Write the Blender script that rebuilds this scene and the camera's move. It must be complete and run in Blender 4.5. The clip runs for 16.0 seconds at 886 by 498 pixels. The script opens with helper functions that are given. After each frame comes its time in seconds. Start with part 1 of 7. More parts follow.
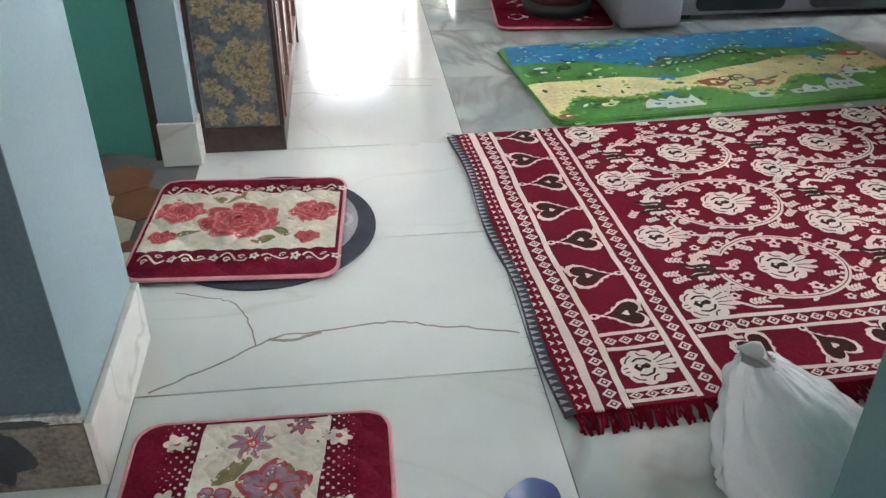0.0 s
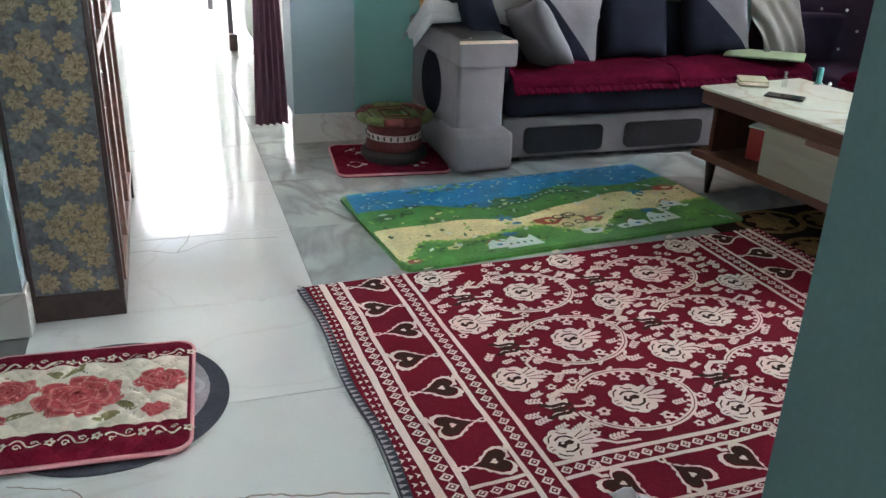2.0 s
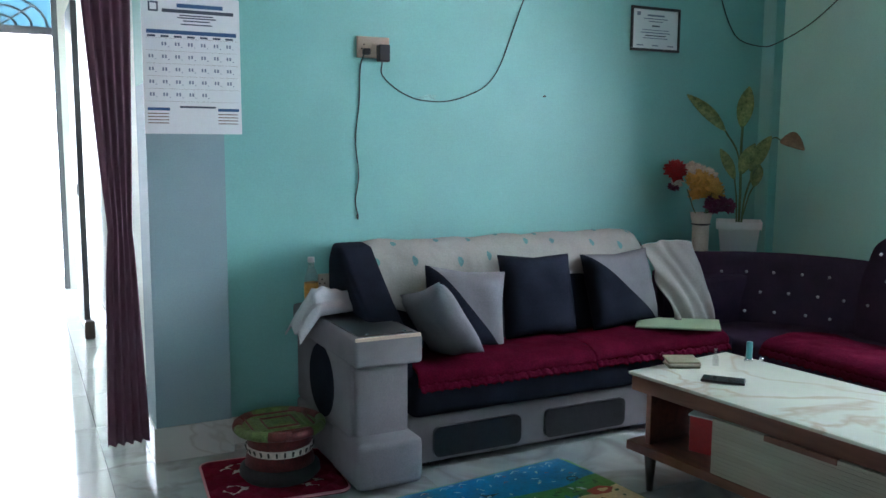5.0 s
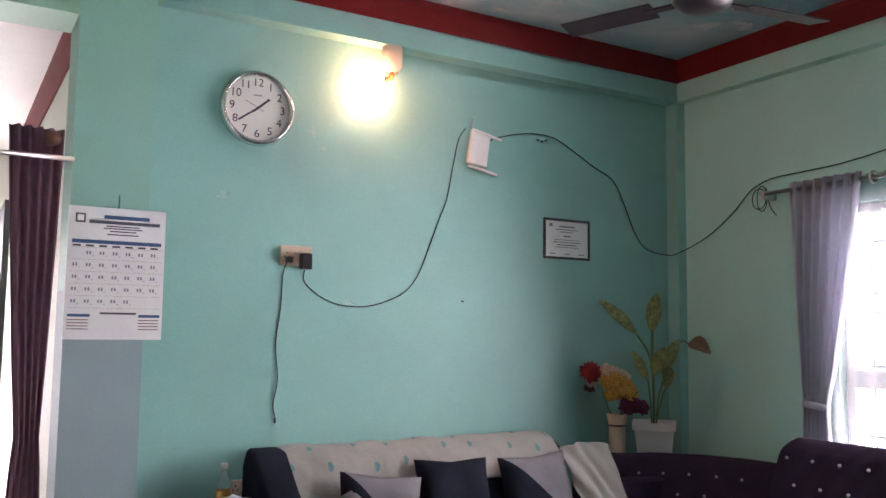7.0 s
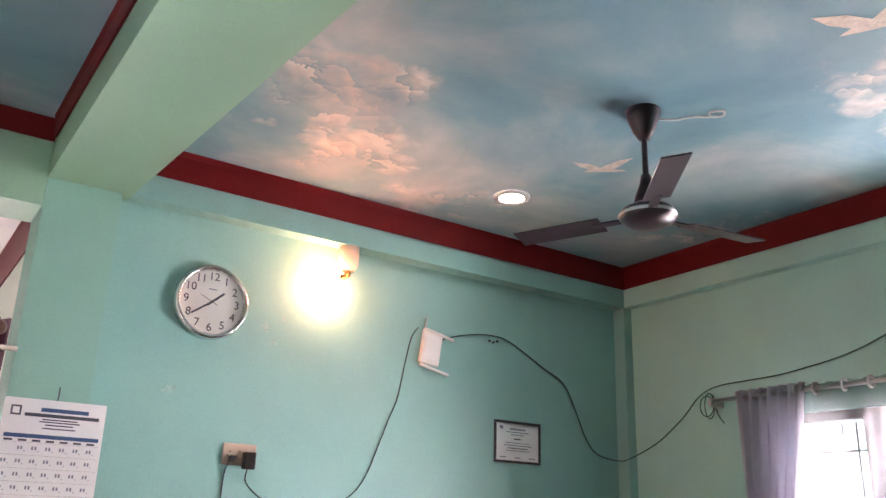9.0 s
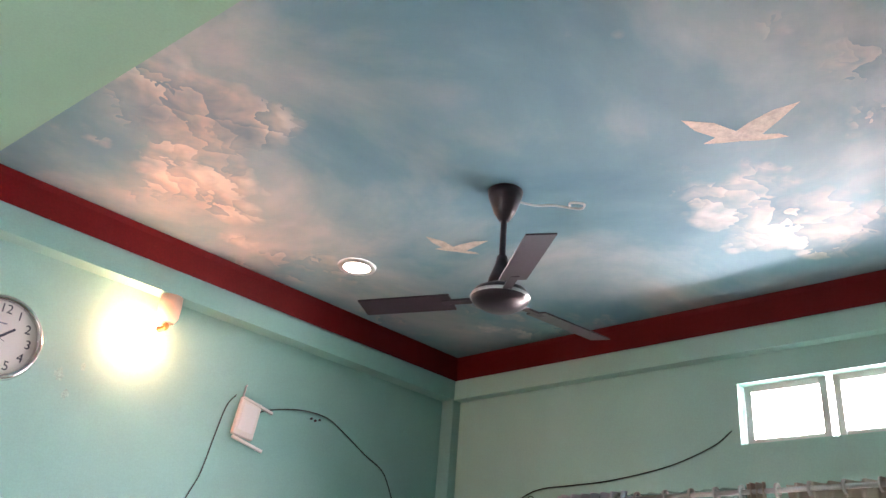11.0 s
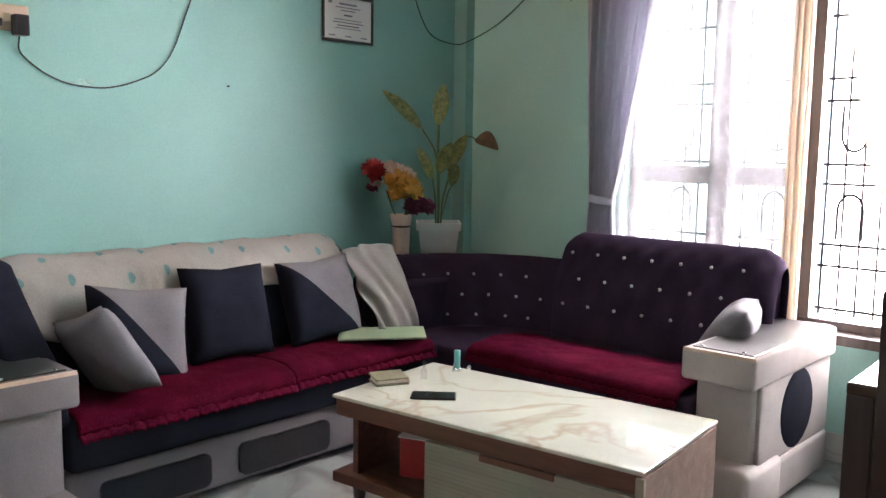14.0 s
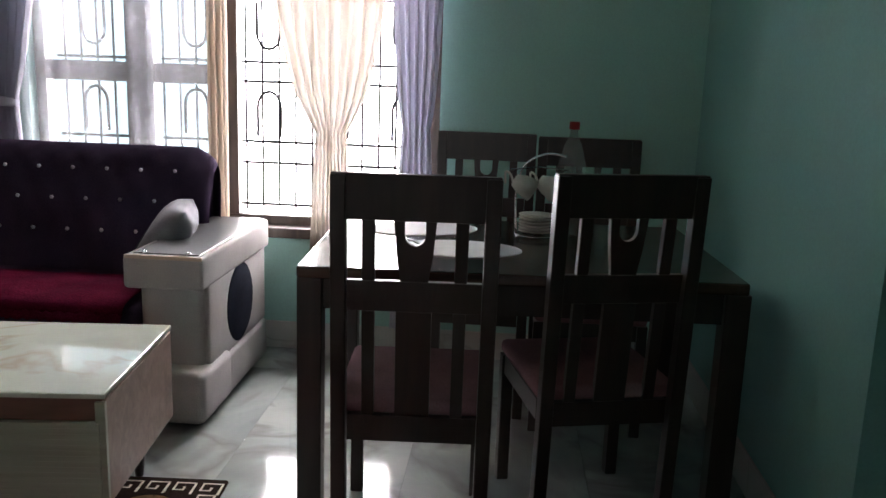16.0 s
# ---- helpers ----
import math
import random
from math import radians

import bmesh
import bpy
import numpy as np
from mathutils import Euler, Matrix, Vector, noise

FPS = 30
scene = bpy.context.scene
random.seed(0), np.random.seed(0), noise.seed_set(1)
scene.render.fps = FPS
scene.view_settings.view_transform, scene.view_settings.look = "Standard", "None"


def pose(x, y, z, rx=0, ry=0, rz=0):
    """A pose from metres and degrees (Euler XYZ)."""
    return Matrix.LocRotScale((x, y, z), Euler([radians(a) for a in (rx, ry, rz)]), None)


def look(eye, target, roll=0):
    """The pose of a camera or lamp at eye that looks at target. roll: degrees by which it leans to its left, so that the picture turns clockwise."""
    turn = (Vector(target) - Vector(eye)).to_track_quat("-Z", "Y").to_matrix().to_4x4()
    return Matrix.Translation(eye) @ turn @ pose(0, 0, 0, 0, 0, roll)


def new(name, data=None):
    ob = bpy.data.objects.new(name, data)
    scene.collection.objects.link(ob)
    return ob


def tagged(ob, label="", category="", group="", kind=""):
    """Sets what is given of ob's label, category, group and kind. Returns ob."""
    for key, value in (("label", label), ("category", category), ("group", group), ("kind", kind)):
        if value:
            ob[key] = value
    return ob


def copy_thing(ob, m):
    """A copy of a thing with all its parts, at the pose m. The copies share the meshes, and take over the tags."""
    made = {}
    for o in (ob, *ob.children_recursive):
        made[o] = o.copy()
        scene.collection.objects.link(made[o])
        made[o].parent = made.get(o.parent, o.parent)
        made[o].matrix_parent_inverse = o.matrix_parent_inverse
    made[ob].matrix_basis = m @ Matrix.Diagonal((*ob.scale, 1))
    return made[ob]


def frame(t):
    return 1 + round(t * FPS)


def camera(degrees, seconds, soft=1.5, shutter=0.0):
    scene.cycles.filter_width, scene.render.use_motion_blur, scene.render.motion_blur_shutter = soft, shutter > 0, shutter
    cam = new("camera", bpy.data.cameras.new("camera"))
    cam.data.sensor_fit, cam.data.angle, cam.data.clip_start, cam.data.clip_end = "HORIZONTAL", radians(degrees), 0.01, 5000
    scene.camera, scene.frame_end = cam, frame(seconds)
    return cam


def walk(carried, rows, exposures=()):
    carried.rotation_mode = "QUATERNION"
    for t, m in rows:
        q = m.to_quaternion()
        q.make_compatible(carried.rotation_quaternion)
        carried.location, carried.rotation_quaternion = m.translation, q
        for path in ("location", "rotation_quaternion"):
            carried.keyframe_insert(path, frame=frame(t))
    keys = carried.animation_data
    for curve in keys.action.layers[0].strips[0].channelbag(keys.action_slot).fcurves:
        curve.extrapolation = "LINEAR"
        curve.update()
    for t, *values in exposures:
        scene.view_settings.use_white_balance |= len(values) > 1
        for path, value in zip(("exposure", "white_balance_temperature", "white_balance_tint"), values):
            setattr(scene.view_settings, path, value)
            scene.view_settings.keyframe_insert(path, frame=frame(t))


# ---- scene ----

cam = camera(55.2, 16.0)
PATH = [
    (0, (0.273, 0.26, 1.256), (0.47, 1.937, 0.182), 0.2),
    (0.5, (0.276, 0.262, 1.262), (0.539, 1.958, 0.235), 1.0),
    (1, (0.271, 0.274, 1.275), (0.634, 1.985, 0.306), 2.0),
    (1.5, (0.267, 0.288, 1.288), (0.736, 2.017, 0.399), 2.3),
    (2, (0.237, 0.305, 1.306), (0.823, 2.044, 0.51), 2.0),
    (2.5, (0.212, 0.329, 1.322), (0.869, 2.069, 0.589), 1.7),
    (3, (0.239, 0.416, 1.324), (0.896, 2.187, 0.664), 1.4),
    (3.5, (0.312, 0.545, 1.347), (0.939, 2.349, 0.753), 1.9),
    (4, (0.336, 0.683, 1.36), (1.023, 2.492, 0.853), 2.1),
    (4.5, (0.35, 0.87, 1.391), (1.152, 2.665, 1.023), 0.6),
    (5, (0.371, 0.926, 1.403), (1.262, 2.7, 1.156), 0.3),
    (5.2, (0.389, 0.923, 1.406), (1.314, 2.685, 1.204), 0.6),
    (7.3, (0.416, 0.763, 1.511), (1.432, 2.468, 1.758), 0.5),
    (7.5, (0.397, 0.763, 1.512), (1.418, 2.459, 1.798), 0.4),
    (8, (0.381, 0.77, 1.516), (1.404, 2.445, 1.9), 0.5),
    (8.5, (0.381, 0.753, 1.53), (1.385, 2.407, 2.034), 0.8),
    (9, (0.385, 0.765, 1.54), (1.44, 2.343, 2.17), 1.8),
    (9.5, (0.392, 0.8, 1.53), (1.57, 2.25, 2.245), 4.2),
    (9.7, (0.396, 0.82, 1.525), (1.62, 2.22, 2.26), 5.2),
    (10.3, (0.428, 0.885, 1.52), (1.736, 2.175, 2.311), 6.0),
    (10.9, (0.49, 0.995, 1.518), (1.792, 2.252, 2.37), 5.0),
    (11.4, (0.544, 1.085, 1.512), (1.774, 2.432, 2.332), 3.4),
    (11.8, (0.576, 1.141, 1.504), (1.746, 2.59, 2.233), 2.3),
    (12, (0.589, 1.165, 1.496), (1.755, 2.649, 2.157), 1.8),
    (12.5, (0.599, 1.223, 1.475), (1.789, 2.772, 1.904), 1.3),
    (13, (0.62, 1.223, 1.456), (1.811, 2.82, 1.639), 1.0),
    (13.5, (0.638, 1.219, 1.429), (1.892, 2.777, 1.39), 0.1),
    (14, (0.643, 1.26, 1.379), (2.094, 2.617, 1.143), 0.8),
    (14.5, (0.652, 1.275, 1.353), (2.351, 2.287, 1.054), 1.6),
    (15, (0.678, 1.374, 1.337), (2.547, 1.996, 0.995), 1.4),
    (15.5, (0.717, 1.414, 1.315), (2.65, 1.741, 0.92), 1.5),
    (16, (0.748, 1.416, 1.31), (2.701, 1.554, 0.903), 2.0),
]
EXPOSURES = [(0, .62, 6400, 18), (2, .3, 6300, 17), (3, .1, 6000, 13), (4, -.48, 5600, 8), (5, -.18, 5600, 10), (7.3, -.1, 6900, 32), (8.5, .0, 7100, 33), (9.5, .3, 7100, 36), (12, .14, 7000, 31), (13, .08, 7000, 30), (13.5, .2, 7000, 28), (14.0, .2, 6900, 25), (14.5, -.3, 6700, 22), (15, -1.35, 6900, 23), (16, -.95, 6700, 21)]
walk(cam, [(t, look(e, g, r)) for t, e, g, r in PATH], EXPOSURES)

# ---- light ----
world = bpy.data.worlds.new("world")
scene.world = world
world.use_nodes = True
_n, _l = world.node_tree.nodes, world.node_tree.links
_sky = _n.new("ShaderNodeTexSky")
_sky.sky_type = 'NISHITA'
_sky.sun_disc = False
_sky.sun_elevation, _sky.sun_rotation = radians(40), radians(80)
_l.new(_sky.outputs[0], _n["Background"].inputs[0])
_n["Background"].inputs[1].default_value = 0.12
sun_data = bpy.data.lights.new("sun", 'SUN')
sun_data.energy, sun_data.angle, sun_data.color = 2.0, radians(12), (1, .96, .9)
sun = new("sun", sun_data)
sun.matrix_world = look((9, 3, 8), (4, 2.2, 0))

# ---- materials ----


def node_mat(name):
    m = bpy.data.materials.new(name)
    m.use_nodes = True
    return m, m.node_tree.nodes, m.node_tree.links, m.node_tree.nodes["Principled BSDF"]


def mat(name, col, rough=.6, metal=0., vary=.12, scale=6., fine=90., bump=.15, dist=.002, spec=.5, col2=None, **extra):
    """A surface with two scales of colour variation and a fine relief."""
    m, n, l, p = node_mat(name)
    tc = n.new("ShaderNodeTexCoord")
    a, b = n.new("ShaderNodeTexNoise"), n.new("ShaderNodeTexNoise")
    a.inputs["Scale"].default_value, b.inputs["Scale"].default_value = scale, fine
    a.inputs["Detail"].default_value = 5
    b.inputs["Detail"].default_value = 3
    l.new(tc.outputs["Object"], a.inputs["Vector"])
    l.new(tc.outputs["Object"], b.inputs["Vector"])
    add_ = n.new("ShaderNodeMath")
    add_.operation = 'ADD'
    half = n.new("ShaderNodeMath")
    half.operation = 'MULTIPLY'
    half.inputs[1].default_value = .5
    l.new(a.outputs[0], add_.inputs[0])
    l.new(b.outputs[0], add_.inputs[1])
    l.new(add_.outputs[0], half.inputs[0])
    r = n.new("ShaderNodeValToRGB")
    c2 = col2 or tuple(min(1, c * (1 + vary)) for c in col)
    c1 = tuple(c * (1 - vary) for c in col)
    r.color_ramp.elements[0].position, r.color_ramp.elements[1].position = .35, .65
    r.color_ramp.elements[0].color, r.color_ramp.elements[1].color = (*c1, 1), (*c2, 1)
    l.new(half.outputs[0], r.inputs[0])
    l.new(r.outputs[0], p.inputs["Base Color"])
    p.inputs["Roughness"].default_value, p.inputs["Metallic"].default_value = rough, metal
    p.inputs["Specular IOR Level"].default_value = spec
    if bump:
        bp = n.new("ShaderNodeBump")
        bp.inputs["Strength"].default_value, bp.inputs["Distance"].default_value = bump, dist
        l.new(b.outputs[0], bp.inputs["Height"])
        l.new(bp.outputs[0], p.inputs["Normal"])
    for k, v in extra.items():
        p.inputs[k.replace("_", " ")].default_value = v
    return m


def fabric(name, col, vary=.2, fine=220., bump=.5, sheen=.0):
    m = mat(name, col, .95, 0, vary, 7., fine, bump, .003, .02)
    m.node_tree.nodes["Principled BSDF"].inputs["Sheen Weight"].default_value = sheen
    return m


def marble(name, base, cloud, vein, rough, vscale, vwidth, cscale):
    """Polished tile with cloudy colour and thin crooked veins."""
    m, n, l, p = node_mat(name)
    tc = n.new("ShaderNodeTexCoord")
    mp = n.new("ShaderNodeMapping")
    mp.inputs["Rotation"].default_value = (0, 0, .5)
    oi = n.new("ShaderNodeObjectInfo")
    ad = n.new("ShaderNodeVectorMath")
    sc = n.new("ShaderNodeVectorMath")
    sc.operation = 'SCALE'
    sc.inputs[0].default_value = (7, 5, 3)
    l.new(oi.outputs["Random"], sc.inputs["Scale"])
    l.new(tc.outputs["Object"], ad.inputs[0])
    l.new(sc.outputs[0], ad.inputs[1])
    l.new(ad.outputs[0], mp.inputs[0])
    c = n.new("ShaderNodeTexNoise")
    c.inputs["Scale"].default_value, c.inputs["Detail"].default_value, c.inputs["Distortion"].default_value = cscale, 6, 1.5
    l.new(mp.outputs[0], c.inputs["Vector"])
    rc = n.new("ShaderNodeValToRGB")
    rc.color_ramp.elements[0].position, rc.color_ramp.elements[1].position = .35, .68
    rc.color_ramp.elements[0].color, rc.color_ramp.elements[1].color = (*cloud, 1), (*base, 1)
    l.new(c.outputs[0], rc.inputs[0])
    v = n.new("ShaderNodeTexNoise")
    v.inputs["Scale"].default_value, v.inputs["Detail"].default_value, v.inputs["Distortion"].default_value = vscale, 4, 1.2
    l.new(mp.outputs[0], v.inputs["Vector"])
    rv = n.new("ShaderNodeValToRGB")
    e = rv.color_ramp.elements
    e[0].position, e[0].color = .5 - vwidth, (0, 0, 0, 1)
    e[1].position, e[1].color = .5 + vwidth, (0, 0, 0, 1)
    k = e.new(.5)
    k.color = (1, 1, 1, 1)
    l.new(v.outputs[0], rv.inputs[0])
    mk = n.new("ShaderNodeMath")
    mk.operation = 'MULTIPLY'
    l.new(rv.outputs[0], mk.inputs[0])
    l.new(c.outputs[0], mk.inputs[1])
    mx = n.new("ShaderNodeMix")
    mx.data_type = 'RGBA'
    l.new(mk.outputs[0], mx.inputs[0])
    l.new(rc.outputs[0], mx.inputs[6])
    mx.inputs[7].default_value = (*vein, 1)
    l.new(mx.outputs[2], p.inputs["Base Color"])
    p.inputs["Roughness"].default_value = rough
    return m


def wood(name, dark, light, rough=.4, axis=1, grain=9.):
    m, n, l, p = node_mat(name)
    tc = n.new("ShaderNodeTexCoord")
    mp = n.new("ShaderNodeMapping")
    s = [grain * 3] * 3
    s[axis] = grain * .25
    mp.inputs["Scale"].default_value = s
    l.new(tc.outputs["Object"], mp.inputs[0])
    a = n.new("ShaderNodeTexNoise")
    a.inputs["Scale"].default_value, a.inputs["Detail"].default_value, a.inputs["Distortion"].default_value = 1., 7, .7
    l.new(mp.outputs[0], a.inputs["Vector"])
    r = n.new("ShaderNodeValToRGB")
    r.color_ramp.elements[0].position, r.color_ramp.elements[1].position = .3, .7
    r.color_ramp.elements[0].color, r.color_ramp.elements[1].color = (*dark, 1), (*light, 1)
    l.new(a.outputs[0], r.inputs[0])
    l.new(r.outputs[0], p.inputs["Base Color"])
    p.inputs["Roughness"].default_value = rough
    b = n.new("ShaderNodeBump")
    b.inputs["Strength"].default_value, b.inputs["Distance"].default_value = .15, .001
    l.new(a.outputs[0], b.inputs["Height"])
    l.new(b.outputs[0], p.inputs["Normal"])
    return m


def cloth_thin(name, col, through_, glow_=.55):
    """Thin curtain cloth that lets part of the light through."""
    m, n, l, p = node_mat(name)
    tc = n.new("ShaderNodeTexCoord")
    a = n.new("ShaderNodeTexNoise")
    a.inputs["Scale"].default_value = 300
    l.new(tc.outputs["Object"], a.inputs["Vector"])
    r = n.new("ShaderNodeValToRGB")
    r.color_ramp.elements[0].color = (*[c * .8 for c in col], 1)
    r.color_ramp.elements[1].color = (*col, 1)
    l.new(a.outputs[0], r.inputs[0])
    l.new(r.outputs[0], p.inputs["Base Color"])
    p.inputs["Roughness"].default_value = .9
    t = n.new("ShaderNodeBsdfTranslucent")
    l.new(r.outputs[0], t.inputs[0])
    x = n.new("ShaderNodeMixShader")
    x.inputs[0].default_value = glow_
    l.new(p.outputs[0], x.inputs[1])
    l.new(t.outputs[0], x.inputs[2])
    tr = n.new("ShaderNodeBsdfTransparent")
    y = n.new("ShaderNodeMixShader")
    y.inputs[0].default_value = through_
    l.new(x.outputs[0], y.inputs[1])
    l.new(tr.outputs[0], y.inputs[2])
    l.new(y.outputs[0], n["Material Output"].inputs[0])
    return m


def glow(name, col, strength):
    m, n, l, p = node_mat(name)
    p.inputs["Base Color"].default_value = (*col, 1)
    p.inputs["Emission Color"].default_value = (*col, 1)
    p.inputs["Emission Strength"].default_value = strength
    return m


def sky_mural():
    """Painted sky: soft blue with scalloped cream and peach cloud banks."""
    m, n, l, p = node_mat("sky_mural")
    tc = n.new("ShaderNodeTexCoord")
    mp = n.new("ShaderNodeMapping")
    mp.inputs["Rotation"].default_value = (0, 0, .6)
    l.new(tc.outputs["Object"], mp.inputs[0])

    def tex(scale, detail, rough, dist):
        a = n.new("ShaderNodeTexNoise")
        a.inputs["Scale"].default_value, a.inputs["Detail"].default_value, a.inputs["Roughness"].default_value = scale, detail, rough
        a.inputs["Distortion"].default_value = dist
        l.new(mp.outputs[0], a.inputs["Vector"])
        return a

    def ramp(src, rows):
        r = n.new("ShaderNodeValToRGB")
        e = r.color_ramp.elements
        e[0].position, e[0].color = rows[0][0], (*rows[0][1], 1)
        e[1].position, e[1].color = rows[-1][0], (*rows[-1][1], 1)
        for pos, c in rows[1:-1]:
            e.new(pos).color = (*c, 1)
        l.new(src, r.inputs[0])
        return r
    a = tex(.9, 8, .55, .4)
    sky = ramp(a.outputs[0], ((.30, (.09, .24, .31)), (.46, (.15, .31, .37)), (.57, (.29, .40, .43)), (.70, (.50, .52, .51))))
    v = n.new("ShaderNodeTexVoronoi")
    v.inputs["Scale"].default_value, v.inputs["Detail"].default_value, v.inputs["Roughness"].default_value = 4.6, 2.5, .5
    l.new(mp.outputs[0], v.inputs["Vector"])
    big = tex(.75, 3, .5, .2)
    ma = n.new("ShaderNodeMath")
    ma.operation = 'MULTIPLY_ADD'
    ma.inputs[1].default_value = -.24
    l.new(v.outputs["Distance"], ma.inputs[0])
    l.new(big.outputs[0], ma.inputs[2])
    # three cloud banks, each at its own place in the painting
    total = ma.outputs[0]
    for cx, cy, reach, gain in ((1.70, 3.66, .50, .34), (1.98, 3.46, .42, .30), (2.12, 4.10, .50, .30), (2.75, 4.35, .5, .24), (3.55, 2.18, .62, .34), (3.95, 2.10, .5, .36), (3.1, 1.5, .6, .2), (.2, 3.6, .8, .2)):
        dv = n.new("ShaderNodeVectorMath")
        dv.operation = 'DISTANCE'
        dv.inputs[1].default_value = (cx, cy, 3.275)
        l.new(tc.outputs["Object"], dv.inputs[0])
        mr = n.new("ShaderNodeMapRange")
        mr.interpolation_type = 'SMOOTHSTEP'
        mr.inputs["From Min"].default_value, mr.inputs["From Max"].default_value = 0, reach
        mr.inputs["To Min"].default_value, mr.inputs["To Max"].default_value = gain, 0
        l.new(dv.outputs["Value"], mr.inputs["Value"])
        ad = n.new("ShaderNodeMath")
        ad.operation = 'ADD'
        l.new(total, ad.inputs[0])
        l.new(mr.outputs[0], ad.inputs[1])
        total = ad.outputs[0]
    mask = ramp(total, ((.44, (0, 0, 0)), (.52, (.5, .5, .5)), (.66, (.95, .95, .95))))
    wob = tex(5, 3, .6, .3)
    cen = n.new("ShaderNodeVectorMath")
    cen.operation = 'MULTIPLY_ADD'
    cen.inputs[1].default_value = (.52, .52, 0)
    l.new(wob.outputs["Color"], cen.inputs[0])
    l.new(mp.outputs[0], cen.inputs[2])
    v2 = n.new("ShaderNodeTexVoronoi")
    v2.voronoi_dimensions = '2D'
    v2.inputs["Scale"].default_value = 6.2
    l.new(cen.outputs[0], v2.inputs["Vector"])
    away = n.new("ShaderNodeVectorMath")
    away.operation = 'SUBTRACT'
    l.new(cen.outputs[0], away.inputs[0])
    l.new(v2.outputs["Position"], away.inputs[1])
    side = n.new("ShaderNodeVectorMath")
    side.operation = 'DOT_PRODUCT'
    side.inputs[1].default_value = (2.6, -2.0, 0)
    l.new(away.outputs[0], side.inputs[0])
    lit = n.new("ShaderNodeMath")
    lit.operation = 'ADD'
    lit.inputs[1].default_value = .5
    # the painted light falls on some banks more than on others
    warm = tex(2.1, 2, .5, .3)
    wm = n.new("ShaderNodeMath")
    wm.operation = 'MULTIPLY_ADD'
    wm.inputs[1].default_value, wm.inputs[2].default_value = 1.7, -.85
    l.new(warm.outputs[0], wm.inputs[0])
    both = n.new("ShaderNodeMath")
    both.operation = 'ADD'
    l.new(side.outputs["Value"], both.inputs[0])
    l.new(wm.outputs[0], both.inputs[1])
    l.new(both.outputs[0], lit.inputs[0])
    puff = ramp(lit.outputs[0], ((.08, (.15, .26, .32)), (.40, (.33, .38, .40)), (.62, (.54, .49, .44)), (.88, (.78, .70, .61))))
    mx = n.new("ShaderNodeMix")
    mx.data_type = 'RGBA'
    l.new(mask.outputs[0], mx.inputs[0])
    l.new(sky.outputs[0], mx.inputs[6])
    l.new(puff.outputs[0], mx.inputs[7])
    l.new(mx.outputs[2], p.inputs["Base Color"])
    p.inputs["Roughness"].default_value = .55
    return m


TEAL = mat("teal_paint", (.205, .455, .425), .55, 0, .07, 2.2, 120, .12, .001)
# the north wall's teal, paled to stand in for light on this side
EAST_LIT = mat("brightened_teal_paint", (.37, .66, .595), .55, 0, .06, 2.2, 120, .12, .001)
GREEN = mat("green_paint", (.255, .48, .345), .55, 0, .06, 2.2, 120, .12, .001)
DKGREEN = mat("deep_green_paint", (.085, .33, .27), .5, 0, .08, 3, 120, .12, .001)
BLUEGREY = mat("blue_grey_paint", (.24, .335, .365), .6, 0, .07, 3, 140, .15, .001)
WHITEW = mat("off_white_wall", (.72, .72, .68), .6, 0, .05, 3, 140, .12, .001)
REDBAND = mat("red_cornice_paint", (.13, .006, .007), .6, 0, .14, 4, 90, .12, .001, .15)
MURAL = sky_mural()
SKIRT = marble("skirting_tile", (.66, .66, .62), (.56, .56, .53), (.40, .37, .33), .25, 1.2, .012, 2.2)
WTILE = marble("white_marble_tile", (.67, .685, .66), (.61, .63, .605), (.55, .545, .51), .1, .6, .006, 1.2)
GTILE = marble("grey_marble_tile", (.49, .52, .495), (.32, .36, .355), (.18, .17, .155), .10, 1.4, .065, 1.5)
HEX1 = mat("brown_floor_tile", (.16, .06, .03), .3, 0, .2)
HEX2 = mat("beige_floor_tile", (.45, .40, .30), .3, 0, .1)
GROUT = mat("grout", (.12, .12, .115), .9)
VEIN = mat("vein_line", (.24, .20, .16), .35, 0, .3, 30)
PAPER = mat("slate_paper", (.11, .122, .135), .5, 0, .45, 24, 70)
PAPERF = mat("cream_flower_print", (.29, .235, .14), .5, 0, .5, 60, 150)
PAPERS = mat("brown_flower_print", (.17, .125, .065), .5, 0, .4, 60, 150)
DKBROWN = wood("dark_brown_wood", (.022, .012, .011), (.05, .026, .023), .35)
ESPRESSO = wood("espresso_wood", (.010, .006, .005), (.026, .014, .011), .34, 2)
REDWOOD = wood("reddish_brown_wood", (.075, .03, .02), (.15, .062, .04), .38)
GREYWOOD = wood("grey_brown_laminate", (.15, .09, .065), (.24, .155, .12), .45)
TABLETOP = marble("cream_marble_top", (.53, .565, .49), (.46, .49, .42), (.34, .25, .16), .035, 1.3, .028, 2.0)
CREAM = wood("cream_ribbed_front", (.25, .24, .19), (.31, .30, .24), .4, 1)
NAVY = fabric("navy_fabric", (.015, .018, .028), .25)
NAVY2 = fabric("dark_violet_fabric", (.036, .025, .045), .25)
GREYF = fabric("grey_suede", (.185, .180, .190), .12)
GREYF_LIT = fabric("lit_grey_suede", (.42, .40, .39), .1)
GREYC = fabric("grey_cushion_fabric", (.17, .17, .185), .15)
BLACKF = mat("black_glossy_panel", (.012, .013, .016), .3, 0, .3)
MAROON = fabric("maroon_plush", (.066, .004, .016), .4, 140, .9, .0)
DRAPE = fabric("white_throw_cloth", (.31, .31, .295), .1, 120, .4)
TEALPR = fabric("teal_print", (.13, .26, .27), .2)
WHITEC = fabric("white_cloth", (.44, .45, .47), .08)
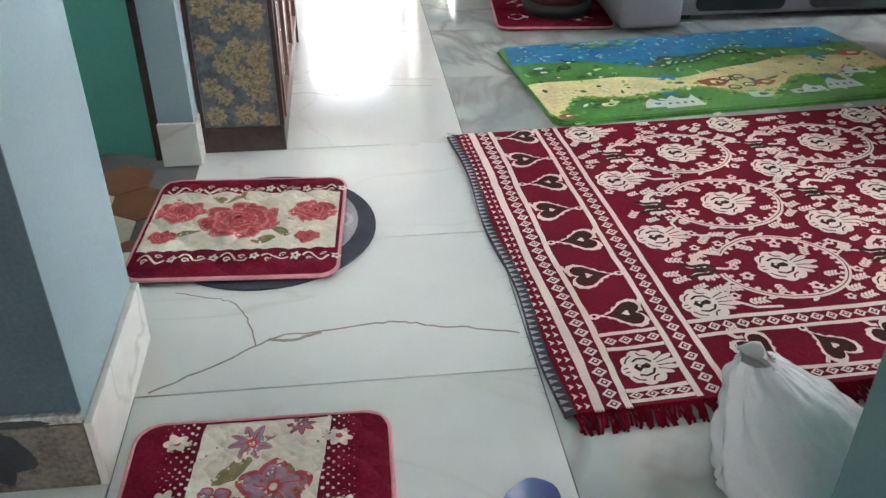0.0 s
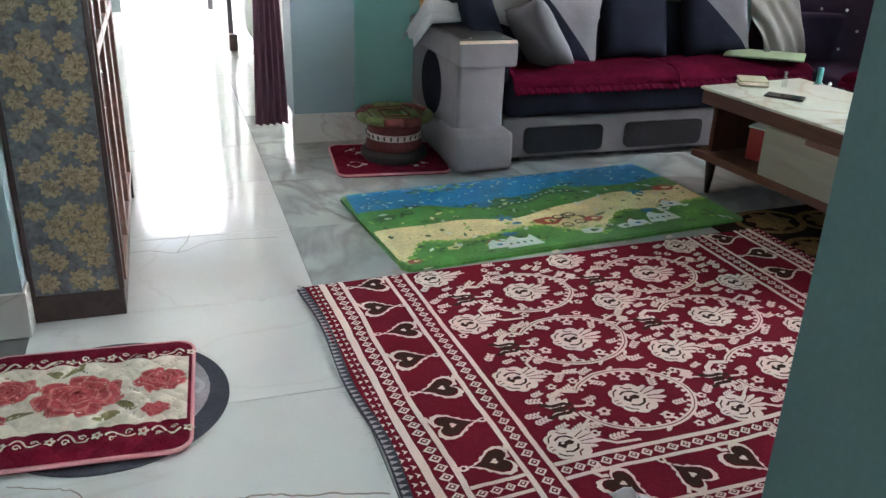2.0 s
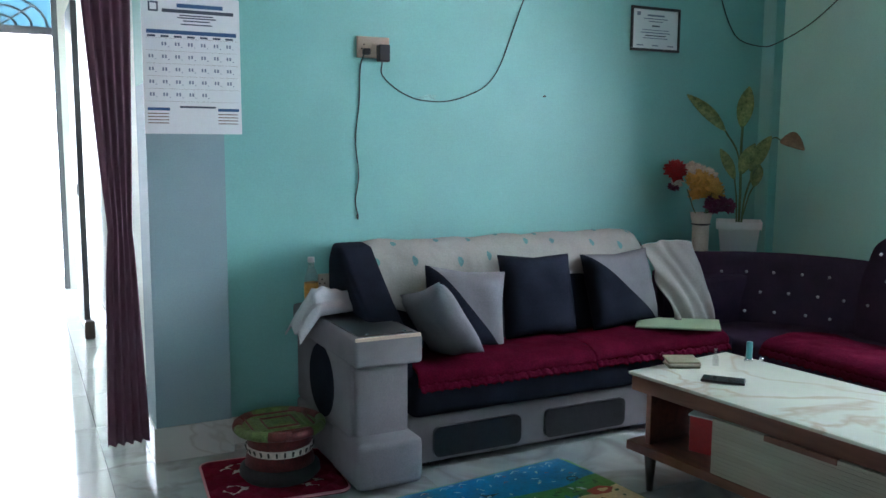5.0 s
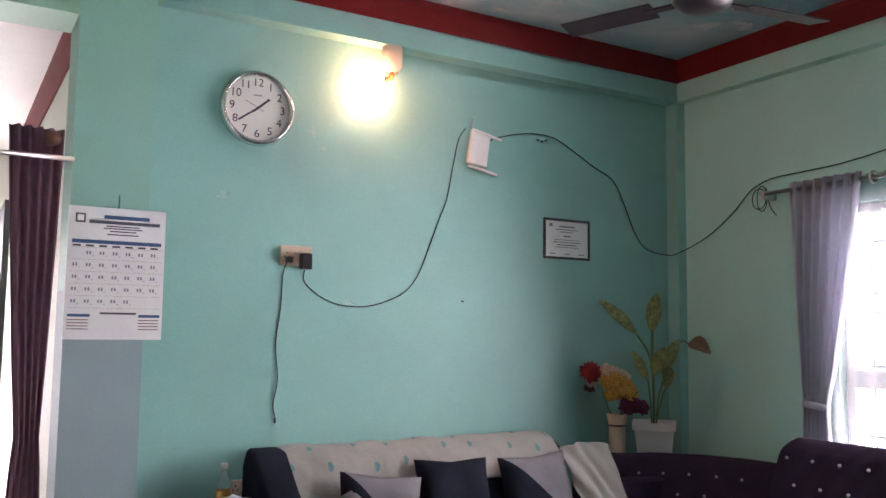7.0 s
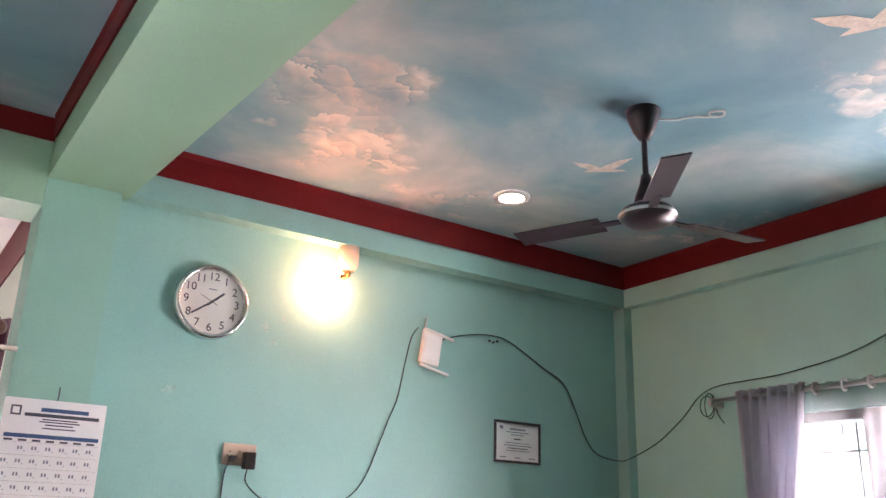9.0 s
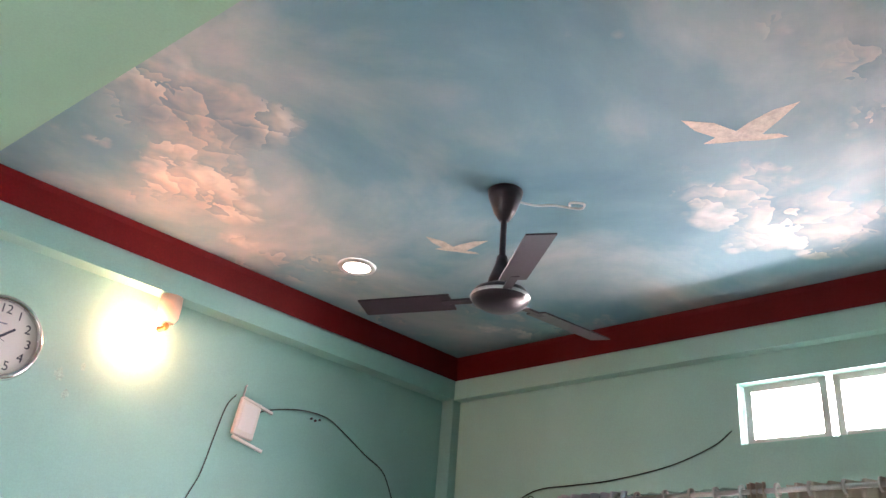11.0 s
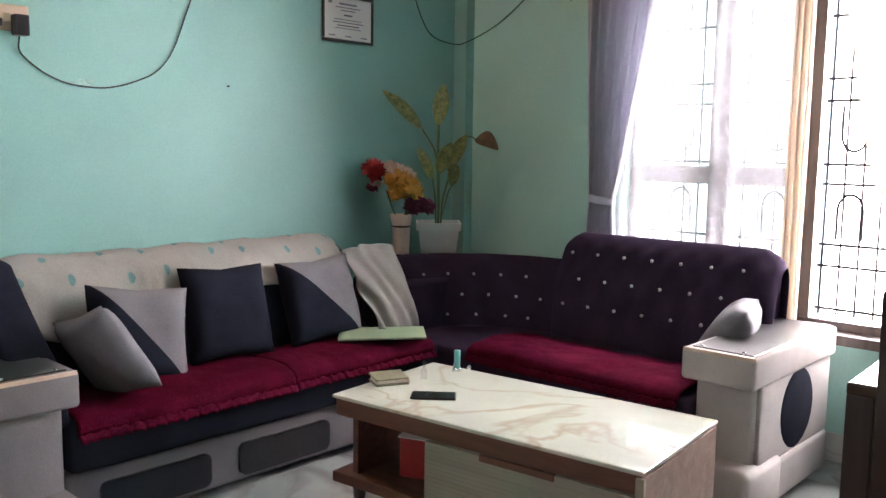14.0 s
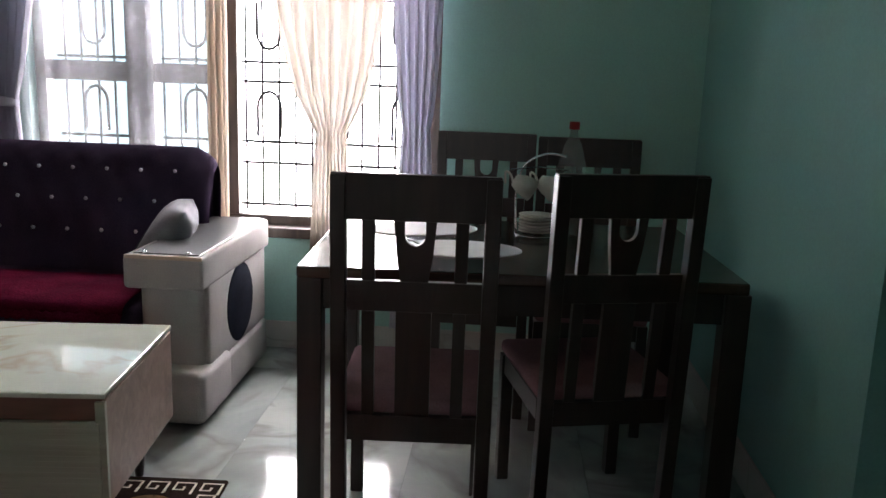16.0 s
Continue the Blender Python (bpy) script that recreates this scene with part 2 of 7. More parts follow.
PURPLE = cloth_thin("purple_brown_curtain", (.25, .14, .19), .02, .45)
CURT = cloth_thin("blue_grey_curtain", (.62, .62, .70), .02, .38)
IVORYC = cloth_thin("ivory_curtain", (.58, .52, .46), .10, .42)
SHEER = cloth_thin("white_sheer", (.38, .39, .42), .77)
BEIGEC = cloth_thin("beige_curtain", (.62, .54, .46), .06)
PINK = fabric("pink_seat_cover", (.22, .125, .135), .2)
CRIMSON = fabric("crimson_carpet", (.150, .011, .023), .2, 160, .7)
CRDARK = fabric("dark_crimson_pile", (.11, .004, .012), .3, 160, .7)
IVORY = fabric("ivory_yarn", (.70, .59, .53), .15, 200, .6)
BROWNY = fabric("brown_yarn", (.045, .022, .018), .3, 200, .6)
GOLDR = fabric("golden_brown_pile", (.17, .105, .045), .45, 60, .7)
DARKR = fabric("dark_brown_pile", (.022, .014, .011), .3, 100, .7)
GREYR = fabric("grey_rug_pile", (.17, .165, .17), .25)
GREYR3 = fabric("light_grey_rug_pile", (.33, .32, .34), .25)
GREYR2 = fabric("dark_grey_rug_pile", (.065, .068, .085), .25)


def quilt(m, scale=13., depth=.035):
    """Adds padded quilting to a cloth: puffs with sunken stitch lines."""
    n, l = m.node_tree.nodes, m.node_tree.links
    p = n["Principled BSDF"]
    tc = n.new("ShaderNodeTexCoord")
    mp = n.new("ShaderNodeMapping")
    mp.inputs["Rotation"].default_value, mp.inputs["Scale"].default_value = (0, 0, .78), (1, 1, .01)
    l.new(tc.outputs["Object"], mp.inputs[0])
    v = n.new("ShaderNodeTexVoronoi")
    v.voronoi_dimensions = '2D'
    v.inputs["Scale"].default_value, v.inputs["Randomness"].default_value = scale, .45
    l.new(mp.outputs[0], v.inputs["Vector"])
    b = n.new("ShaderNodeBump")
    b.invert = True
    b.inputs["Strength"].default_value, b.inputs["Distance"].default_value = .75, depth
    l.new(v.outputs["Distance"], b.inputs["Height"])
    for k in list(l):
        if k.to_socket == p.inputs["Normal"]:
            l.new(k.from_socket, b.inputs["Normal"])
            break
    l.new(b.outputs[0], p.inputs["Normal"])
    return m


ROSE = quilt(fabric("rose_red_print", (.42, .075, .085), .35, 40))
CREAMP = quilt(fabric("cream_print", (.64, .58, .48), .15, 60))
PINKED = fabric("pink_piping", (.60, .28, .30), .15)
ROSED = quilt(fabric("deep_rose_print", (.26, .028, .040), .4, 40))
ROSEL = quilt(fabric("pale_rose_print", (.54, .17, .16), .3, 50))
LILAC = quilt(fabric("lilac_print", (.30, .19, .24), .35, 40))
LEAFP = quilt(fabric("olive_print", (.22, .20, .10), .3, 40))
MATBLUE = mat("mat_blue", (.014, .19, .40), .35, 0, .3, 14, 60)
MATGREEN = mat("mat_green", (.075, .25, .05), .35, 0, .3, 9, 60)
MATDG = mat("mat_dark_green", (.03, .11, .03), .35, 0, .3, 20, 60)
MATSAND = mat("mat_sand", (.72, .62, .34), .35, 0, .22, 9, 60)
MATRED = mat("mat_red", (.38, .05, .03), .35)
MATWHITE = mat("mat_white", (.60, .66, .66), .35)
CHROME = mat("chrome", (.75, .75, .76), .18, 1., .03)
STEEL = mat("brushed_steel", (.52, .52, .52), .3, 1., .06)
BRASS = mat("old_brass", (.35, .22, .08), .35, 1., .15)
WPLAST = mat("white_plastic", (.72, .72, .70), .35, 0, .04)
CPLAST = mat("cream_plastic", (.55, .44, .34), .4, 0, .06)
BPLAST = mat("black_plastic", (.012, .012, .014), .35, 0, .1)
BLUEPL = mat("blue_rubber", (.008, .05, .19), .32, 0, .15, 20)
FANBR = mat("fan_brown_enamel", (.028, .017, .024), .3, 0, .15)
PAPERW = mat("white_paper", (.76, .77, .78), .7, 0, .03)
INK = mat("dark_ink", (.05, .06, .09), .7)
BLUEINK = mat("blue_ink", (.03, .09, .22), .7)
CLOCKW = mat("clock_dial", (.74, .74, .72), .4, 0, .02)
CABLE = mat("dark_cable", (.015, .03, .03), .5)
LEAFG = mat("leaf_green", (.08, .16, .045), .42, 0, .3, 26, 70, .3, .002, .5, (.30, .34, .12))
LEAFDRY = mat("dry_leaf", (.16, .10, .05), .6, 0, .3, 20)
STEMG = mat("stem_green", (.08, .13, .05), .5, 0, .2)
FYELLOW = mat("yellow_petal", (.55, .30, .06), .6, 0, .2, 30)
FRED = mat("red_petal", (.30, .008, .012), .6, 0, .3, 30)
FMAG = mat("magenta_petal", (.13, .010, .055), .6, 0, .3, 30)
FWHITE = mat("cream_petal", (.58, .50, .42), .6, 0, .2, 30)
VASE = mat("cream_ceramic", (.50, .43, .35), .5, 0, .12, 12)
SOIL = mat("soil", (.03, .02, .014), .95, 0, .4, 40, 120, .8, .01)
CANE = mat("woven_red_cane", (.10, .014, .014), .6, 0, .4, 40, 160, .7, .004)
CANEG = mat("woven_green_cane", (.10, .15, .04), .6, 0, .4, 40, 160, .7, .004)
CANEW = mat("woven_white_cane", (.55, .50, .45), .6, 0, .2, 40)
TYRE = mat("black_rubber", (.018, .018, .02), .7, 0, .2)
GFOLDER = mat("green_card", (.30, .42, .27), .6, 0, .05)
REDCARD = mat("red_card", (.30, .012, .014), .45, 0, .15)
OLIVEW = mat("olive_leather", (.20, .19, .12), .5, 0, .2, 30)
MINT = mat("mint_plastic", (.09, .36, .36), .35, 0, .05)
IRON = mat("painted_iron", (.10, .10, .11), .5, 0, .2)
FRAMEW = wood("window_wood", (.035, .022, .018), (.075, .05, .04), .4, 2)
CERAMIC = mat("white_ceramic", (.66, .68, .62), .15, 0, .04)
SPECK = mat("speckled_brown", (.06, .035, .028), .6, 0, .5, 60, 200)
MIRRORG = mat("cabinet_glass", (.62, .66, .68), .05, 0, .03)
DAY = glow("daylight", (1, 1, 1), 21.0)
DAYE = glow("daylight_east", (1, 1, 1), 78.0)
DAYB = glow("building_glow", (.60, .78, .95), .85)
BULB = glow("lit_bulb", (1, .43, .23), 210.0)
LED = glow("lit_diffuser", (1, .95, .88), 50.0)


def glass(name, tint=(1, 1, 1), rough=.02):
    m, n, l, p = node_mat(name)
    p.inputs["Base Color"].default_value = (*tint, 1)
    p.inputs["Transmission Weight"].default_value = 1
    p.inputs["Roughness"].default_value = rough
    p.inputs["IOR"].default_value = 1.45
    return m


GLASS = glass("clear_glass")


def clear_plastic():
    """Thin clear plastic or glass wall: mostly see-through with a shine."""
    m, n, l, p = node_mat("clear_plastic")
    p.inputs["Base Color"].default_value = (.75, .8, .78, 1)
    p.inputs["Roughness"].default_value = .08
    t = n.new("ShaderNodeBsdfTransparent")
    x = n.new("ShaderNodeMixShader")
    x.inputs[0].default_value = .82
    l.new(p.outputs[0], x.inputs[1])
    l.new(t.outputs[0], x.inputs[2])
    l.new(x.outputs[0], n["Material Output"].inputs[0])
    return m


CLEAR = clear_plastic()
def tinted_pane():
    """Pale blue window glass that dims what lies behind it."""
    m, n, l, p = node_mat("pale_blue_pane")
    p.inputs["Base Color"].default_value = (.30, .45, .50, 1)
    p.inputs["Roughness"].default_value = .08
    t = n.new("ShaderNodeBsdfTransparent")
    t.inputs[0].default_value = (.13, .20, .23, 1)
    x = n.new("ShaderNodeMixShader")
    x.inputs[0].default_value = .8
    l.new(p.outputs[0], x.inputs[1])
    l.new(t.outputs[0], x.inputs[2])
    l.new(x.outputs[0], n["Material Output"].inputs[0])
    return m


BLUEPANE = tinted_pane()
SHADE = cloth_thin("frosted_shade", (.9, .86, .78), .05)
PALEINK = mat("faded_ink", (.20, .23, .30), .7)
GEM = mat("button_glass", (.88, .88, .9), .1, .6)
JUICE = mat("orange_label", (.55, .26, .04), .4, 0, .3, 60)
COLA = mat("red_label", (.35, .02, .02), .4, 0, .2, 60)


def bag_mat():
    """Thin milky film: some light passes straight, some is scattered."""
    m = cloth_thin("thin_white_plastic", (.99, .99, 1.0), .04, .06)
    p = m.node_tree.nodes["Principled BSDF"]
    p.inputs["Roughness"].default_value = .16
    return m


BAG = bag_mat()

# ---- mesh tools ----


def box(x0, x1, y0, y1, z0, z1, r=0., seg=2):
    bm = bmesh.new()
    bmesh.ops.create_cube(bm, size=1)
    for v in bm.verts:
        v.co = ((x0 + x1) / 2 + v.co.x * (x1 - x0), (y0 + y1) / 2 + v.co.y * (y1 - y0), (z0 + z1) / 2 + v.co.z * (z1 - z0))
    if r:
        bmesh.ops.bevel(bm, geom=list(bm.edges), offset=r, segments=seg, profile=.5, affect='EDGES')
    return bm


def add(a, *others):
    """Joins the others into a."""
    for b in others:
        me = bpy.data.meshes.new("tmp")
        b.to_mesh(me)
        b.free()
        a.from_mesh(me)
        bpy.data.meshes.remove(me)
    return a


def moved(bm, m):
    bm.transform(m)
    return bm


def lathe(profile, seg=24, cap=True):
    """A turned body from (radius, height) rows."""
    bm = bmesh.new()
    rings = []
    for r, z in profile:
        rings.append([bm.verts.new((r * math.cos(2 * math.pi * i / seg), r * math.sin(2 * math.pi * i / seg), z)) for i in range(seg)])
    for a, b in zip(rings, rings[1:]):
        for i in range(seg):
            bm.faces.new((a[i], a[(i + 1) % seg], b[(i + 1) % seg], b[i]))
    if cap:
        bm.faces.new(rings[0][::-1])
        bm.faces.new(rings[-1])
    return bm


def tube(pts, r, seg=6):
    """A round bar or cable along the points."""
    pts = [Vector(p) for p in pts]
    bm = bmesh.new()
    rings = []
    up = Vector((.13, .21, 1)).normalized()
    for i, p in enumerate(pts):
        d = (pts[min(i + 1, len(pts) - 1)] - pts[max(i - 1, 0)]).normalized()
        if abs(d.dot(up)) > .98:
            up = Vector((1, .2, .1)).normalized()
        a = d.cross(up).normalized()
        b = d.cross(a)
        rings.append([bm.verts.new(p + r * (math.cos(2 * math.pi * k / seg) * a + math.sin(2 * math.pi * k / seg) * b)) for k in range(seg)])
    for a, b in zip(rings, rings[1:]):
        for k in range(seg):
            bm.faces.new((a[k], a[(k + 1) % seg], b[(k + 1) % seg], b[k]))
    bm.faces.new(rings[0][::-1])
    bm.faces.new(rings[-1])
    return bm


def smooth_line(pts, n=8):
    """Catmull-Rom line through the points."""
    pts = [Vector(p) for p in pts]
    q = [2 * pts[0] - pts[1]] + pts + [2 * pts[-1] - pts[-2]]
    out = []
    for i in range(1, len(q) - 2):
        a, b, c, d = q[i - 1:i + 3]
        for k in range(n):
            t = k / n
            out.append(.5 * (2 * b + (c - a) * t + (2 * a - 5 * b + 4 * c - d) * t * t + (3 * b - a - 3 * c + d) * t ** 3))
    return out + [pts[-1]]


def sheet(nu, nv, f, thick=.004):
    """A cloth-like sheet with thickness from f(u, v), u and v in 0..1."""
    bm = bmesh.new()
    g = [[bm.verts.new(f(i / nu, j / nv)) for j in range(nv + 1)] for i in range(nu + 1)]
    for i in range(nu):
        for j in range(nv):
            bm.faces.new((g[i][j], g[i + 1][j], g[i + 1][j + 1], g[i][j + 1]))
    bm.normal_update()
    if thick:
        bmesh.ops.solidify(bm, geom=list(bm.faces), thickness=thick)
    return bm


def flat(bm, pts, z=0.):
    """Adds a flat outlined shape to bm, facing up."""
    vs = [bm.verts.new((x, y, z)) for x, y in pts]
    f = bm.faces.new(vs)
    f.normal_update()
    if f.normal.z < 0:
        f.normal_flip()


def rect(bm, x0, x1, y0, y1, z=0.):
    flat(bm, ((x0, y0), (x1, y0), (x1, y1), (x0, y1)), z)


def disc(bm, x, y, r, z=0., n=14, k=0., lobes=0, ry=None, turn=0.):
    ry = ry or r
    pts = []
    for i in range(n):
        a = 2 * math.pi * i / n
        s = 1 + k * math.cos(lobes * a)
        px, py = r * s * math.cos(a), ry * s * math.sin(a)
        pts.append((x + px * math.cos(turn) - py * math.sin(turn), y + px * math.sin(turn) + py * math.cos(turn)))
    flat(bm, pts, z)


def ribbon(bm, pts, w, z=0.):
    """A flat line of width w through 2D points."""
    n = len(pts)
    a, b = [], []
    for i in range(n):
        p, q = Vector(pts[max(i - 1, 0)]), Vector(pts[min(i + 1, n - 1)])
        d = (q - p).normalized()
        o = Vector((-d.y, d.x)) * w / 2
        c = Vector(pts[i])
        a.append(bm.verts.new((*(c + o), z)))
        b.append(bm.verts.new((*(c - o), z)))
    for i in range(n - 1):
        f = bm.faces.new((b[i], b[i + 1], a[i + 1], a[i]))
        f.normal_update()
        if f.normal.z < 0:
            f.normal_flip()


def cushion(w, h, t, n=14):
    """A stuffed square with pinched corners, in the xz plane, bottom at z = 0."""
    bm = bmesh.new()

    def side(s):
        g = []
        for i in range(n + 1):
            row = []
            for j in range(n + 1):
                u, v = 2 * i / n - 1, 2 * j / n - 1
                d = max(0., (1 - u ** 4) * (1 - v ** 4)) ** .55
                k = 1 - .10 * (1 - abs(u * v)) * (max(abs(u), abs(v)) ** 6) * .9
                row.append(bm.verts.new((u * w / 2 * k, s * t / 2 * d + .004 * math.sin(7 * u + 3 * v) * d, h / 2 + v * h / 2 * k)))
            g.append(row)
        for i in range(n):
            for j in range(n):
                q = (g[i][j], g[i + 1][j], g[i + 1][j + 1], g[i][j + 1])
                bm.faces.new(q if s < 0 else q[::-1])
    side(-1)
    side(1)
    bmesh.ops.remove_doubles(bm, verts=list(bm.verts), dist=.0006)
    return bm


def obj(name, bm, material, smooth=False):
    me = bpy.data.meshes.new(name)
    bm.normal_update()
    bm.to_mesh(me)
    bm.free()
    if smooth:
        for p in me.polygons:
            p.use_smooth = True
    me.materials.append(material)
    return new(name, me)


def part(name, bm, material, parent, label="", smooth=False, at=None, kind=""):
    ob = obj(name, bm, material, smooth)
    ob.parent = parent
    if at is not None:
        ob.matrix_basis = at
    return tagged(ob, label, "", "", kind)


def thing(name, m, label, category, group=""):
    ob = new(name)
    ob.empty_display_size = .1
    ob.matrix_basis = m
    return tagged(ob, label, category, group)


def solid(name, bm, material, label, category, kind="structure", smooth=False):
    return tagged(obj(name, bm, material, smooth), label, category, "", kind)


I4 = Matrix.Identity(4)
NW, EW, SW = 4.79, 4.56, .58      # inner faces of the north, east and south walls
CEIL = 3.275

# ---- structure ----
# floor slab under the tiles
floor = solid("floor", box(-3.2, 5.0, -2.6, 10.6, -.3, -.006), GROUT, "grout bed under polished floor tiles", "floor")
EDGE = .66                        # line between the white strip and the grey marble

wall_n = solid("wall_north", box(1.195, 4.86, NW, NW + .2, 0, 3.6), TEAL, "teal painted wall with matt finish", "wall")
wall_n2 = solid("wall_north_column", box(4.49, EW + .02, 4.69, NW - .002, 0, 3.0), TEAL, "teal painted corner column", "column")
beam_n = solid("beam_north", box(1.225, 4.49, 4.685, NW - .002, 3.0, 3.6), TEAL, "teal painted ceiling beam", "beam")
beam_e = solid("beam_east", box(4.49, EW + .02, .4, NW - .002, 3.0, 3.6), EAST_LIT, "teal painted ceiling beam, paled for light", "beam")
bm = box(.865, 1.22, SW - .3, NW + .2, 3.0, 3.6)
for v in bm.verts:
    if v.co.x > 1:
        v.co.x += .055 * max(0, NW - .1 - v.co.y)     # the beam widens towards the south
beam_w = solid("beam_west", bm, GREEN, "pale green painted ceiling beam", "beam")
pillar = solid("pillar_north", box(.865, 1.192, 4.70, NW + .2, 1.65, 2.998), mat("sea_green_paint", (.21, .445, .375), .55, 0, .07, 2.2, 120, .12, .001), "sea green painted pillar", "pillar")
pillar2 = solid("pillar_north_dado", box(.865, 1.192, 4.70, NW + .2, 0, 1.648), BLUEGREY, "blue-grey painted lower pillar", "pillar")
header = solid("header_beam", box(-.5, .863, 4.70, NW + .2, 2.86, 3.6), GREEN, "pale green painted beam over the passage", "beam")

# east wall with its window opening and two vents
WY0, WY1, WZ0, WZ1 = 1.72, 3.62, .57, 2.2
VZ0, VZ1 = 2.55, 2.86
bm = box(EW, EW + .22, WY1, NW + .2, 0, 3.6)
add(bm, box(EW, EW + .22, .3, WY0, 0, 3.6), box(EW, EW + .22, WY0, WY1, 0, WZ0), box(EW, EW + .22, WY0, WY1, WZ1, VZ0),
    box(EW, EW + .22, WY0, WY1, VZ1, 3.6), box(EW, EW + .22, WY0, 1.92, VZ0, VZ1), box(EW, EW + .22, 2.80, WY1, VZ0, VZ1))
wall_e = solid("wall_east", bm, EAST_LIT, "teal painted wall with a wide window, paled for light", "wall")
wall_s = solid("wall_south", box(2.62, EW, SW - .2, SW, 0, 3.6), TEAL, "teal painted wall beside the dining table", "wall")
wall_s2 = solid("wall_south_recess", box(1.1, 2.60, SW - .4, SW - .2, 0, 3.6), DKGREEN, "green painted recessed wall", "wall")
# wall end stands unlit; its shade is put into a darker teal
jamb = solid("wall_entrance_jamb", box(.84, 1.10, -2.4, .925, 0, 3.6), mat("shaded_teal_paint", (.085, .17, .165), .55, 0, .08, 3, 120, .2, .001), "teal painted wall end at the entrance, darkened for shade", "wall")

# entrance pillar and the wall it ends
lp = solid("pillar_entrance", box(-.62, -.245, 1.47, 1.90, 0, 3.6), BLUEGREY, "blue-grey painted entrance pillar", "pillar")
wall_w0 = solid("wall_west_near", box(-2.6, -.62, 1.5, 1.7, 0, 3.6), BLUEGREY, "blue-grey painted wall", "wall")
bp = solid("pillar_doorway", box(-.335, -.225, 2.82, 2.90, .15, 3.6), BLUEGREY, "narrow blue-grey doorway pillar", "pillar")
wall_w = solid("wall_west", box(-.40, -.235, 2.905, 9.7, 0, 3.6), WHITEW, "off-white painted passage wall", "wall")
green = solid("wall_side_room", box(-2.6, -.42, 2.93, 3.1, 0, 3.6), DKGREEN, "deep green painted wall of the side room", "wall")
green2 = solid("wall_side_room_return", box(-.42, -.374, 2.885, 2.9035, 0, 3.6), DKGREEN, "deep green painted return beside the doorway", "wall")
dframe = solid("doorway_frame", box(-.372, -.34, 2.86, 2.9035, 0, 2.4, .004), DKBROWN, "dark brown doorway frame", "door frame")
# unseen window added so that light enters through the side doorway
bm = box(-2.7, -2.6, 1.4, 3.1, 0, .9)
add(bm, box(-2.7, -2.6, 1.4, 3.1, 2.2, 3.6), box(-2.7, -2.6, 1.4, 1.75, .9, 2.2), box(-2.7, -2.6, 2.88, 3.1, .9, 2.2))
wall_sr = solid("wall_side_room_west", bm, DKGREEN, "green painted wall with an added window", "wall")
# unseen room behind the camera; the window in its far wall is added for fill
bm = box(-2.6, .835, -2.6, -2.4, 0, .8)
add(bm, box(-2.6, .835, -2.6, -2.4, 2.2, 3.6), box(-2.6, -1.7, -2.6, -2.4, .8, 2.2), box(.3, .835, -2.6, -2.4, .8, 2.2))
wall_back = solid("wall_entrance_room", bm, WHITEW, "unseen off-white wall with an added window", "wall")
wall_back2 = solid("wall_entrance_room_west", box(-2.7, -2.6, -2.6, 1.7, 0, 3.6), WHITEW, "off-white wall", "wall")

# passage behind the curtain
wall_pe = solid("wall_passage_east", box(.93, 1.1, NW + .21, 9.7, 0, 3.6), mat("pale_passage_paint", (.70, .76, .67), .6, 0, .06, 2, 100), "pale green passage wall", "wall")
bm = box(-.4, -.17, 9.7, 9.85, 0, 3.6)
add(bm, box(.78, 1.1, 9.7, 9.85, 0, 3.6), box(-.17, .78, 9.7, 9.85, 2.78, 3.6))
wall_pn = solid("wall_passage_end", bm, WHITEW, "off-white wall round the outer door", "wall")

# ceilings
ceiling = solid("ceiling", box(1.222, 4.49, .2, 4.683, CEIL, CEIL + .2), MURAL, "ceiling painted with a blue sky and peach clouds", "ceiling")
ceiling2 = solid("ceiling_passage", box(-2.7, .863, -2.6, 4.698, CEIL, CEIL + .2), MURAL, "ceiling painted as a cloudy sky", "ceiling")
ceiling3 = solid("ceiling_far_passage", box(-.5, 1.2, NW + .2, 9.9, 3.1, 3.3), WHITEW, "off-white passage ceiling", "ceiling")
roof_slab = solid("roof_slab", box(-3, 5.0, -2.8, 10.2, 3.61, 3.75), WHITEW, "plain roof slab", "roof")


def cornice(name, a, b, inward, z0=3.125, z1=CEIL - .002, t=.016):
    """A sloping painted cornice board from a to b; inward is the side that faces the room."""
    a, b, o = Vector((*a, 0)), Vector((*b, 0)), Vector((*inward, 0))
    bm = bmesh.new()
    ring = []
    for p in (a, b):
        ring.append([bm.verts.new(p + Vector((0, 0, z0))), bm.verts.new(p + o * .012 + Vector((0, 0, z0 - .006))),
                     bm.verts.new(p + o * t + Vector((0, 0, z1 - .03))), bm.verts.new(p + o * (t + .01) + Vector((0, 0, z1))), bm.verts.new(p + Vector((0, 0, z1)))])
    for i in range(5):
        bm.faces.new((ring[0][i], ring[0][(i + 1) % 5], ring[1][(i + 1) % 5], ring[1][i]))
    bm.faces.new(ring[0][::-1])
    bm.faces.new(ring[1])
    bmesh.ops.recalc_face_normals(bm, faces=list(bm.faces))
    return solid(name, bm, REDBAND, "dark red painted cornice under the ceiling", "cornice")


cornice("trim_north", (1.224, 4.683), (4.488, 4.683), (0, -1))
cornice("trim_east", (4.488, .4), (4.488, 4.66), (-1, 0))
cornice("trim_west", (1.462, .4), (1.228, 4.66), (1, 0))
cornice("trim_passage_north", (-.5, 4.698), (.863, 4.698), (0, -1), 3.17)
cornice("trim_passage_east", (.863, -.4), (.863, 4.64), (-1, 0), 3.17)
cornice("trim_far_passage", (.928, 5.0), (.928, 9.69), (-1, 0), 2.86, 3.098)

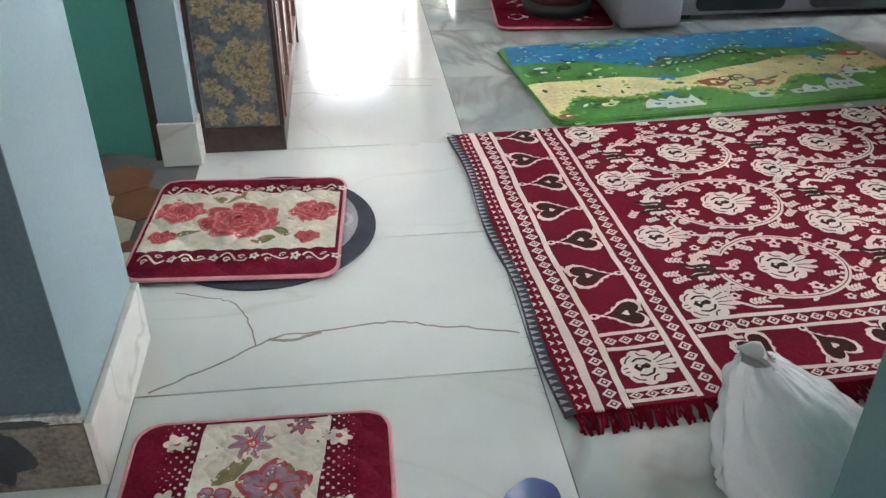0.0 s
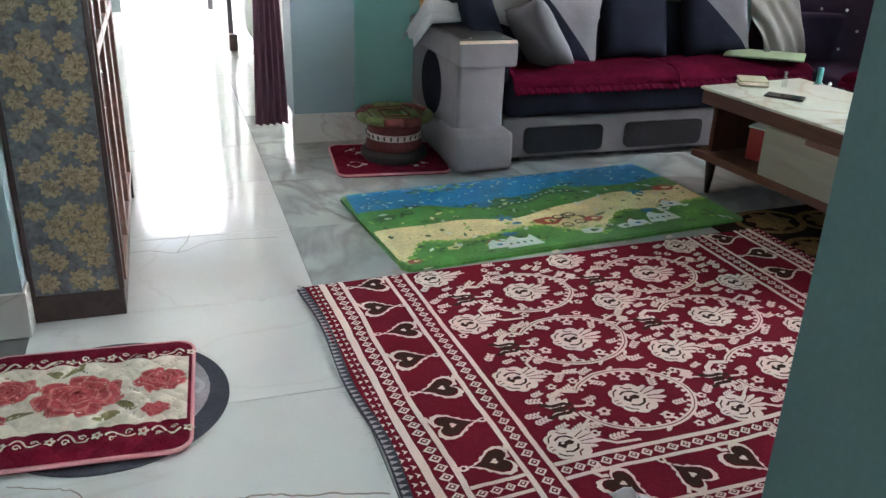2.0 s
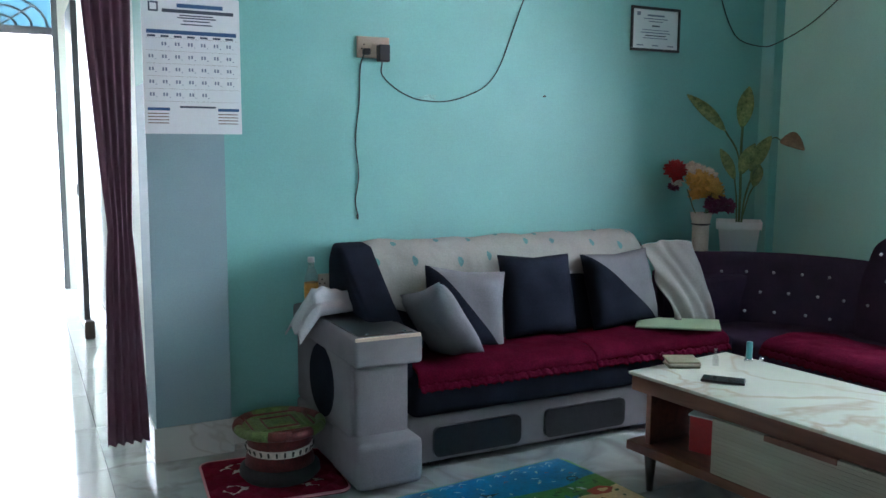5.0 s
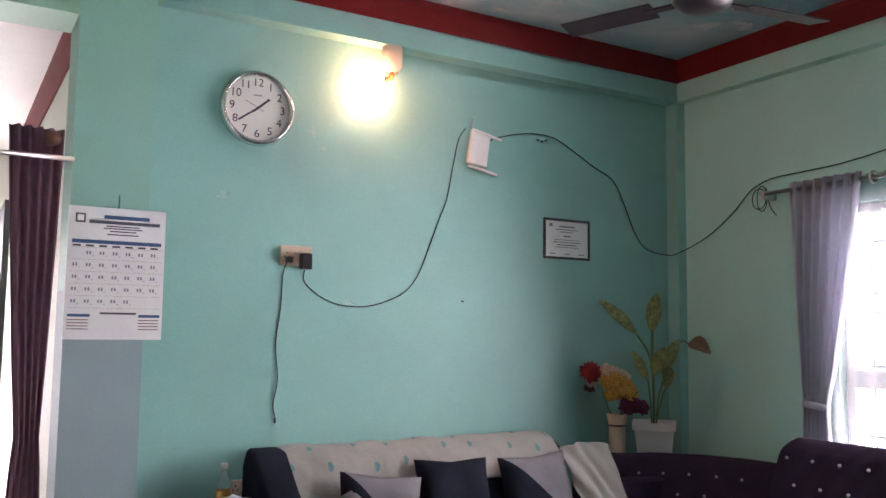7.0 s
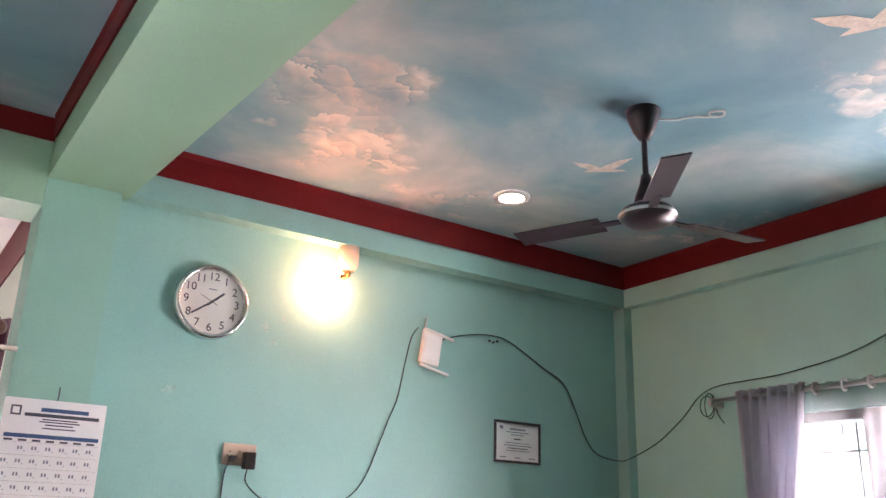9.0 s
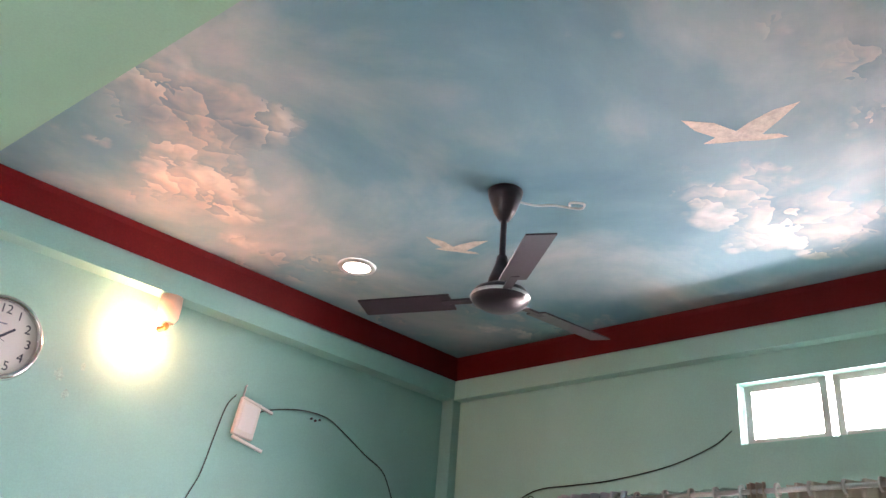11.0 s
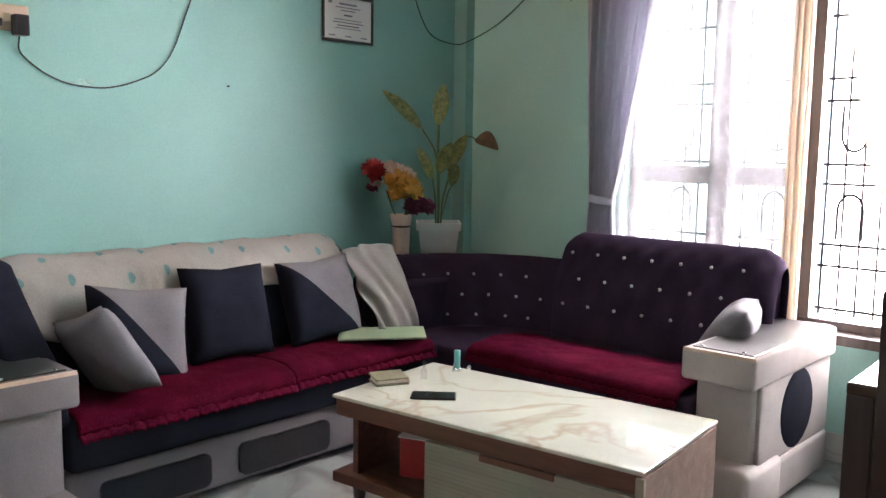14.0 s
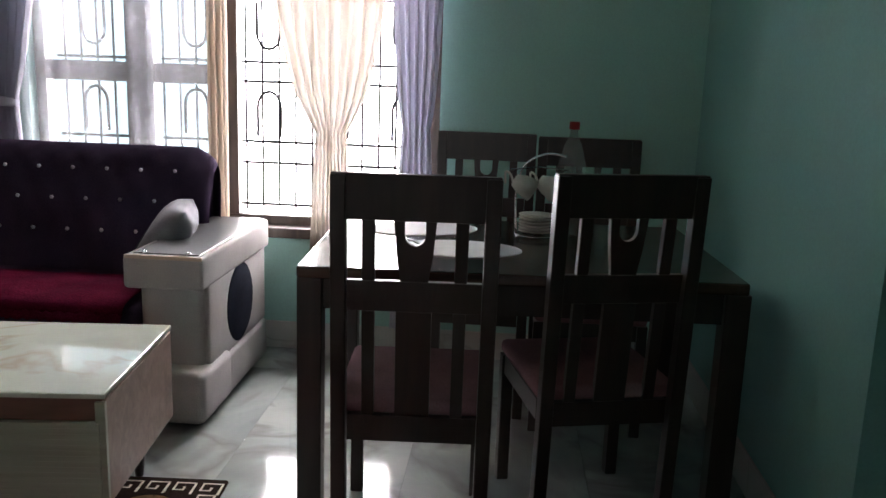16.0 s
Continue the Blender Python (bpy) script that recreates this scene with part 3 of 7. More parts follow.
# skirtings
solid("baseboard_pillar", box(.855, 1.20, 4.688, 4.699, 0, .155, .002), SKIRT, "white marble skirting on the pillar", "skirting")
solid("baseboard_pillar_side", box(.853, .864, 4.70, NW + .2, 0, .155, .002), SKIRT, "white marble skirting", "skirting")
solid("baseboard_north", box(1.203, 4.48, 4.778, NW - .001, 0, .13, .002), SKIRT, "marble skirting", "skirting")
solid("baseboard_east", box(EW - .012, EW - .001, SW, 4.68, 0, .13, .002), SKIRT, "marble skirting", "skirting")
solid("baseboard_south", box(2.62, EW - .014, SW + .001, SW + .012, 0, .13, .002), SKIRT, "marble skirting", "skirting")
solid("baseboard_entrance_pillar", box(-.244, -.228, 1.455, 1.91, 0, .16, .003), SKIRT, "white marble skirting on the entrance pillar", "skirting")
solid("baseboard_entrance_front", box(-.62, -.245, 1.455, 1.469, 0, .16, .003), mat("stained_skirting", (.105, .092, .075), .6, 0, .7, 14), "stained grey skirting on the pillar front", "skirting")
# thin sheet that sets the pillar's front face darker than its sides
solid("pillar_front_layer", box(-.62, -.2455, 1.4665, 1.4695, .183, 3.27), mat("dark_slate_layer", (.045, .075, .092), .55, 0, .25, 6, 120, .2, .001), "dark slate layer on the pillar front", "paint")
bm = box(-.62, -.2455, 1.457, 1.4694, .1605, .181, .002)
bmesh.ops.subdivide_edges(bm, edges=[e for e in bm.edges if e.calc_length() > .2], cuts=30)
for v in bm.verts:
    v.co.z += .006 * noise.noise((v.co.x * 30, v.co.z * 10, 2)) if v.co.z > .17 else 0
solid("trim_mortar", bm, mat("crumbled_mortar", (.33, .33, .31), .9, 0, .5, 30, 120, .5, .004), "crumbled mortar on top of the pillar skirting", "trim")
for cx, cz, rx, rz in ((-.43, .10, .075, .07), (-.52, .06, .10, .05), (-.36, .168, .05, .010)):
    bm = bmesh.new()
    vs = []
    for k in range(36):
        a = 2 * math.pi * k / 36
        q = 1 + .45 * noise.noise((2 * math.cos(a) + cx * 40, 2 * math.sin(a), cz * 10))
        vs.append(bm.verts.new((cx + rx * q * math.cos(a), 1.4538 if cz < .15 else 1.456, min(.186, max(.004, cz + rz * q * math.sin(a))))))
    bm.faces.new(vs)
    bm.normal_update()
    solid("trim_paint_stain", bm, mat("spilt_black_paint", (.012, .016, .020), .5, 0, .4, 20), "spilt black paint on the pillar skirting", "stain")
solid("baseboard_doorway_pillar", box(-.34, -.217, 2.812, 2.90, 0, .148, .003), SKIRT, "chipped white marble skirting of the doorway pillar", "skirting")
solid("baseboard_passage_east", box(.915, .929, NW + .22, 9.69, 0, .13, .002), SKIRT, "marble skirting in the passage", "skirting")


# ---- window, vents, doors, distance ----
window_1 = thing("window_1", pose(0, 0, 0), "wide dark wood window with a white iron grille", "window")
window_1["kind"] = "structure"
FX0, FX1 = EW + .06, EW + .13
for nm, b in (("sill", box(EW - .03, EW + .2, WY0 - .03, WY1 + .03, WZ0 - .035, WZ0 + .012, .004)),
              ("window_frame", box(FX0, FX1, WY0, WY0 + .05, WZ0 + .013, WZ1)), ("window_frame", box(FX0, FX1, WY1 - .05, WY1, WZ0 + .013, WZ1)),
              ("window_frame", box(FX0, FX1, WY0 + .05, WY1 - .05, WZ1 - .05, WZ1)), ("window_frame", box(FX0, FX1, WY0 + .05, WY1 - .05, WZ0 + .013, WZ0 + .055)),
              ("mullion", box(FX0, FX1, 2.66, 2.74, WZ0 + .056, WZ1 - .051)), ("mullion", box(FX0 - .01, FX1, 3.05, 3.18, WZ0 + .056, WZ1 - .051)),
              ("transom", box(FX0, FX1, 2.741, 3.049, 1.22, 1.31)), ("transom", box(FX0, FX1, 3.181, WY1 - .051, 1.22, 1.31))):
    part(nm, b, FRAMEW, window_1)
GX = EW + .17
GRILLE = mat("grille_enamel", (.035, .037, .042), .85, 0, .1, spec=.08)


def bars():
    """Iron grille: upright bars, cross rails and looped arches."""
    y = WY0 + .06
    while y < WY1 - .04:
        part("grille_bar", tube(((GX, y, WZ0 + .06), (GX, y, WZ1 - .05)), .0065, 5), GRILLE, window_1)
        y += .0795
    for z in (.66, .86, .96, 1.24, 1.33, 1.62, 1.72, 2.0):
        part("grille_rail", box(GX - .004, GX + .004, WY0 + .051, WY1 - .051, z - .007, z + .007), GRILLE, window_1)
    for yc in (1.9, 2.22, 2.54, 2.89, 3.38):
        for zc, s in ((.985, 1), (1.60, -1)):
            pts = [(GX - .012, yc - .055, zc)] + [(GX - .012, yc - .055 * math.cos(math.pi * k / 8), zc + s * (.14 + .07 * math.sin(math.pi * k / 8))) for k in range(9)] + [(GX - .012, yc + .055, zc)]
            part("grille_arch", tube(pts, .008, 5), GRILLE, window_1)


bars()
vent = thing("window_2", pose(0, 0, 0), "two small high vents with white frames", "window")
vent["kind"] = "structure"
for y0, y1 in ((1.94, 2.35), (2.38, 2.79)):
    for b in (box(FX0, FX1, y0, y0 + .035, VZ0 + .002, VZ1 - .002), box(FX0, FX1, y1 - .035, y1, VZ0 + .002, VZ1 - .002),
              box(FX0, FX1, y0 + .036, y1 - .036, VZ0 + .002, VZ0 + .035), box(FX0, FX1, y0 + .036, y1 - .036, VZ1 - .035, VZ1 - .002)):
        part("vent_frame", b, WPLAST, vent)

tagged(obj("backdrop", box(8.0, 8.05, -2.5, 7.0, 1.6, 7.5), DAYE), "bright hazy sky outside the window", "sky", "", "structure")
# building and yard are glowing panels: their daylight is emitted by the material
tagged(obj("backdrop", box(7.6, 7.65, 3.62, 6.6, -1.0, 3.1), DAYB), "glowing pale blue panel standing in for the building outside", "building", "", "structure")
tagged(obj("backdrop", box(7.8, 7.85, -2.5, 3.8, -1.0, 1.9), DAYE), "glowing panel standing in for the bright yard outside", "yard", "", "structure")
tagged(obj("backdrop", box(-2.2, 2.8, 11.2, 11.25, -.2, 4.4), DAY), "bright daylight outside the door", "sky", "", "structure")
# added fill panel behind the unseen rear wall
tagged(obj("backdrop", box(-2.6, 1.2, -3.45, -3.4, .0, 4.0), glow("fill_glow_back", (1, .98, .95), 2.6)), "glowing panel added outside the unseen rear window", "sky", "", "structure")
# added panel that shines in through the side room
tagged(obj("backdrop", box(-3.45, -3.4, .8, 3.8, .0, 3.6), glow("fill_glow_west", (1, .98, .95), 5.0)), "glowing panel added outside the unseen side room window", "sky", "", "structure")
tagged(obj("ground", box(-40, 40, -40, 40, -.9, -.8), mat("dusty_ground", (.30, .27, .22), .9)), "dusty ground outside", "ground", "", "structure")

door_1 = thing("door_1", pose(0, 0, 0), "dark iron outer door frame with an arched blue glass fanlight", "door")
door_1["kind"] = "structure"
DY = 9.77
for b in (box(-.17, -.12, DY - .05, DY + .05, 0, 2.78), box(.73, .78, DY - .05, DY + .05, 0, 2.78), box(-.119, .729, DY - .05, DY + .05, 2.38, 2.45), box(-.119, .729, DY - .05, DY + .05, 2.73, 2.78)):
    part("door_frame", b, IRON, door_1)
part("pane", box(-.119, .729, DY - .004, DY + .004, 2.451, 2.729), BLUEPANE, door_1, "pale blue glass")
for k in range(3):
    r_ = .27 - .09 * k
    part("fanlight_arch", tube([(.305 + r_ * 1.45 * math.cos(math.pi * i / 12), DY - .02, 2.452 + r_ * math.sin(math.pi * i / 12)) for i in range(13)], .012, 5), IRON, door_1)
for k in (1, 2, 3):
    part("fanlight_rib", tube(((.305, DY - .02, 2.453), (.305 + .38 * math.cos(math.pi * k / 4), DY - .02, 2.453 + .26 * math.sin(math.pi * k / 4))), .010, 5), IRON, door_1)
door_2 = thing("door_2", pose(0, 0, 0), "dark iron door leaf standing open against the passage wall", "door")
door_2["kind"] = "structure"
part("door_leaf", box(.76, .80, 7.5, 8.18, .03, 2.38, .004), IRON, door_2, "open dark iron door leaf")
part("leaf_rail", box(.752, .759, 7.56, 8.12, 1.02, 1.10, .002), FRAMEW, door_2)
part("door_stop", box(.75, .82, 7.36, 7.44, 0, .13, .01), FRAMEW, door_2)
door_3 = thing("door_3", pose(0, 0, 0), "grey-green iron door leaf folded back beside the white wall", "door")
door_3["kind"] = "structure"
part("door_leaf", box(-.232, -.10, 9.10, 9.14, .03, 2.38, .004), mat("grey_green_enamel", (.20, .25, .25), .45, 0, .1), door_3, "grey-green iron door leaf")
part("kick_strip", box(-.232, -.10, 9.09, 9.099, .03, .07, .002), WPLAST, door_3)

# ---- soft furnishing at the window and passage ----


def curtain(name, a, b, z0, z1, material, label, folds=7, depth=.035, tie=None, tie_w=.3, ends=None, swell=.8, amp_noise=.008, group="curtains"):
    """A hanging curtain from plan point a to b; tie: (height, place along 0..1) where it is drawn together to tie_w of its width."""
    a, b = Vector((*a, 0)), Vector((*b, 0))
    d = b - a
    nrm = Vector((-d.y, d.x, 0)).normalized()

    def f(u, v):
        z = z0 + (z1 - z0) * v
        k, c = 1., .5
        if tie:
            s = (z - tie[0]) / ((z1 - tie[0]) if z > tie[0] else (tie[0] - z0))
            w = min(1, abs(s))
            w = w ** swell if z > tie[0] else w ** .7 * (ends or .5)
            k = tie_w + (1 - tie_w) * w if z > tie[0] else tie_w + ((ends or .5) - tie_w) * min(1, abs(s)) ** .7
            c = tie[1] + (.5 - tie[1]) * (min(1, abs(s)) if z > tie[0] else 0)
        p = a + d * (c + (u - .5) * k)
        off = depth * (.35 + .65 * k) * math.sin(2 * math.pi * folds * u + .7 * math.sin(3 * v)) + amp_noise * noise.noise((u * 9, v * 5, len(name)))
        return p + nrm * off + Vector((0, 0, z))
    ob = obj(name, sheet(folds * 10, 24, f, .003), material, True)
    return tagged(ob, label, "curtain", group)


CX = EW - .10
RZ = 2.30
rod = thing("curtain_rod", pose(0, 0, 0), "steel curtain rod over the window", "curtain rod")
part("rod", moved(lathe([(.012, 0), (.012, 2.45)], 12), pose(CX, 4.02, RZ, 90, 0, 0)), STEEL, rod, "", True)
for y in (4.0, 1.62):
    part("bracket", box(CX - .012, EW - .001, y - .012, y + .012, RZ - .03, RZ + .018, .003), STEEL, rod)
for y in (3.44, 3.33, 3.17, 3.03, 2.9, 2.77, 2.6, 2.45, 2.3, 2.15, 2.0, 1.86):
    part("ring", moved(lathe([(.024, -.006), (.034, -.006), (.034, .006), (.024, .006), (.024, -.006)], 16, False), pose(CX, y, RZ, 90, 0, 0)), STEEL, rod, "", True)
curtain("curtain", (CX, 3.83), (CX, 3.39), .42, RZ + .04, CURT, "blue-grey window curtain tied back with a band", 7, .028, (1.12, .30), .34, .5)
curtain("curtain", (CX, 1.96), (CX, 1.70), .15, RZ + .04, CURT, "blue-grey window curtain hanging beside the table", 5, .03, (1.08, .56), .46, .75, .5)
curtain("sheer_curtain", (CX + .035, 3.64), (CX + .035, 2.74), .62, RZ + .03, SHEER, "white sheer curtain over the window", 9, .018)
curtain("sheer_curtain", (CX + .03, 2.57), (CX + .03, 1.90), .25, RZ + .03, IVORYC, "thin ivory curtain tied in the middle", 9, .03, (1.08, .555), .19, .30, .45)
curtain("curtain", (CX, 2.745), (CX, 2.655), .42, RZ + .04, BEIGEC, "narrow beige curtain gathered at the mullion", 3, .018)
curtain("passage_curtain", (.615, 4.66), (.83, 4.685), .115, 2.33, PURPLE, "purple-brown curtain gathered in the passage opening", 5, .025, (1.05, .62), .42, .8)
tagged(obj("tie_band", moved(lathe([(.045, -.02), (.052, -.015), (.052, .015), (.045, .02)], 16, False), pose(CX, 3.694, 1.12, 8, 5, 0) @ Matrix.Diagonal((1, 1.5, 1, 1))), CURT, True), "cloth band round the tied curtain", "tie band")
prod = thing("curtain_rod", pose(0, 0, 0), "steel rod with a round reddish end over the passage", "curtain rod")
part("rod", moved(lathe([(.011, 0), (.011, 1.1)], 10), pose(-.235, 4.63, 2.20, 0, 90, 0)), STEEL, prod, "", True)
part("finial", moved(lathe([(.012, 0), (.03, .012), (.034, .04), (.02, .06), (.0, .064)], 14, False), pose(.775, 4.635, 2.275, 90, 0, 0)), REDWOOD, prod, "", True)

# ---- sofa ----


def rounded(x0, x1, y0, y1, z0, z1, r=.03):
    return box(x0, x1, y0, y1, z0, z1, r, 3)


def arm(parent, m, mirror=False):
    """Arm with a padded top block, set-back post, foot block, oval side panel and a dark glass top."""
    def q(b):
        if mirror:
            b.transform(Matrix.Diagonal((-1, 1, 1, 1)))
            bmesh.ops.reverse_faces(b, faces=list(b.faces))
        return moved(b, m)
    # the mirrored arm takes a paler copy of the suede for window light
    fab = GREYF_LIT if mirror else GREYF
    part("arm_body", q(rounded(.02, .24, .12, .82, .16, .53, .02)), fab, parent, "", True)
    part("arm_top", q(rounded(0, .29, 0, .84, .525, .648, .016)), fab, parent, "", True)
    post = rounded(.03, .265, .07, .22, .20, .53, .022)
    for v in post.verts:
        v.co.y += .05 * math.sin(math.pi * (v.co.z - .2) / .33) if v.co.y < .15 else 0
    part("arm_post", q(post), fab, parent, "", True)
    part("arm_foot", q(rounded(-.005, .285, -.025, .30, .03, .225, .03)), fab, parent, "", True)
    part("arm_plinth", q(rounded(.005, .27, .28, .82, .03, .2, .02)), fab, parent, "", True)
    ov = lathe([(.0, 0), (.9, 0), (1, .008), (1, .02)], 28, False)
    ov.transform(pose(0, 0, 0, 0, 90, 0) @ Matrix.Diagonal((.165, .17, 1, 1)))
    ov.transform(Matrix.Translation((.008, .46, .37)))
    part("oval_panel", q(ov), NAVY, parent, "dark oval side panel", True)
    part("arm_side", q(rounded(.014, .05, .1, .82, .2, .53, .012)), fab, parent, "", True)
    part("glass_top", q(box(.02, .26, .03, .82, .646, .652, .002)), BPLAST, parent, "dark glass arm top")
    part("trim_strip", q(box(.0, .28, -.004, .006, .636, .650, .002)), CPLAST, parent)
    for x in (.06, .22):
        part("stud", q(moved(lathe([(.008, 0), (.008, .006), (.003, .009)], 10), pose(x, .03, .652))), CHROME, parent, "", True)


sofa = thing("sofa", pose(0, 0, 0), "navy and grey corner sofa section with maroon plush seat cover", "sofa", "corner sofa")
arm(sofa, pose(1.51, 3.945, 0))
part("base", rounded(1.80, 3.55, 4.10, 4.72, .03, .245, .015), GREYF, sofa, "grey suede base", True)
for x0, x1 in ((1.92, 2.36), (2.49, 2.95)):
    b = box(x0, x1, 4.085, 4.105, .055, .19, .0)
    bmesh.ops.bevel(b, geom=[e for e in b.edges if abs((e.verts[0].co - e.verts[1].co).x) + abs((e.verts[0].co - e.verts[1].co).z) < .001], offset=.03, segments=3, profile=.5, affect='EDGES')
    part("base_panel", b, BLACKF, sofa, "black rounded base panel")
part("seat", rounded(1.80, 3.62, 4.05, 4.60, .25, .44, .035), NAVY, sofa, "", True)
for x in (1.9, 3.4):
    part("foot", box(x - .03, x + .03, 4.15, 4.21, 0, .031), BPLAST, sofa)


def back_f(u, v):
    # padded back that leans to the wall
    th = math.pi * v
    x = 1.70 + 1.75 * u
    ed = min(1, min(u, 1 - u) * 14) ** .5
    return Vector((x, 4.58 - .145 * math.cos(th) * (.6 + .4 * ed) + .06 * math.sin(th), .40 + .525 * math.sin(th) ** .55 * (.9 + .1 * ed)))


b = sheet(40, 18, back_f, 0)
part("backrest", b, NAVY, sofa, "", True)
part("backrest_panel", box(1.71, 3.44, 4.57, 4.70, .2, .83, .02), NAVY, sofa)


def wing(x0, x1, rows):
    """A padded end panel: an outline in y and z, given depth along x and softened edges."""
    bm = bmesh.new()
    a = [bm.verts.new((x0, y, z)) for y, z in rows]
    b = [bm.verts.new((x1, y, z)) for y, z in rows]
    bm.faces.new(a)
    bm.faces.new(b[::-1])
    for k in range(len(rows)):
        bm.faces.new((a[k], b[k], b[(k + 1) % len(rows)], a[(k + 1) % len(rows)]))
    bmesh.ops.recalc_face_normals(bm, faces=list(bm.faces))
    bmesh.ops.bevel(bm, geom=list(bm.edges), offset=.022, segments=3, profile=.5, affect='EDGES')
    return bm


part("back_wing", wing(1.665, 1.825, ((4.72, .40), (4.72, .86), (4.66, .945), (4.55, .935), (4.43, .83), (4.28, .71), (4.13, .61), (4.07, .42))), NAVY, sofa, "", True)


def plush(x0, x1, y0, y1, z, drop, seed):
    """Plush seat cover that hangs a little over the front."""
    def f(u, v):
        x = x0 + (x1 - x0) * u
        s = v * (y1 - y0 + drop)
        n_ = .008 * noise.noise((x * 6, s * 7, seed)) + .004 * noise.noise((x * 22, s * 22, seed))
        if s < drop * (1 + .35 * noise.noise((x * 5, seed, 1))):
            return Vector((x, y0 - .012 - n_, z - (drop - s)))
        return Vector((x, y0 + (s - drop), z + .012 * min(1, (s - drop) * 20) + n_ + .02 * math.sin(min(1, v) * math.pi)))
    return sheet(70, 26, f, .006)


def cover(m, x0, x1, y0, y1, z, drop, seed, label="maroon plush seat cover with a ruffled edge"):
    c = thing("seat_cover", m, label, "seat cover", "seat covers")
    part("cloth", plush(x0, x1, y0, y1, z, drop, seed), MAROON, c, "", True)

    def hem(u, v):
        x = x0 + (x1 - x0) * u
        w = .010 * math.sin(150 * x) + .008 * noise.noise((x * 30, seed, 2))
        return Vector((x + .004 * math.sin(90 * x), y0 - .016 - .010 * v - abs(w) * v, z - drop * .8 - .028 * v + .4 * w))
    part("ruffle", sheet(120, 3, hem, .003), MAROON, c, "ruffled hem", True)
    return c


cover(I4, 1.82, 2.72, 4.035, 4.45, .445, .05, 1)
cover(I4, 2.725, 3.55, 4.035, 4.45, .445, .045, 5)

corner = thing("corner_sofa", pose(0, 0, 0), "dark violet tufted corner section with shining buttons", "sofa", "corner sofa")


def arc_back(u, v):
    # curved back round the room's corner
    a = radians(97) * u
    c = Vector((3.62, 3.85, 0))
    th = math.pi * v
    r = .70 - .12 * math.cos(th) * .8 + .05 * math.sin(th)
    p = c + Vector((math.sin(a), math.cos(a), 0)) * r
    p.x = min(p.x, 4.42)
    tuft = .010 * (math.sin(u * 30) * math.sin(v * 16)) if v < .6 else 0
    return Vector((p.x, p.y - tuft, .38 + .42 * math.sin(th) ** .5))


part("backrest", sheet(40, 20, arc_back, 0), NAVY2, corner, "", True)
part("seat", rounded(3.60, 4.26, 3.86, 4.50, .25, .42, .03), NAVY2, corner, "", True)
part("base", rounded(3.57, 4.30, 3.88, 4.55, .03, .248, .01), GREYF, corner, "", True)
part("back_filler", box(3.66, 4.44, 4.36, 4.765, .1, .68, .02), NAVY2, corner)

def studs(parent, place, rows):
    """Shining tufting buttons: rows of (u list, v)."""
    for us, v in rows:
        for u in us:
            p, n_ = place(u, v)
            q = n_.to_track_quat('Z', 'Y').to_matrix().to_4x4()
            part("button", moved(lathe([(.0092, -.008), (.0092, .002), (.006, .007), (.001, .009)], 6, False), Matrix.Translation(p) @ q), GEM, parent)


def on_arc(u, v):
    p = arc_back(u, v)
    a = radians(97) * u
    return p, Vector((-math.sin(a), -math.cos(a), .15))


studs(corner, on_arc, (([.125, .255, .38, .51, .645, .775], .195), ([.175, .305, .445, .595, .735, .865], .081), ([.12, .25, .375, .525, .68, .81], .019)))

right = thing("window_sofa", pose(0, 0, 0), "dark violet tufted sofa section under the window, its arm paled for light", "sofa", "corner sofa")


def side_back(u, v):
    y = 3.80 - 1.14 * u
    th = math.pi * v
    ed = min(1, min(u, 1 - u) * 12) ** .5
    return Vector((4.26 - .13 * math.cos(th) * (.6 + .4 * ed) + .07 * math.sin(th) + (.006 * math.sin(u * 52) * math.sin(v * 30) if v < .45 else 0), y, .38 + (.50 + .08 * ed) * math.sin(th) ** .55))


part("backrest", sheet(80, 30, side_back, 0), NAVY2, right, "", True)
part("backrest_panel", box(4.25, 4.40, 2.70, 3.72, .2, .88, .02), NAVY2, right)
part("seat", rounded(3.60, 4.22, 2.72, 3.855, .25, .44, .035), NAVY2, right, "", True)
part("base", rounded(3.63, 4.36, 2.70, 3.87, .03, .248, .01), GREYF, right, "", True)
studs(right, lambda u, v: (side_back(u, v), Vector((-1, 0, .2))), (([.09, .22, .35, .48, .61, .74, .87], .255), ([.155, .285, .415, .545, .675, .805], .138), ([.09, .22, .35, .48, .61, .74], .06)))
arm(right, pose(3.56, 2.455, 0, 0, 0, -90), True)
cover(Matrix.Translation((3.585, 3.84, 0)) @ pose(0, 0, 0, 0, 0, -90), 0, 1.08, 0, .42, .445, .03, 9)

# throw cloth over the long back, and its bunched end


def throw_f(u, v):
    """Cloth that follows the padded back a little outside it."""
    ub = .06 + .90 * u
    w = .10 + .60 * v - .05 * math.sin(7 * u)
    p = back_f(ub, max(.05, w))
    a = math.pi * w
    wob = .012 * noise.noise((ub * 12, w * 5, 3)) + .007 * abs(noise.noise((ub * 30, w * 9, 6))) + .004 * math.sin(34 * ub + 6 * w)
    n_ = Vector((0, -math.cos(a), math.sin(a)))
    return p + n_ * (.016 + wob)


throw = thing("throw_cloth", pose(0, 0, 0), "white throw with teal leaf prints over the sofa back", "throw")
part("cloth", sheet(120, 34, throw_f, .004), DRAPE, throw, "", True)
random.seed(4)
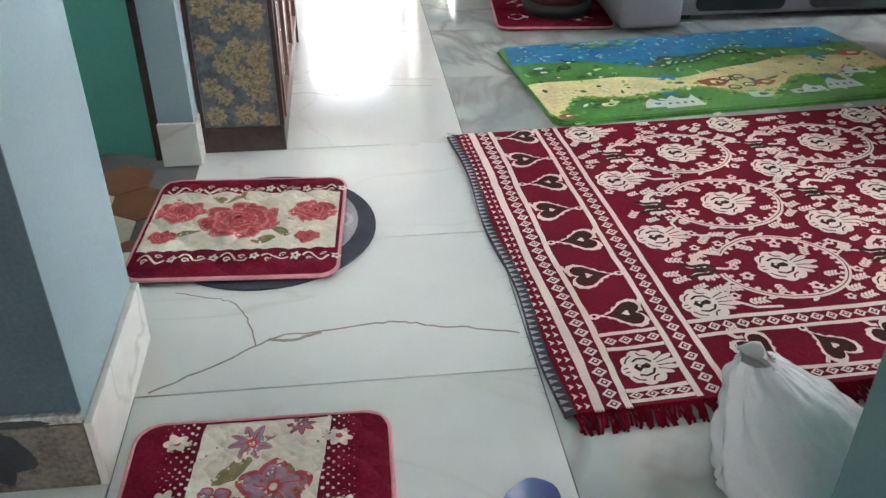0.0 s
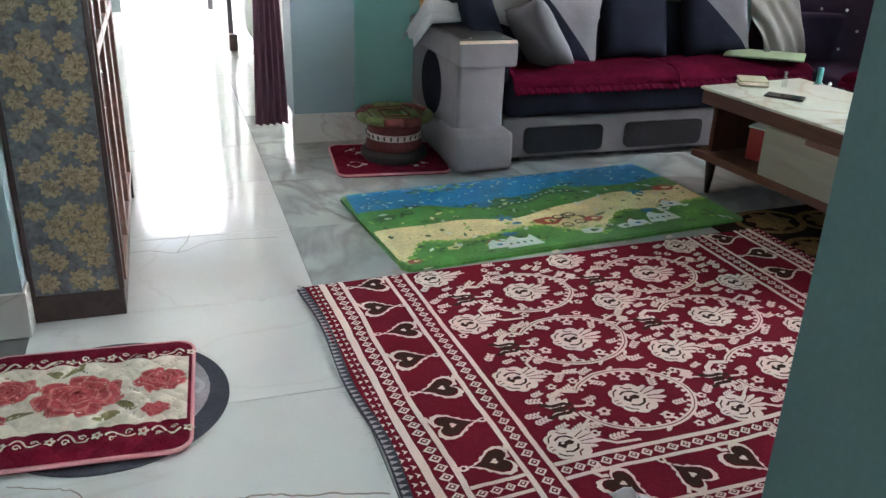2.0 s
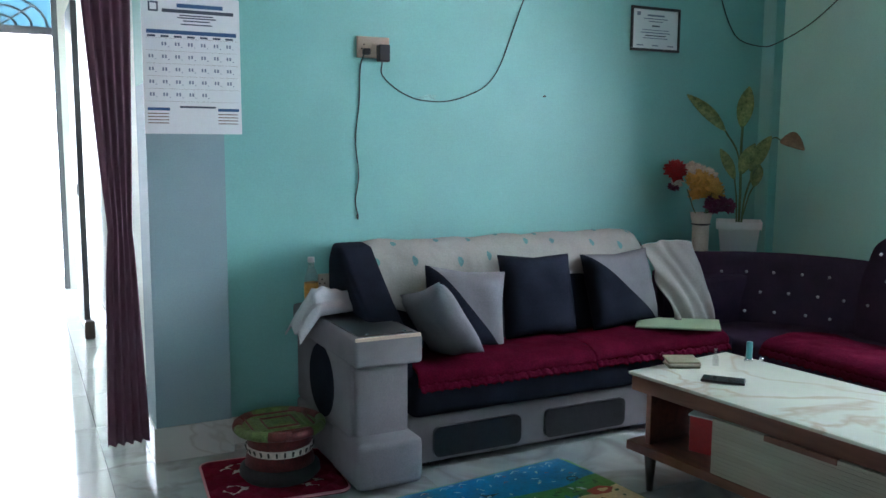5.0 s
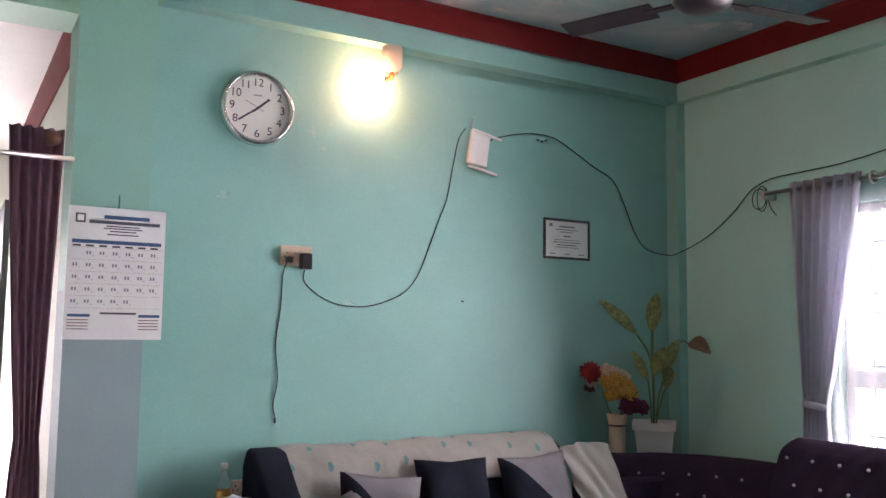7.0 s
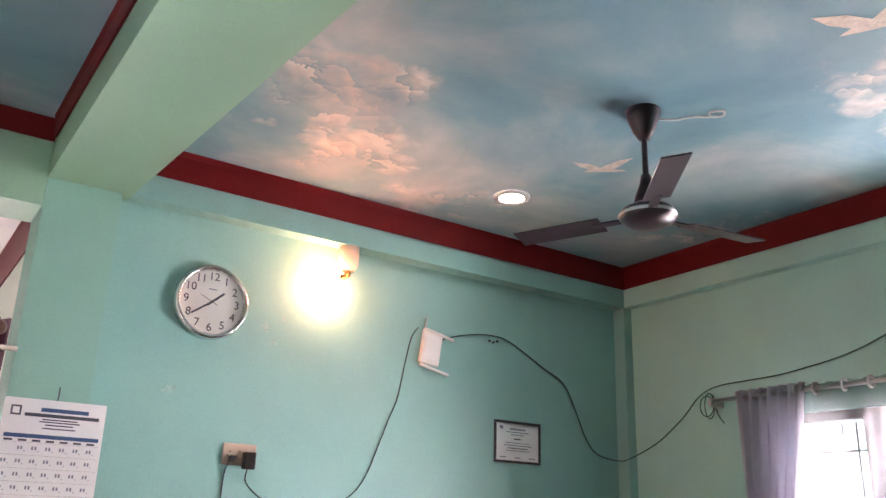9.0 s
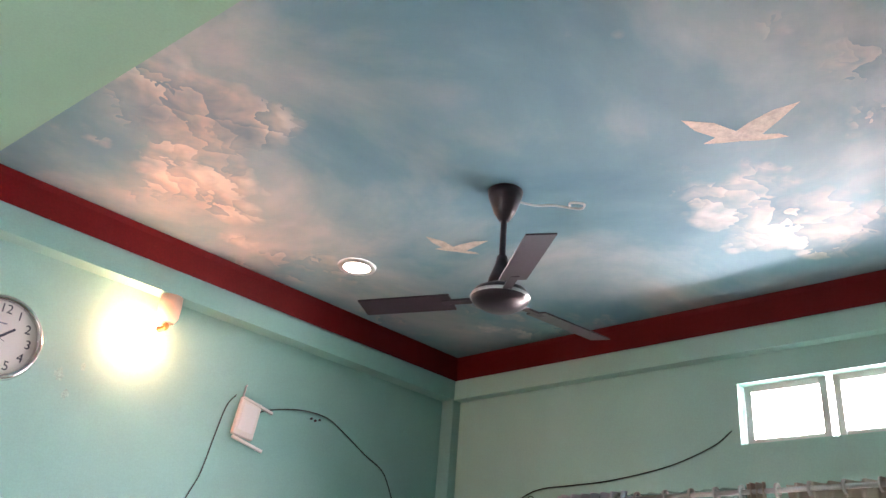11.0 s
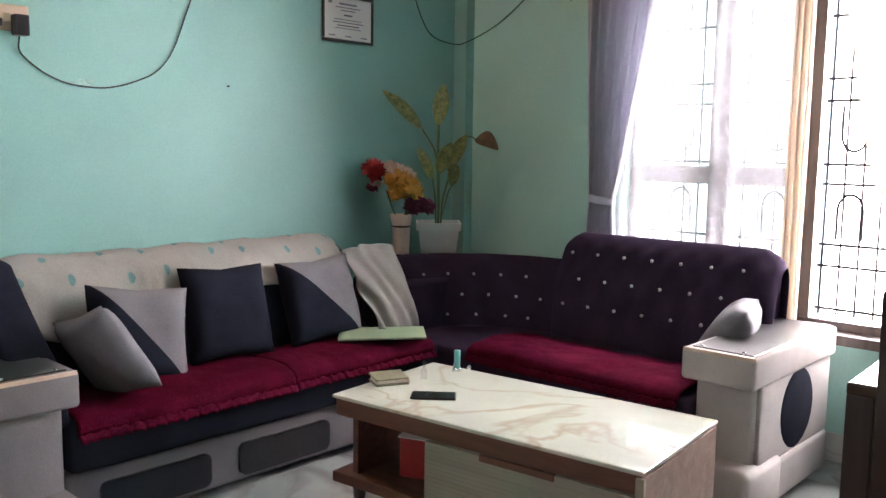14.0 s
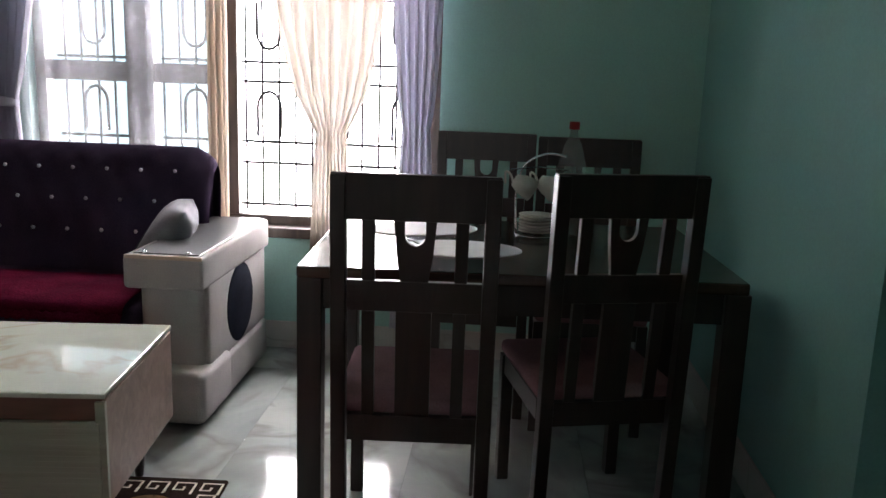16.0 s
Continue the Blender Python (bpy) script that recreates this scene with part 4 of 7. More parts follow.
for i in range(16):
    u, v = (i + .5) / 16 + random.uniform(-.02, .02), (.34 + .26 * (i % 2)) + random.uniform(-.05, .05)
    b = bmesh.new()
    n_ = 6
    ring = []
    for k in range(10):
        a = 2 * math.pi * k / 10
        ring.append(b.verts.new(throw_f(u + .009 * math.cos(a), v + .045 * math.sin(a) * (1 - .4 * math.cos(a))) + Vector((0, -.005, .003))))
    b.faces.new(ring)
    part("leaf_print", b, TEALPR, throw)


def bunch_f(u, v):
    down = 1 - v
    x = 3.34 + .35 * u * (.92 + .08 * v) + .04 * down * (1 - u)
    d = u - .55 * down
    fold = .034 * math.sin(19 * d + 1.2 + 2 * noise.noise((u * 2, v * 2, 8))) * (.35 + .65 * down) * (1 - .5 * u) + .030 * noise.noise((d * 5, u + v, 2)) + .012 * noise.noise((u * 12, v * 12, 5)) * down ** 3
    y = 4.46 - .22 * down ** 1.3 + fold
    z = .462 + .43 * v ** .7 - .03 * (2 * u - 1) ** 4 * v + .012 * math.sin(15 * u) * down ** 4 + .3 * fold * v
    return Vector((x, y, z))


tagged(obj("throw_cloth", sheet(36, 30, bunch_f, .005), DRAPE, True), "white throw bunched in folds at the sofa corner", "throw")

# cushions


def pillow(m, w, h, t, kind, label):
    c = thing("cushion", m, label, "cushion", "sofa cushions")
    body = cushion(w, h, t)
    if kind == "plain":
        part("cover", body, NAVY, c, "", True)
        return c
    if kind == "split":
        bmesh.ops.bisect_plane(body, geom=list(body.verts) + list(body.edges) + list(body.faces), plane_co=(0, 0, h / 2), plane_no=Vector((h, 0, w * .9)).normalized())
    me = part("cover", body, NAVY if kind != "grey" else GREYC, c, "", True)
    if kind == "split":
        me.data.materials.append(GREYC)
        for p in me.data.polygons:
            if p.center.x * h + (p.center.z - h / 2) * w * .9 > 0:
                p.material_index = 1
    return c


pillow(pose(2.18, 4.30, .458, -16, 7, -6), .41, .38, .14, "split", "navy cushion with a grey corner patch")
pillow(Matrix.Translation((2.10, 4.17, .468)) @ Matrix.Rotation(radians(33), 4, Vector((-1.65, -3.3, .4)).normalized()) @ pose(0, 0, 0, 0, 0, -84), .36, .36, .12, "grey", "pale grey cushion lying aslant")
pillow(pose(2.635, 4.34, .468, -17, 2, 0), .42, .41, .14, "plain", "plain navy square cushion")
pillow(pose(3.155, 4.34, .468, -17, -2, 0), .43, .40, .14, "split", "navy cushion with a grey diagonal half")
pillow(pose(3.97, 2.87, .45, -34, 0, 196), .42, .37, .16, "split", "navy and pale grey cushion slumped against the arm")

# ---- coffee table ----
ct = thing("coffee_table", pose(2.915, 3.02, 0, 0, 0, 6.3), "low coffee table with a cream marble top and brown carcass", "coffee table")
part("tabletop", box(-.30, .30, -.60, .60, .478, .492, .004), TABLETOP, ct, "cream marble glass top")
part("top_frame", box(-.29, .29, -.59, .59, .415, .477, .004), REDWOOD, ct, "reddish-brown frame")
part("side_panel", box(-.27, .27, .50, .525, .205, .414, .002), REDWOOD, ct)
part("side_panel", box(-.285, .295, -.598, -.575, .185, .470, .002), GREYWOOD, ct, "grey-brown end panel")
part("shelf", box(-.30, .30, -.57, .60, .165, .204, .004), REDWOOD, ct)
dr = part("drawer_front", box(-.305, -.287, -.585, .17, .206, .414, .003), CREAM, ct, "cream ribbed drawer front")
for k in range(13):
    part("rib", box(-.3062, -.305, -.58, .165, .215 + .015 * k, .221 + .015 * k), CREAM, dr)
part("drawer_box", box(-.286, .27, -.574, .16, .206, .413), CREAM, ct)
part("grip_notch", box(-.309, -.291, -.32, -.05, .396, .418, .002), REDWOOD, ct)
part("edge_trim", box(-.30, -.284, -.600, -.574, .185, .47, .002), CREAM, ct)
for x, y in ((-.24, .52), (.24, .52), (-.24, -.50), (.24, -.50)):
    part("leg", moved(lathe([(.013, 0), (.027, .165)], 10), pose(x, y, 0, 0, 0, 0)), ESPRESSO, ct, "", True)

# ---- dining set ----
dt = thing("dining_table", pose(3.53, 1.37, 0, 0, 0, 2.5), "espresso wooden dining table with square legs", "dining table")
part("tabletop", box(-.45, .45, -.635, .645, .725, .76, .006), wood("table_brown", (.024, .013, .009), (.055, .031, .022), .25, 1), dt)
for s in (-1, 1):
    part("apron", box(-.40, .40, s * .61 - .012, s * .61 + .012, .63, .724), ESPRESSO, dt)
    part("apron", box(s * .405 - .012, s * .405 + .012, -.597, .597, .63, .724), ESPRESSO, dt)
for x in (-.405, .405):
    for y in (-.61, .61):
        part("leg", box(x - .036, x + .036, y - .036, y + .036, 0, .724, .004), ESPRESSO, dt)


def dining_chair(m, label):
    """Slatted chair that faces +x; the splat has a round cut-out at the top."""
    c = thing("dining_chair", m, label, "chair", "dining chairs")
    for y in (-.188, .188):
        bk = box(-.02, .02, y - .019, y + .019, 0, 1.066, .003)
        for v in bk.verts:
            v.co.x -= max(0, v.co.z - .45) * .10
        part("back_post", bk, ESPRESSO, c)
        fl = box(.39, .43, y - .019, y + .019, 0, .43, .003)
        part("leg", fl, ESPRESSO, c)
        part("side_rail", box(.021, .389, y - .012, y + .012, .37, .43), ESPRESSO, c)
    part("front_rail", box(.398, .422, -.168, .168, .37, .43), ESPRESSO, c)
    lean = lambda z: -max(0, z - .45) * .10

    def slat(y0, y1, z0, z1, t=.011):
        b = box(-t, t, y0, y1, z0, z1, .002)
        for v in b.verts:
            v.co.x += lean(v.co.z)
        return b
    part("top_rail", slat(-.205, .205, .955, 1.07, .014), ESPRESSO, c)
    part("mid_rail", slat(-.168, .168, .72, .80), ESPRESSO, c)
    part("low_rail", box(-.011, .011, -.168, .168, .36, .43), ESPRESSO, c)
    for y in (-.115, .115):
        part("slat", slat(y - .016, y + .016, .80, .955), ESPRESSO, c)
        part("slat", slat(y - .016, y + .016, .431, .72), ESPRESSO, c)
    b = bmesh.new()
    out = [(-.035, .80), (.035, .80), (.045, .87), (.052, .955)]
    hole = [(.026 * math.cos(a), .92 + .0 + .028 * math.sin(a)) for a in [-math.pi * k / 8 for k in range(9)]]
    ring = out + [(.026, .955)] + hole + [(-.026, .955), (-.052, .955), (-.045, .87)]
    f0 = [b.verts.new((.009 + lean(z), y, z)) for y, z in ring]
    f1 = [b.verts.new((-.009 + lean(z), y, z)) for y, z in ring]
    b.faces.new(f0)
    b.faces.new(f1[::-1])
    for k in range(len(ring)):
        b.faces.new((f0[k], f1[k], f1[(k + 1) % len(ring)], f0[(k + 1) % len(ring)]))
    part("splat", b, ESPRESSO, c)
    part("splat", slat(-.045, .045, .431, .72), ESPRESSO, c)
    part("seat", rounded(-.005, .44, -.205, .205, .431, .475, .018), PINK, c, "dull pink padded seat", True)
    return c


ch = dining_chair(pose(2.82, 1.63, 0, 0, 0, 3), "espresso slatted dining chair with a dull pink seat")
copy_thing(ch, pose(3.015, 1.10, 0, 0, 0, 14))
copy_thing(ch, pose(4.29, 1.50, 0, 0, 0, 178))
copy_thing(ch, pose(4.18, 1.08, 0, 0, 0, 180))

# ---- cabinet in the passage ----
cab = thing("display_cabinet", pose(0, 0, 0), "tall cabinet papered with cream flowers beside a glazed front", "cabinet")
part("side_panel", box(-.205, .035, 2.905, 2.93, .09, 2.1), PAPER, cab, "slate wallpaper with cream flowers")
WP = random.Random(12)
for k in range(84):
    b = bmesh.new()
    r_ = WP.uniform(.026, .040)
    n_ = WP.choice((7, 8, 9))
    flat(b, [(r_ * q * math.cos(t_), r_ * q * math.sin(t_)) for t_, q in [(2 * math.pi * i / (4 * n_), (1.14, 1.06, .76, 1.02)[i % 4] * WP.uniform(.86, 1.10)) for i in range(4 * n_)]])
    col_ = k % 5
    x_, z_ = -.175 + .055 * col_ + WP.uniform(-.014, .014), .13 + (k // 5) * .115 + (.057 if col_ % 2 else 0) + WP.uniform(-.02, .02)
    if x_ + r_ * 1.2 > .034:
        x_ = .034 - r_ * 1.2
    if x_ - r_ * 1.2 < -.205:
        x_ = -.205 + r_ * 1.2
    part("flower_print", moved(b, pose(x_, 2.9042 - .00001 * k, z_, 90, 0, 0)), PAPERF, cab)
    b = bmesh.new()
    for i in range(7):
        t_ = WP.uniform(0, 6.28)
        q = r_ * WP.uniform(.15, .6)
        disc(b, q * math.cos(t_), q * math.sin(t_), r_ * .22, 0, 7, .2, 3, r_ * .06, t_)
    part("flower_shade", moved(b, pose(x_, 2.9032 - .00001 * k, z_, 90, 0, 0)), PAPERS, cab)
part("plinth", box(-.222, .05, 2.90, 4.02, 0, .088, .003), DKBROWN, cab)
part("carcass", box(-.215, .02, 2.931, 4.02, .09, 2.1), WPLAST, cab)
part("corner_post", box(.036, .052, 2.902, 2.94, .089, 2.1, .002), DKBROWN, cab)
part("corner_post", box(-.222, -.206, 2.902, 2.93, .089, 2.1, .002), DKBROWN, cab)
for y in (2.95, 3.30, 3.66):
    dr_ = part("glass_door", box(.036, .044, y, y + .34, .12, 2.06), MIRRORG, cab, "pale glazed door")
    for b in (box(.034, .058, y, y + .03, .10, 2.08), box(.034, .058, y + .31, y + .34, .10, 2.08), box(.034, .058, y + .031, y + .309, .10, .13), box(.034, .058, y + .031, y + .309, .80, .84), box(.034, .058, y + .031, y + .309, 2.05, 2.08)):
        part("door_frame", b, REDWOOD, dr_)
part("end_post", box(.03, .06, 4.0, 4.03, 0, 2.1, .003), DKBROWN, cab)

# ---- rugs and mats ----


def rrect(w, h, r, n=6):
    """Outline of a rounded rectangle from (0, 0) to (w, h)."""
    out = []
    for cx, cy, a0 in ((w - r, r, -90), (w - r, h - r, 0), (r, h - r, 90), (r, r, 180)):
        for k in range(n + 1):
            a = radians(a0 + 90 * k / n)
            out.append((cx + r * math.cos(a), cy + r * math.sin(a)))
    return out


def slab(outline, z0, z1, soft=.004):
    bm = bmesh.new()
    lo = [bm.verts.new((x, y, z0)) for x, y in outline]
    hi = [bm.verts.new((x, y, z1)) for x, y in outline]
    top = bm.faces.new(hi)
    bm.faces.new(lo[::-1])
    n = len(outline)
    for k in range(n):
        bm.faces.new((lo[k], lo[(k + 1) % n], hi[(k + 1) % n], hi[k]))
    bmesh.ops.bevel(bm, geom=list(top.edges), offset=soft, segments=2, profile=.5, affect='EDGES')
    return bm


def spade(x, y, s, turn):
    """Outline of a spade or heart leaf with its tip along turn."""
    pts = []
    for t, w in ((-.33, .0), (-.44, .08), (-.50, .20), (-.46, .34), (-.33, .44), (-.13, .42), (.05, .28), (.20, .14), (.36, .05), (.5, .0)):
        pts.append((t, w))
    pts += [(t, -w) for t, w in reversed(pts[1:-1])]
    c, d = math.cos(turn), math.sin(turn)
    return [(x + s * (a * c - b * d), y + s * (a * d + b * c)) for a, b in pts]


CW, CH = 1.93, 1.41
carpet = thing("carpet", pose(.702, 1.532, 0, 0, 0, 3.0), "crimson carpet woven with ivory scrolls, hearts and medallions", "carpet")


def carpet_body(u, v):
    x, y = CW * u, CH * v
    lift = .0
    if u < .02:
        lift = .006 * (1 - u / .02) * (1 + math.sin(9 * v))
    return Vector((x - .012 * math.sin(4 * v) * (1 - u), y, .004 + lift + .0012 * noise.noise((x * 5, y * 5, 0))))


part("woven_body", slab([(0, 0), (CW, 0), (CW, CH), (-.006, CH)], 0, .009, .003), CRIMSON, carpet)
part("edge_binding", sheet(2, 60, lambda u, v: Vector((-.022 + .026 * u - .008 * math.sin(14 * v), CH * v, .004 + .010 * u + .003 * math.sin(23 * v))), .004), GREYR2, carpet, "frayed dark grey edge")
EB = random.Random(9)
b = bmesh.new()
for k in range(64):
    v = (k + .5) / 64
    x, y = -.010 - .008 * math.sin(14 * v), CH * v
    flat(b, ((x - .011, y - .008), (x + .010, y), (x - .011, y + .008)), .0185)
    if k % 3 == 0:
        ribbon(b, [(x - .012, y), (x - .020, y + EB.uniform(-.006, .006)), (x - .034, y + EB.uniform(-.012, .012))], .0015, .004)
part("edge_teeth", b, GREYR3, carpet, "pale toothed weave and loose threads along the edge", kind="stuff")
iv, br, cr = bmesh.new(), bmesh.new(), bmesh.new()
Z1, Z2, Z3 = .0102, .0110, .0118


def lozenges(x0, y0, x1, y1, w, n):
    """Row of small diamonds with dots between two points."""
    for k in range(n):
        t = (k + .5) / n
        cx, cy = x0 + (x1 - x0) * t, y0 + (y1 - y0) * t
        L = math.hypot(x1 - x0, y1 - y0) / n * .46
        a = math.atan2(y1 - y0, x1 - x0)
        for s, b_, z in ((1., iv, Z1), (.58, cr, Z2), (.28, iv, Z3)):
            P = [(L * s, 0), (0, w * s), (-L * s, 0), (0, -w * s)]
            flat(b_, [(cx + p * math.cos(a) - q * math.sin(a), cy + p * math.sin(a) + q * math.cos(a)) for p, q in P], z)


def heart(x, y, s, turn):
    """A heart leaf: toothed ivory rim, crimson line, dark brown centre with an ivory drop."""
    rim = spade(x, y, s, turn)
    n = len(rim)
    pts = []
    for k in range(n):
        p, q = Vector(rim[k]), Vector(rim[(k + 1) % n])
        o = Vector((x, y))
        pts.append(tuple(p))
        if 1 < k < n - 2:
            m = (p + q) / 2
            pts.append(tuple(m + (m - o).normalized() * s * .045))
    flat(iv, pts, Z1)
    flat(cr, spade(x, y, s * .84, turn), Z2)
    flat(br, spade(x - .01 * s * math.cos(turn), y - .01 * s * math.sin(turn), s * .74, turn), Z3)
    flat(iv, spade(x - .06 * s * math.cos(turn), y - .06 * s * math.sin(turn), s * .17, turn), Z3 + .0006)
    tx, ty = x + .60 * s * math.cos(turn), y + .60 * s * math.sin(turn)
    disc(iv, tx, ty, s * .12, Z1, 8, 0, 0, s * .085, turn)
    disc(cr, tx, ty, s * .045, Z2, 6)


def palmette(x, y, s, turn, dark=True):
    """A woven flower: scalloped ivory lobes behind, a fan of pointed petals ahead, brown crescents within."""
    c, d = math.cos(turn), math.sin(turn)

    def at(p, q):
        return x + s * (p * c - q * d), y + s * (p * d + q * c)
    # scalloped back and sides
    ring = []
    for k in range(64):
        a = math.pi * (.22 + 1.56 * k / 63)
        r = .36 + .045 * abs(math.sin(4.5 * (a - .22 * math.pi)))
        ring.append(at(r * math.cos(a) * .95 - .02, r * math.sin(a)))
    flat(iv, ring + [at(.12, 0)], Z1)
    # pointed petals
    for k, L in ((-2, .44), (-1, .52), (0, .58), (1, .52), (2, .44)):
        a = .30 * k
        disc(iv, *at(.5 * L * math.cos(a) + .02, .5 * L * math.sin(a)), .5 * L * s, Z1 + .00003 * (k + 3), 12, 0, 0, .062 * s, turn + a)
    for k in (-1.5, -.5, .5, 1.5):
        a = .30 * k
        ribbon(cr, [at(.20 * math.cos(a), .20 * math.sin(a)), at(.42 * math.cos(a), .42 * math.sin(a))], .020 * s, Z2)
    # brown crescents and heart
    for q in (-1, 1):
        ribbon(br, [at(.13, q * .07), at(.06, q * .17), at(-.06, q * .20), at(-.17, q * .15)], .040 * s, Z2 + .0002)
        ribbon(br, [at(-.13, q * .29), at(-.23, q * .24), at(-.30, q * .14)], .026 * s, Z2 + .0002)
        ribbon(cr, [at(-.02, q * .33), at(.03, q * .25), at(.12, q * .22)], .028 * s, Z2 + .0002)
        ribbon(cr, [at(-.36, q * .04), at(-.28, q * .04)], .022 * s, Z2 + .0002)
    flat(br, [at(p, q) for p, q in ((-.20, .02), (-.12, .10), (-.05, .05), (.06, .07), (.10, 0), (.05, -.05), (-.05, -.03), (-.13, -.10))], Z2 + .0004)
    disc(iv, *at(-.09, .03), .028 * s, Z3 + .0003, 7)


def leaflet(x, y, s, turn):
    for k in range(4):
        for q in (-1, 1):
            a = turn + q * .8
            px, py = x + (k - 1.5) * .22 * s * math.cos(turn), y + (k - 1.5) * .22 * s * math.sin(turn)
            disc(iv, px + .16 * s * math.cos(a), py + .16 * s * math.sin(a), .19 * s, Z1, 7, 0, 0, .085 * s, a)


# border bands: toothed edge, wide ivory strip, lozenges, heart field, lozenges between ivory lines
def line(x0, y0, x1, y1, w):
    ribbon(iv, [(x0 + (x1 - x0) * i / 40, y0 + (y1 - y0) * i / 40) for i in range(41)], w, Z1 - .0006)


S0, S1 = .062, .205               # heart field of the south border
for sx in (0, 1):
    fx = (lambda u: CW - u) if sx else (lambda u: u)
    for u, w, v0 in ((.056, .022, .0), (.122, .016, .0), (.286, .015, .012), (.357, .015, .012)):
        line(fx(u), v0, fx(u), CH, w)
    for u, v0 in ((.092, .0), (.321, .012)):
        lozenges(fx(u), v0, fx(u), CH, .018, int((CH - v0) / .036))
    k = 0
    while .012 + k * .031 < CH - .03:
        y = .012 + k * .031
        for u in (.010, .028):
            flat(iv, ((fx(u), y), (fx(u + .013), y + .010), (fx(u), y + .020), (fx(u + .004), y + .010)), Z1)
        k += 1
    # corner square with its own bands
    xa, xb = sorted((fx(.131), fx(.278)))
    for v in (.022, .058, .200, .256):
        line(xa, v, xb, v, .012)
    lozenges(xa, .040, xb, .040, .013, 4)
    lozenges(xa, .228, xb, .228, .015, 4)
    palmette(fx(.203), .128, .150, radians(8))
    for k in range(7):
        y = .325 + .1705 * k
        tip = -1 if k % 2 == 0 else 1
        if sx:
            tip = -tip
        x = fx(.205)
        heart(x - .008 * tip, y, .122, 0 if tip > 0 else math.pi)
        xr = fx(.128) if (tip > 0) != bool(sx) else fx(.280)
        ribbon(iv, [(xr, y + .052), (xr + .014 * tip, y + .022), (x - .060 * tip, y + .004)], .012, Z1)
for v, w in ((.022, .010), (.058, .012), (.205, .013), (.262, .015)):
    line(.366, v, CW - .366, v, w)
lozenges(.366, .040, CW - .366, .040, .013, 32)
lozenges(.366, .233, CW - .366, .233, .017, 32)
for k in range(7):
    x = .488 + .1705 * k
    up_ = 1 if k % 2 else -1
    heart(x, .131, .120, up_ * math.pi / 2 + .5)
    ye = .066 if up_ > 0 else .200
    ribbon(iv, [(x - .045, ye), (x - .035, ye - .018 * -up_), (x - .02, .131 - up_ * .05)], .011, Z1)
# field: medallions in spiral vines, small flowers on the half steps between
CR = random.Random(8)
taken = []
RX, RY = .172, .142
for mx_ in (.711, 1.226):
    for k in range(3):
        x, y = mx_, .458 + .345 * k
        taken.append((x, y, .165))
        arc = [(x - .235, y + .035), (x - .215, y + .075), (x - .185, y + .095)]
        arc += [(x + RX * math.cos(radians(a)), y + RY * math.sin(radians(a))) for a in range(145, -176, -8)]
        ribbon(iv, arc, .0175, Z1)
        ribbon(cr, arc[3:], .0030, Z2)
        # a thinner second vine that trails below and joins the next ring
        ribbon(iv, [(x - .165, y - .050), (x - .205, y - .085), (x - .200, y - .130), (x - .150, y - .168), (x - .085, y - .172)], .010, Z1 - .0001)
        ribbon(iv, [(x + .155, y + .075), (x + .205, y + .098), (x + .240, y + .070)], .010, Z1 - .0001)
        # beads and barbs along the vine
        for a in range(140, -170, -11):
            c_, s_ = math.cos(radians(a)), math.sin(radians(a))
            disc(iv, x + (RX - .015) * c_, y + (RY - .015) * s_, .0072, Z1 + .0001, 6)
        for a in (120, 84, 52, 20, -14, -50, -86, -120, -150):
            t_ = radians(a)
            px, py = x + (RX + .012) * math.cos(t_), y + (RY + .012) * math.sin(t_)
            disc(iv, px, py, .017, Z1 + .0002, 8, 0, 0, .0065, t_ - .9)
        palmette(x + .002, y, .178, radians(6))
        # leaves inside the ring
        for a, q, s_ in ((35, .70, .045), (75, .74, .040), (115, .74, .044), (160, .72, .040), (200, .70, .044), (245, .74, .042), (290, .74, .044), (330, .72, .040)):
            t_ = radians(a)
            px, py = x + RX * q * math.cos(t_), y + RY * q * math.sin(t_)
            if a in (75, 200, 290):
                disc(iv, px, py, .018, Z1, 12, .28, 5)
                disc(cr, px, py, .007, Z2, 7)
            else:
                leaflet(px, py, s_ * 1.12, t_ + .6)
        # dark bell flower from which the vine springs
        ex, ey = x - .215, y + .012
        for q in (-1, 1):
            for j in range(5):
                a = q * (.9 + .42 * j)
                disc(iv, ex + .030 * math.cos(a), ey + .034 * math.sin(a), .021, Z1 + .0003, 8, 0, 0, .0085, a)
        for q in (-1, 1):
            ribbon(br, [(ex - .052, ey + q * .034), (ex - .022, ey + q * .020), (ex + .012, ey + q * .022), (ex + .034, ey + q * .008)], .014, Z2)
        flat(br, [(ex - .036, ey + .010), (ex - .004, ey + .012), (ex + .026, ey), (ex - .004, ey - .012), (ex - .036, ey - .010), (ex - .024, ey)], Z2 + .0001)
        ribbon(iv, [(ex + .036, ey), (ex + .062, ey - .006), (ex + .078, ey - .002)], .009, Z2)
        disc(iv, ex + .084, ey - .001, .013, Z1 + .0005, 9)
        disc(cr, ex + .084, ey - .001, .005, Z2, 6)
        taken.append((ex, ey, .050))
        # trailing sprig on the far side
        ribbon(iv, [(x + RX, y + .03), (x + RX + .035, y + .052), (x + RX + .075, y + .040)], .007, Z1)
        disc(iv, x + RX + .045, y + .062, .020, Z1 + .0002, 10, .3, 4)
        taken.append((x + RX + .045, y + .055, .026))
for mx_ in (.443, .968, 1.487):
    for k in range(4):
        y = .303 + .345 * k
        if y > CH - .03:
            continue
        palmette(mx_, max(y, .325), .166, radians(8))
        taken.append((mx_, y, .072))
        for q in (-1, 1):
            leaflet(mx_ + .012, y + q * .092, .042, radians(20))
            taken.append((mx_ + .012, y + q * .088, .022))
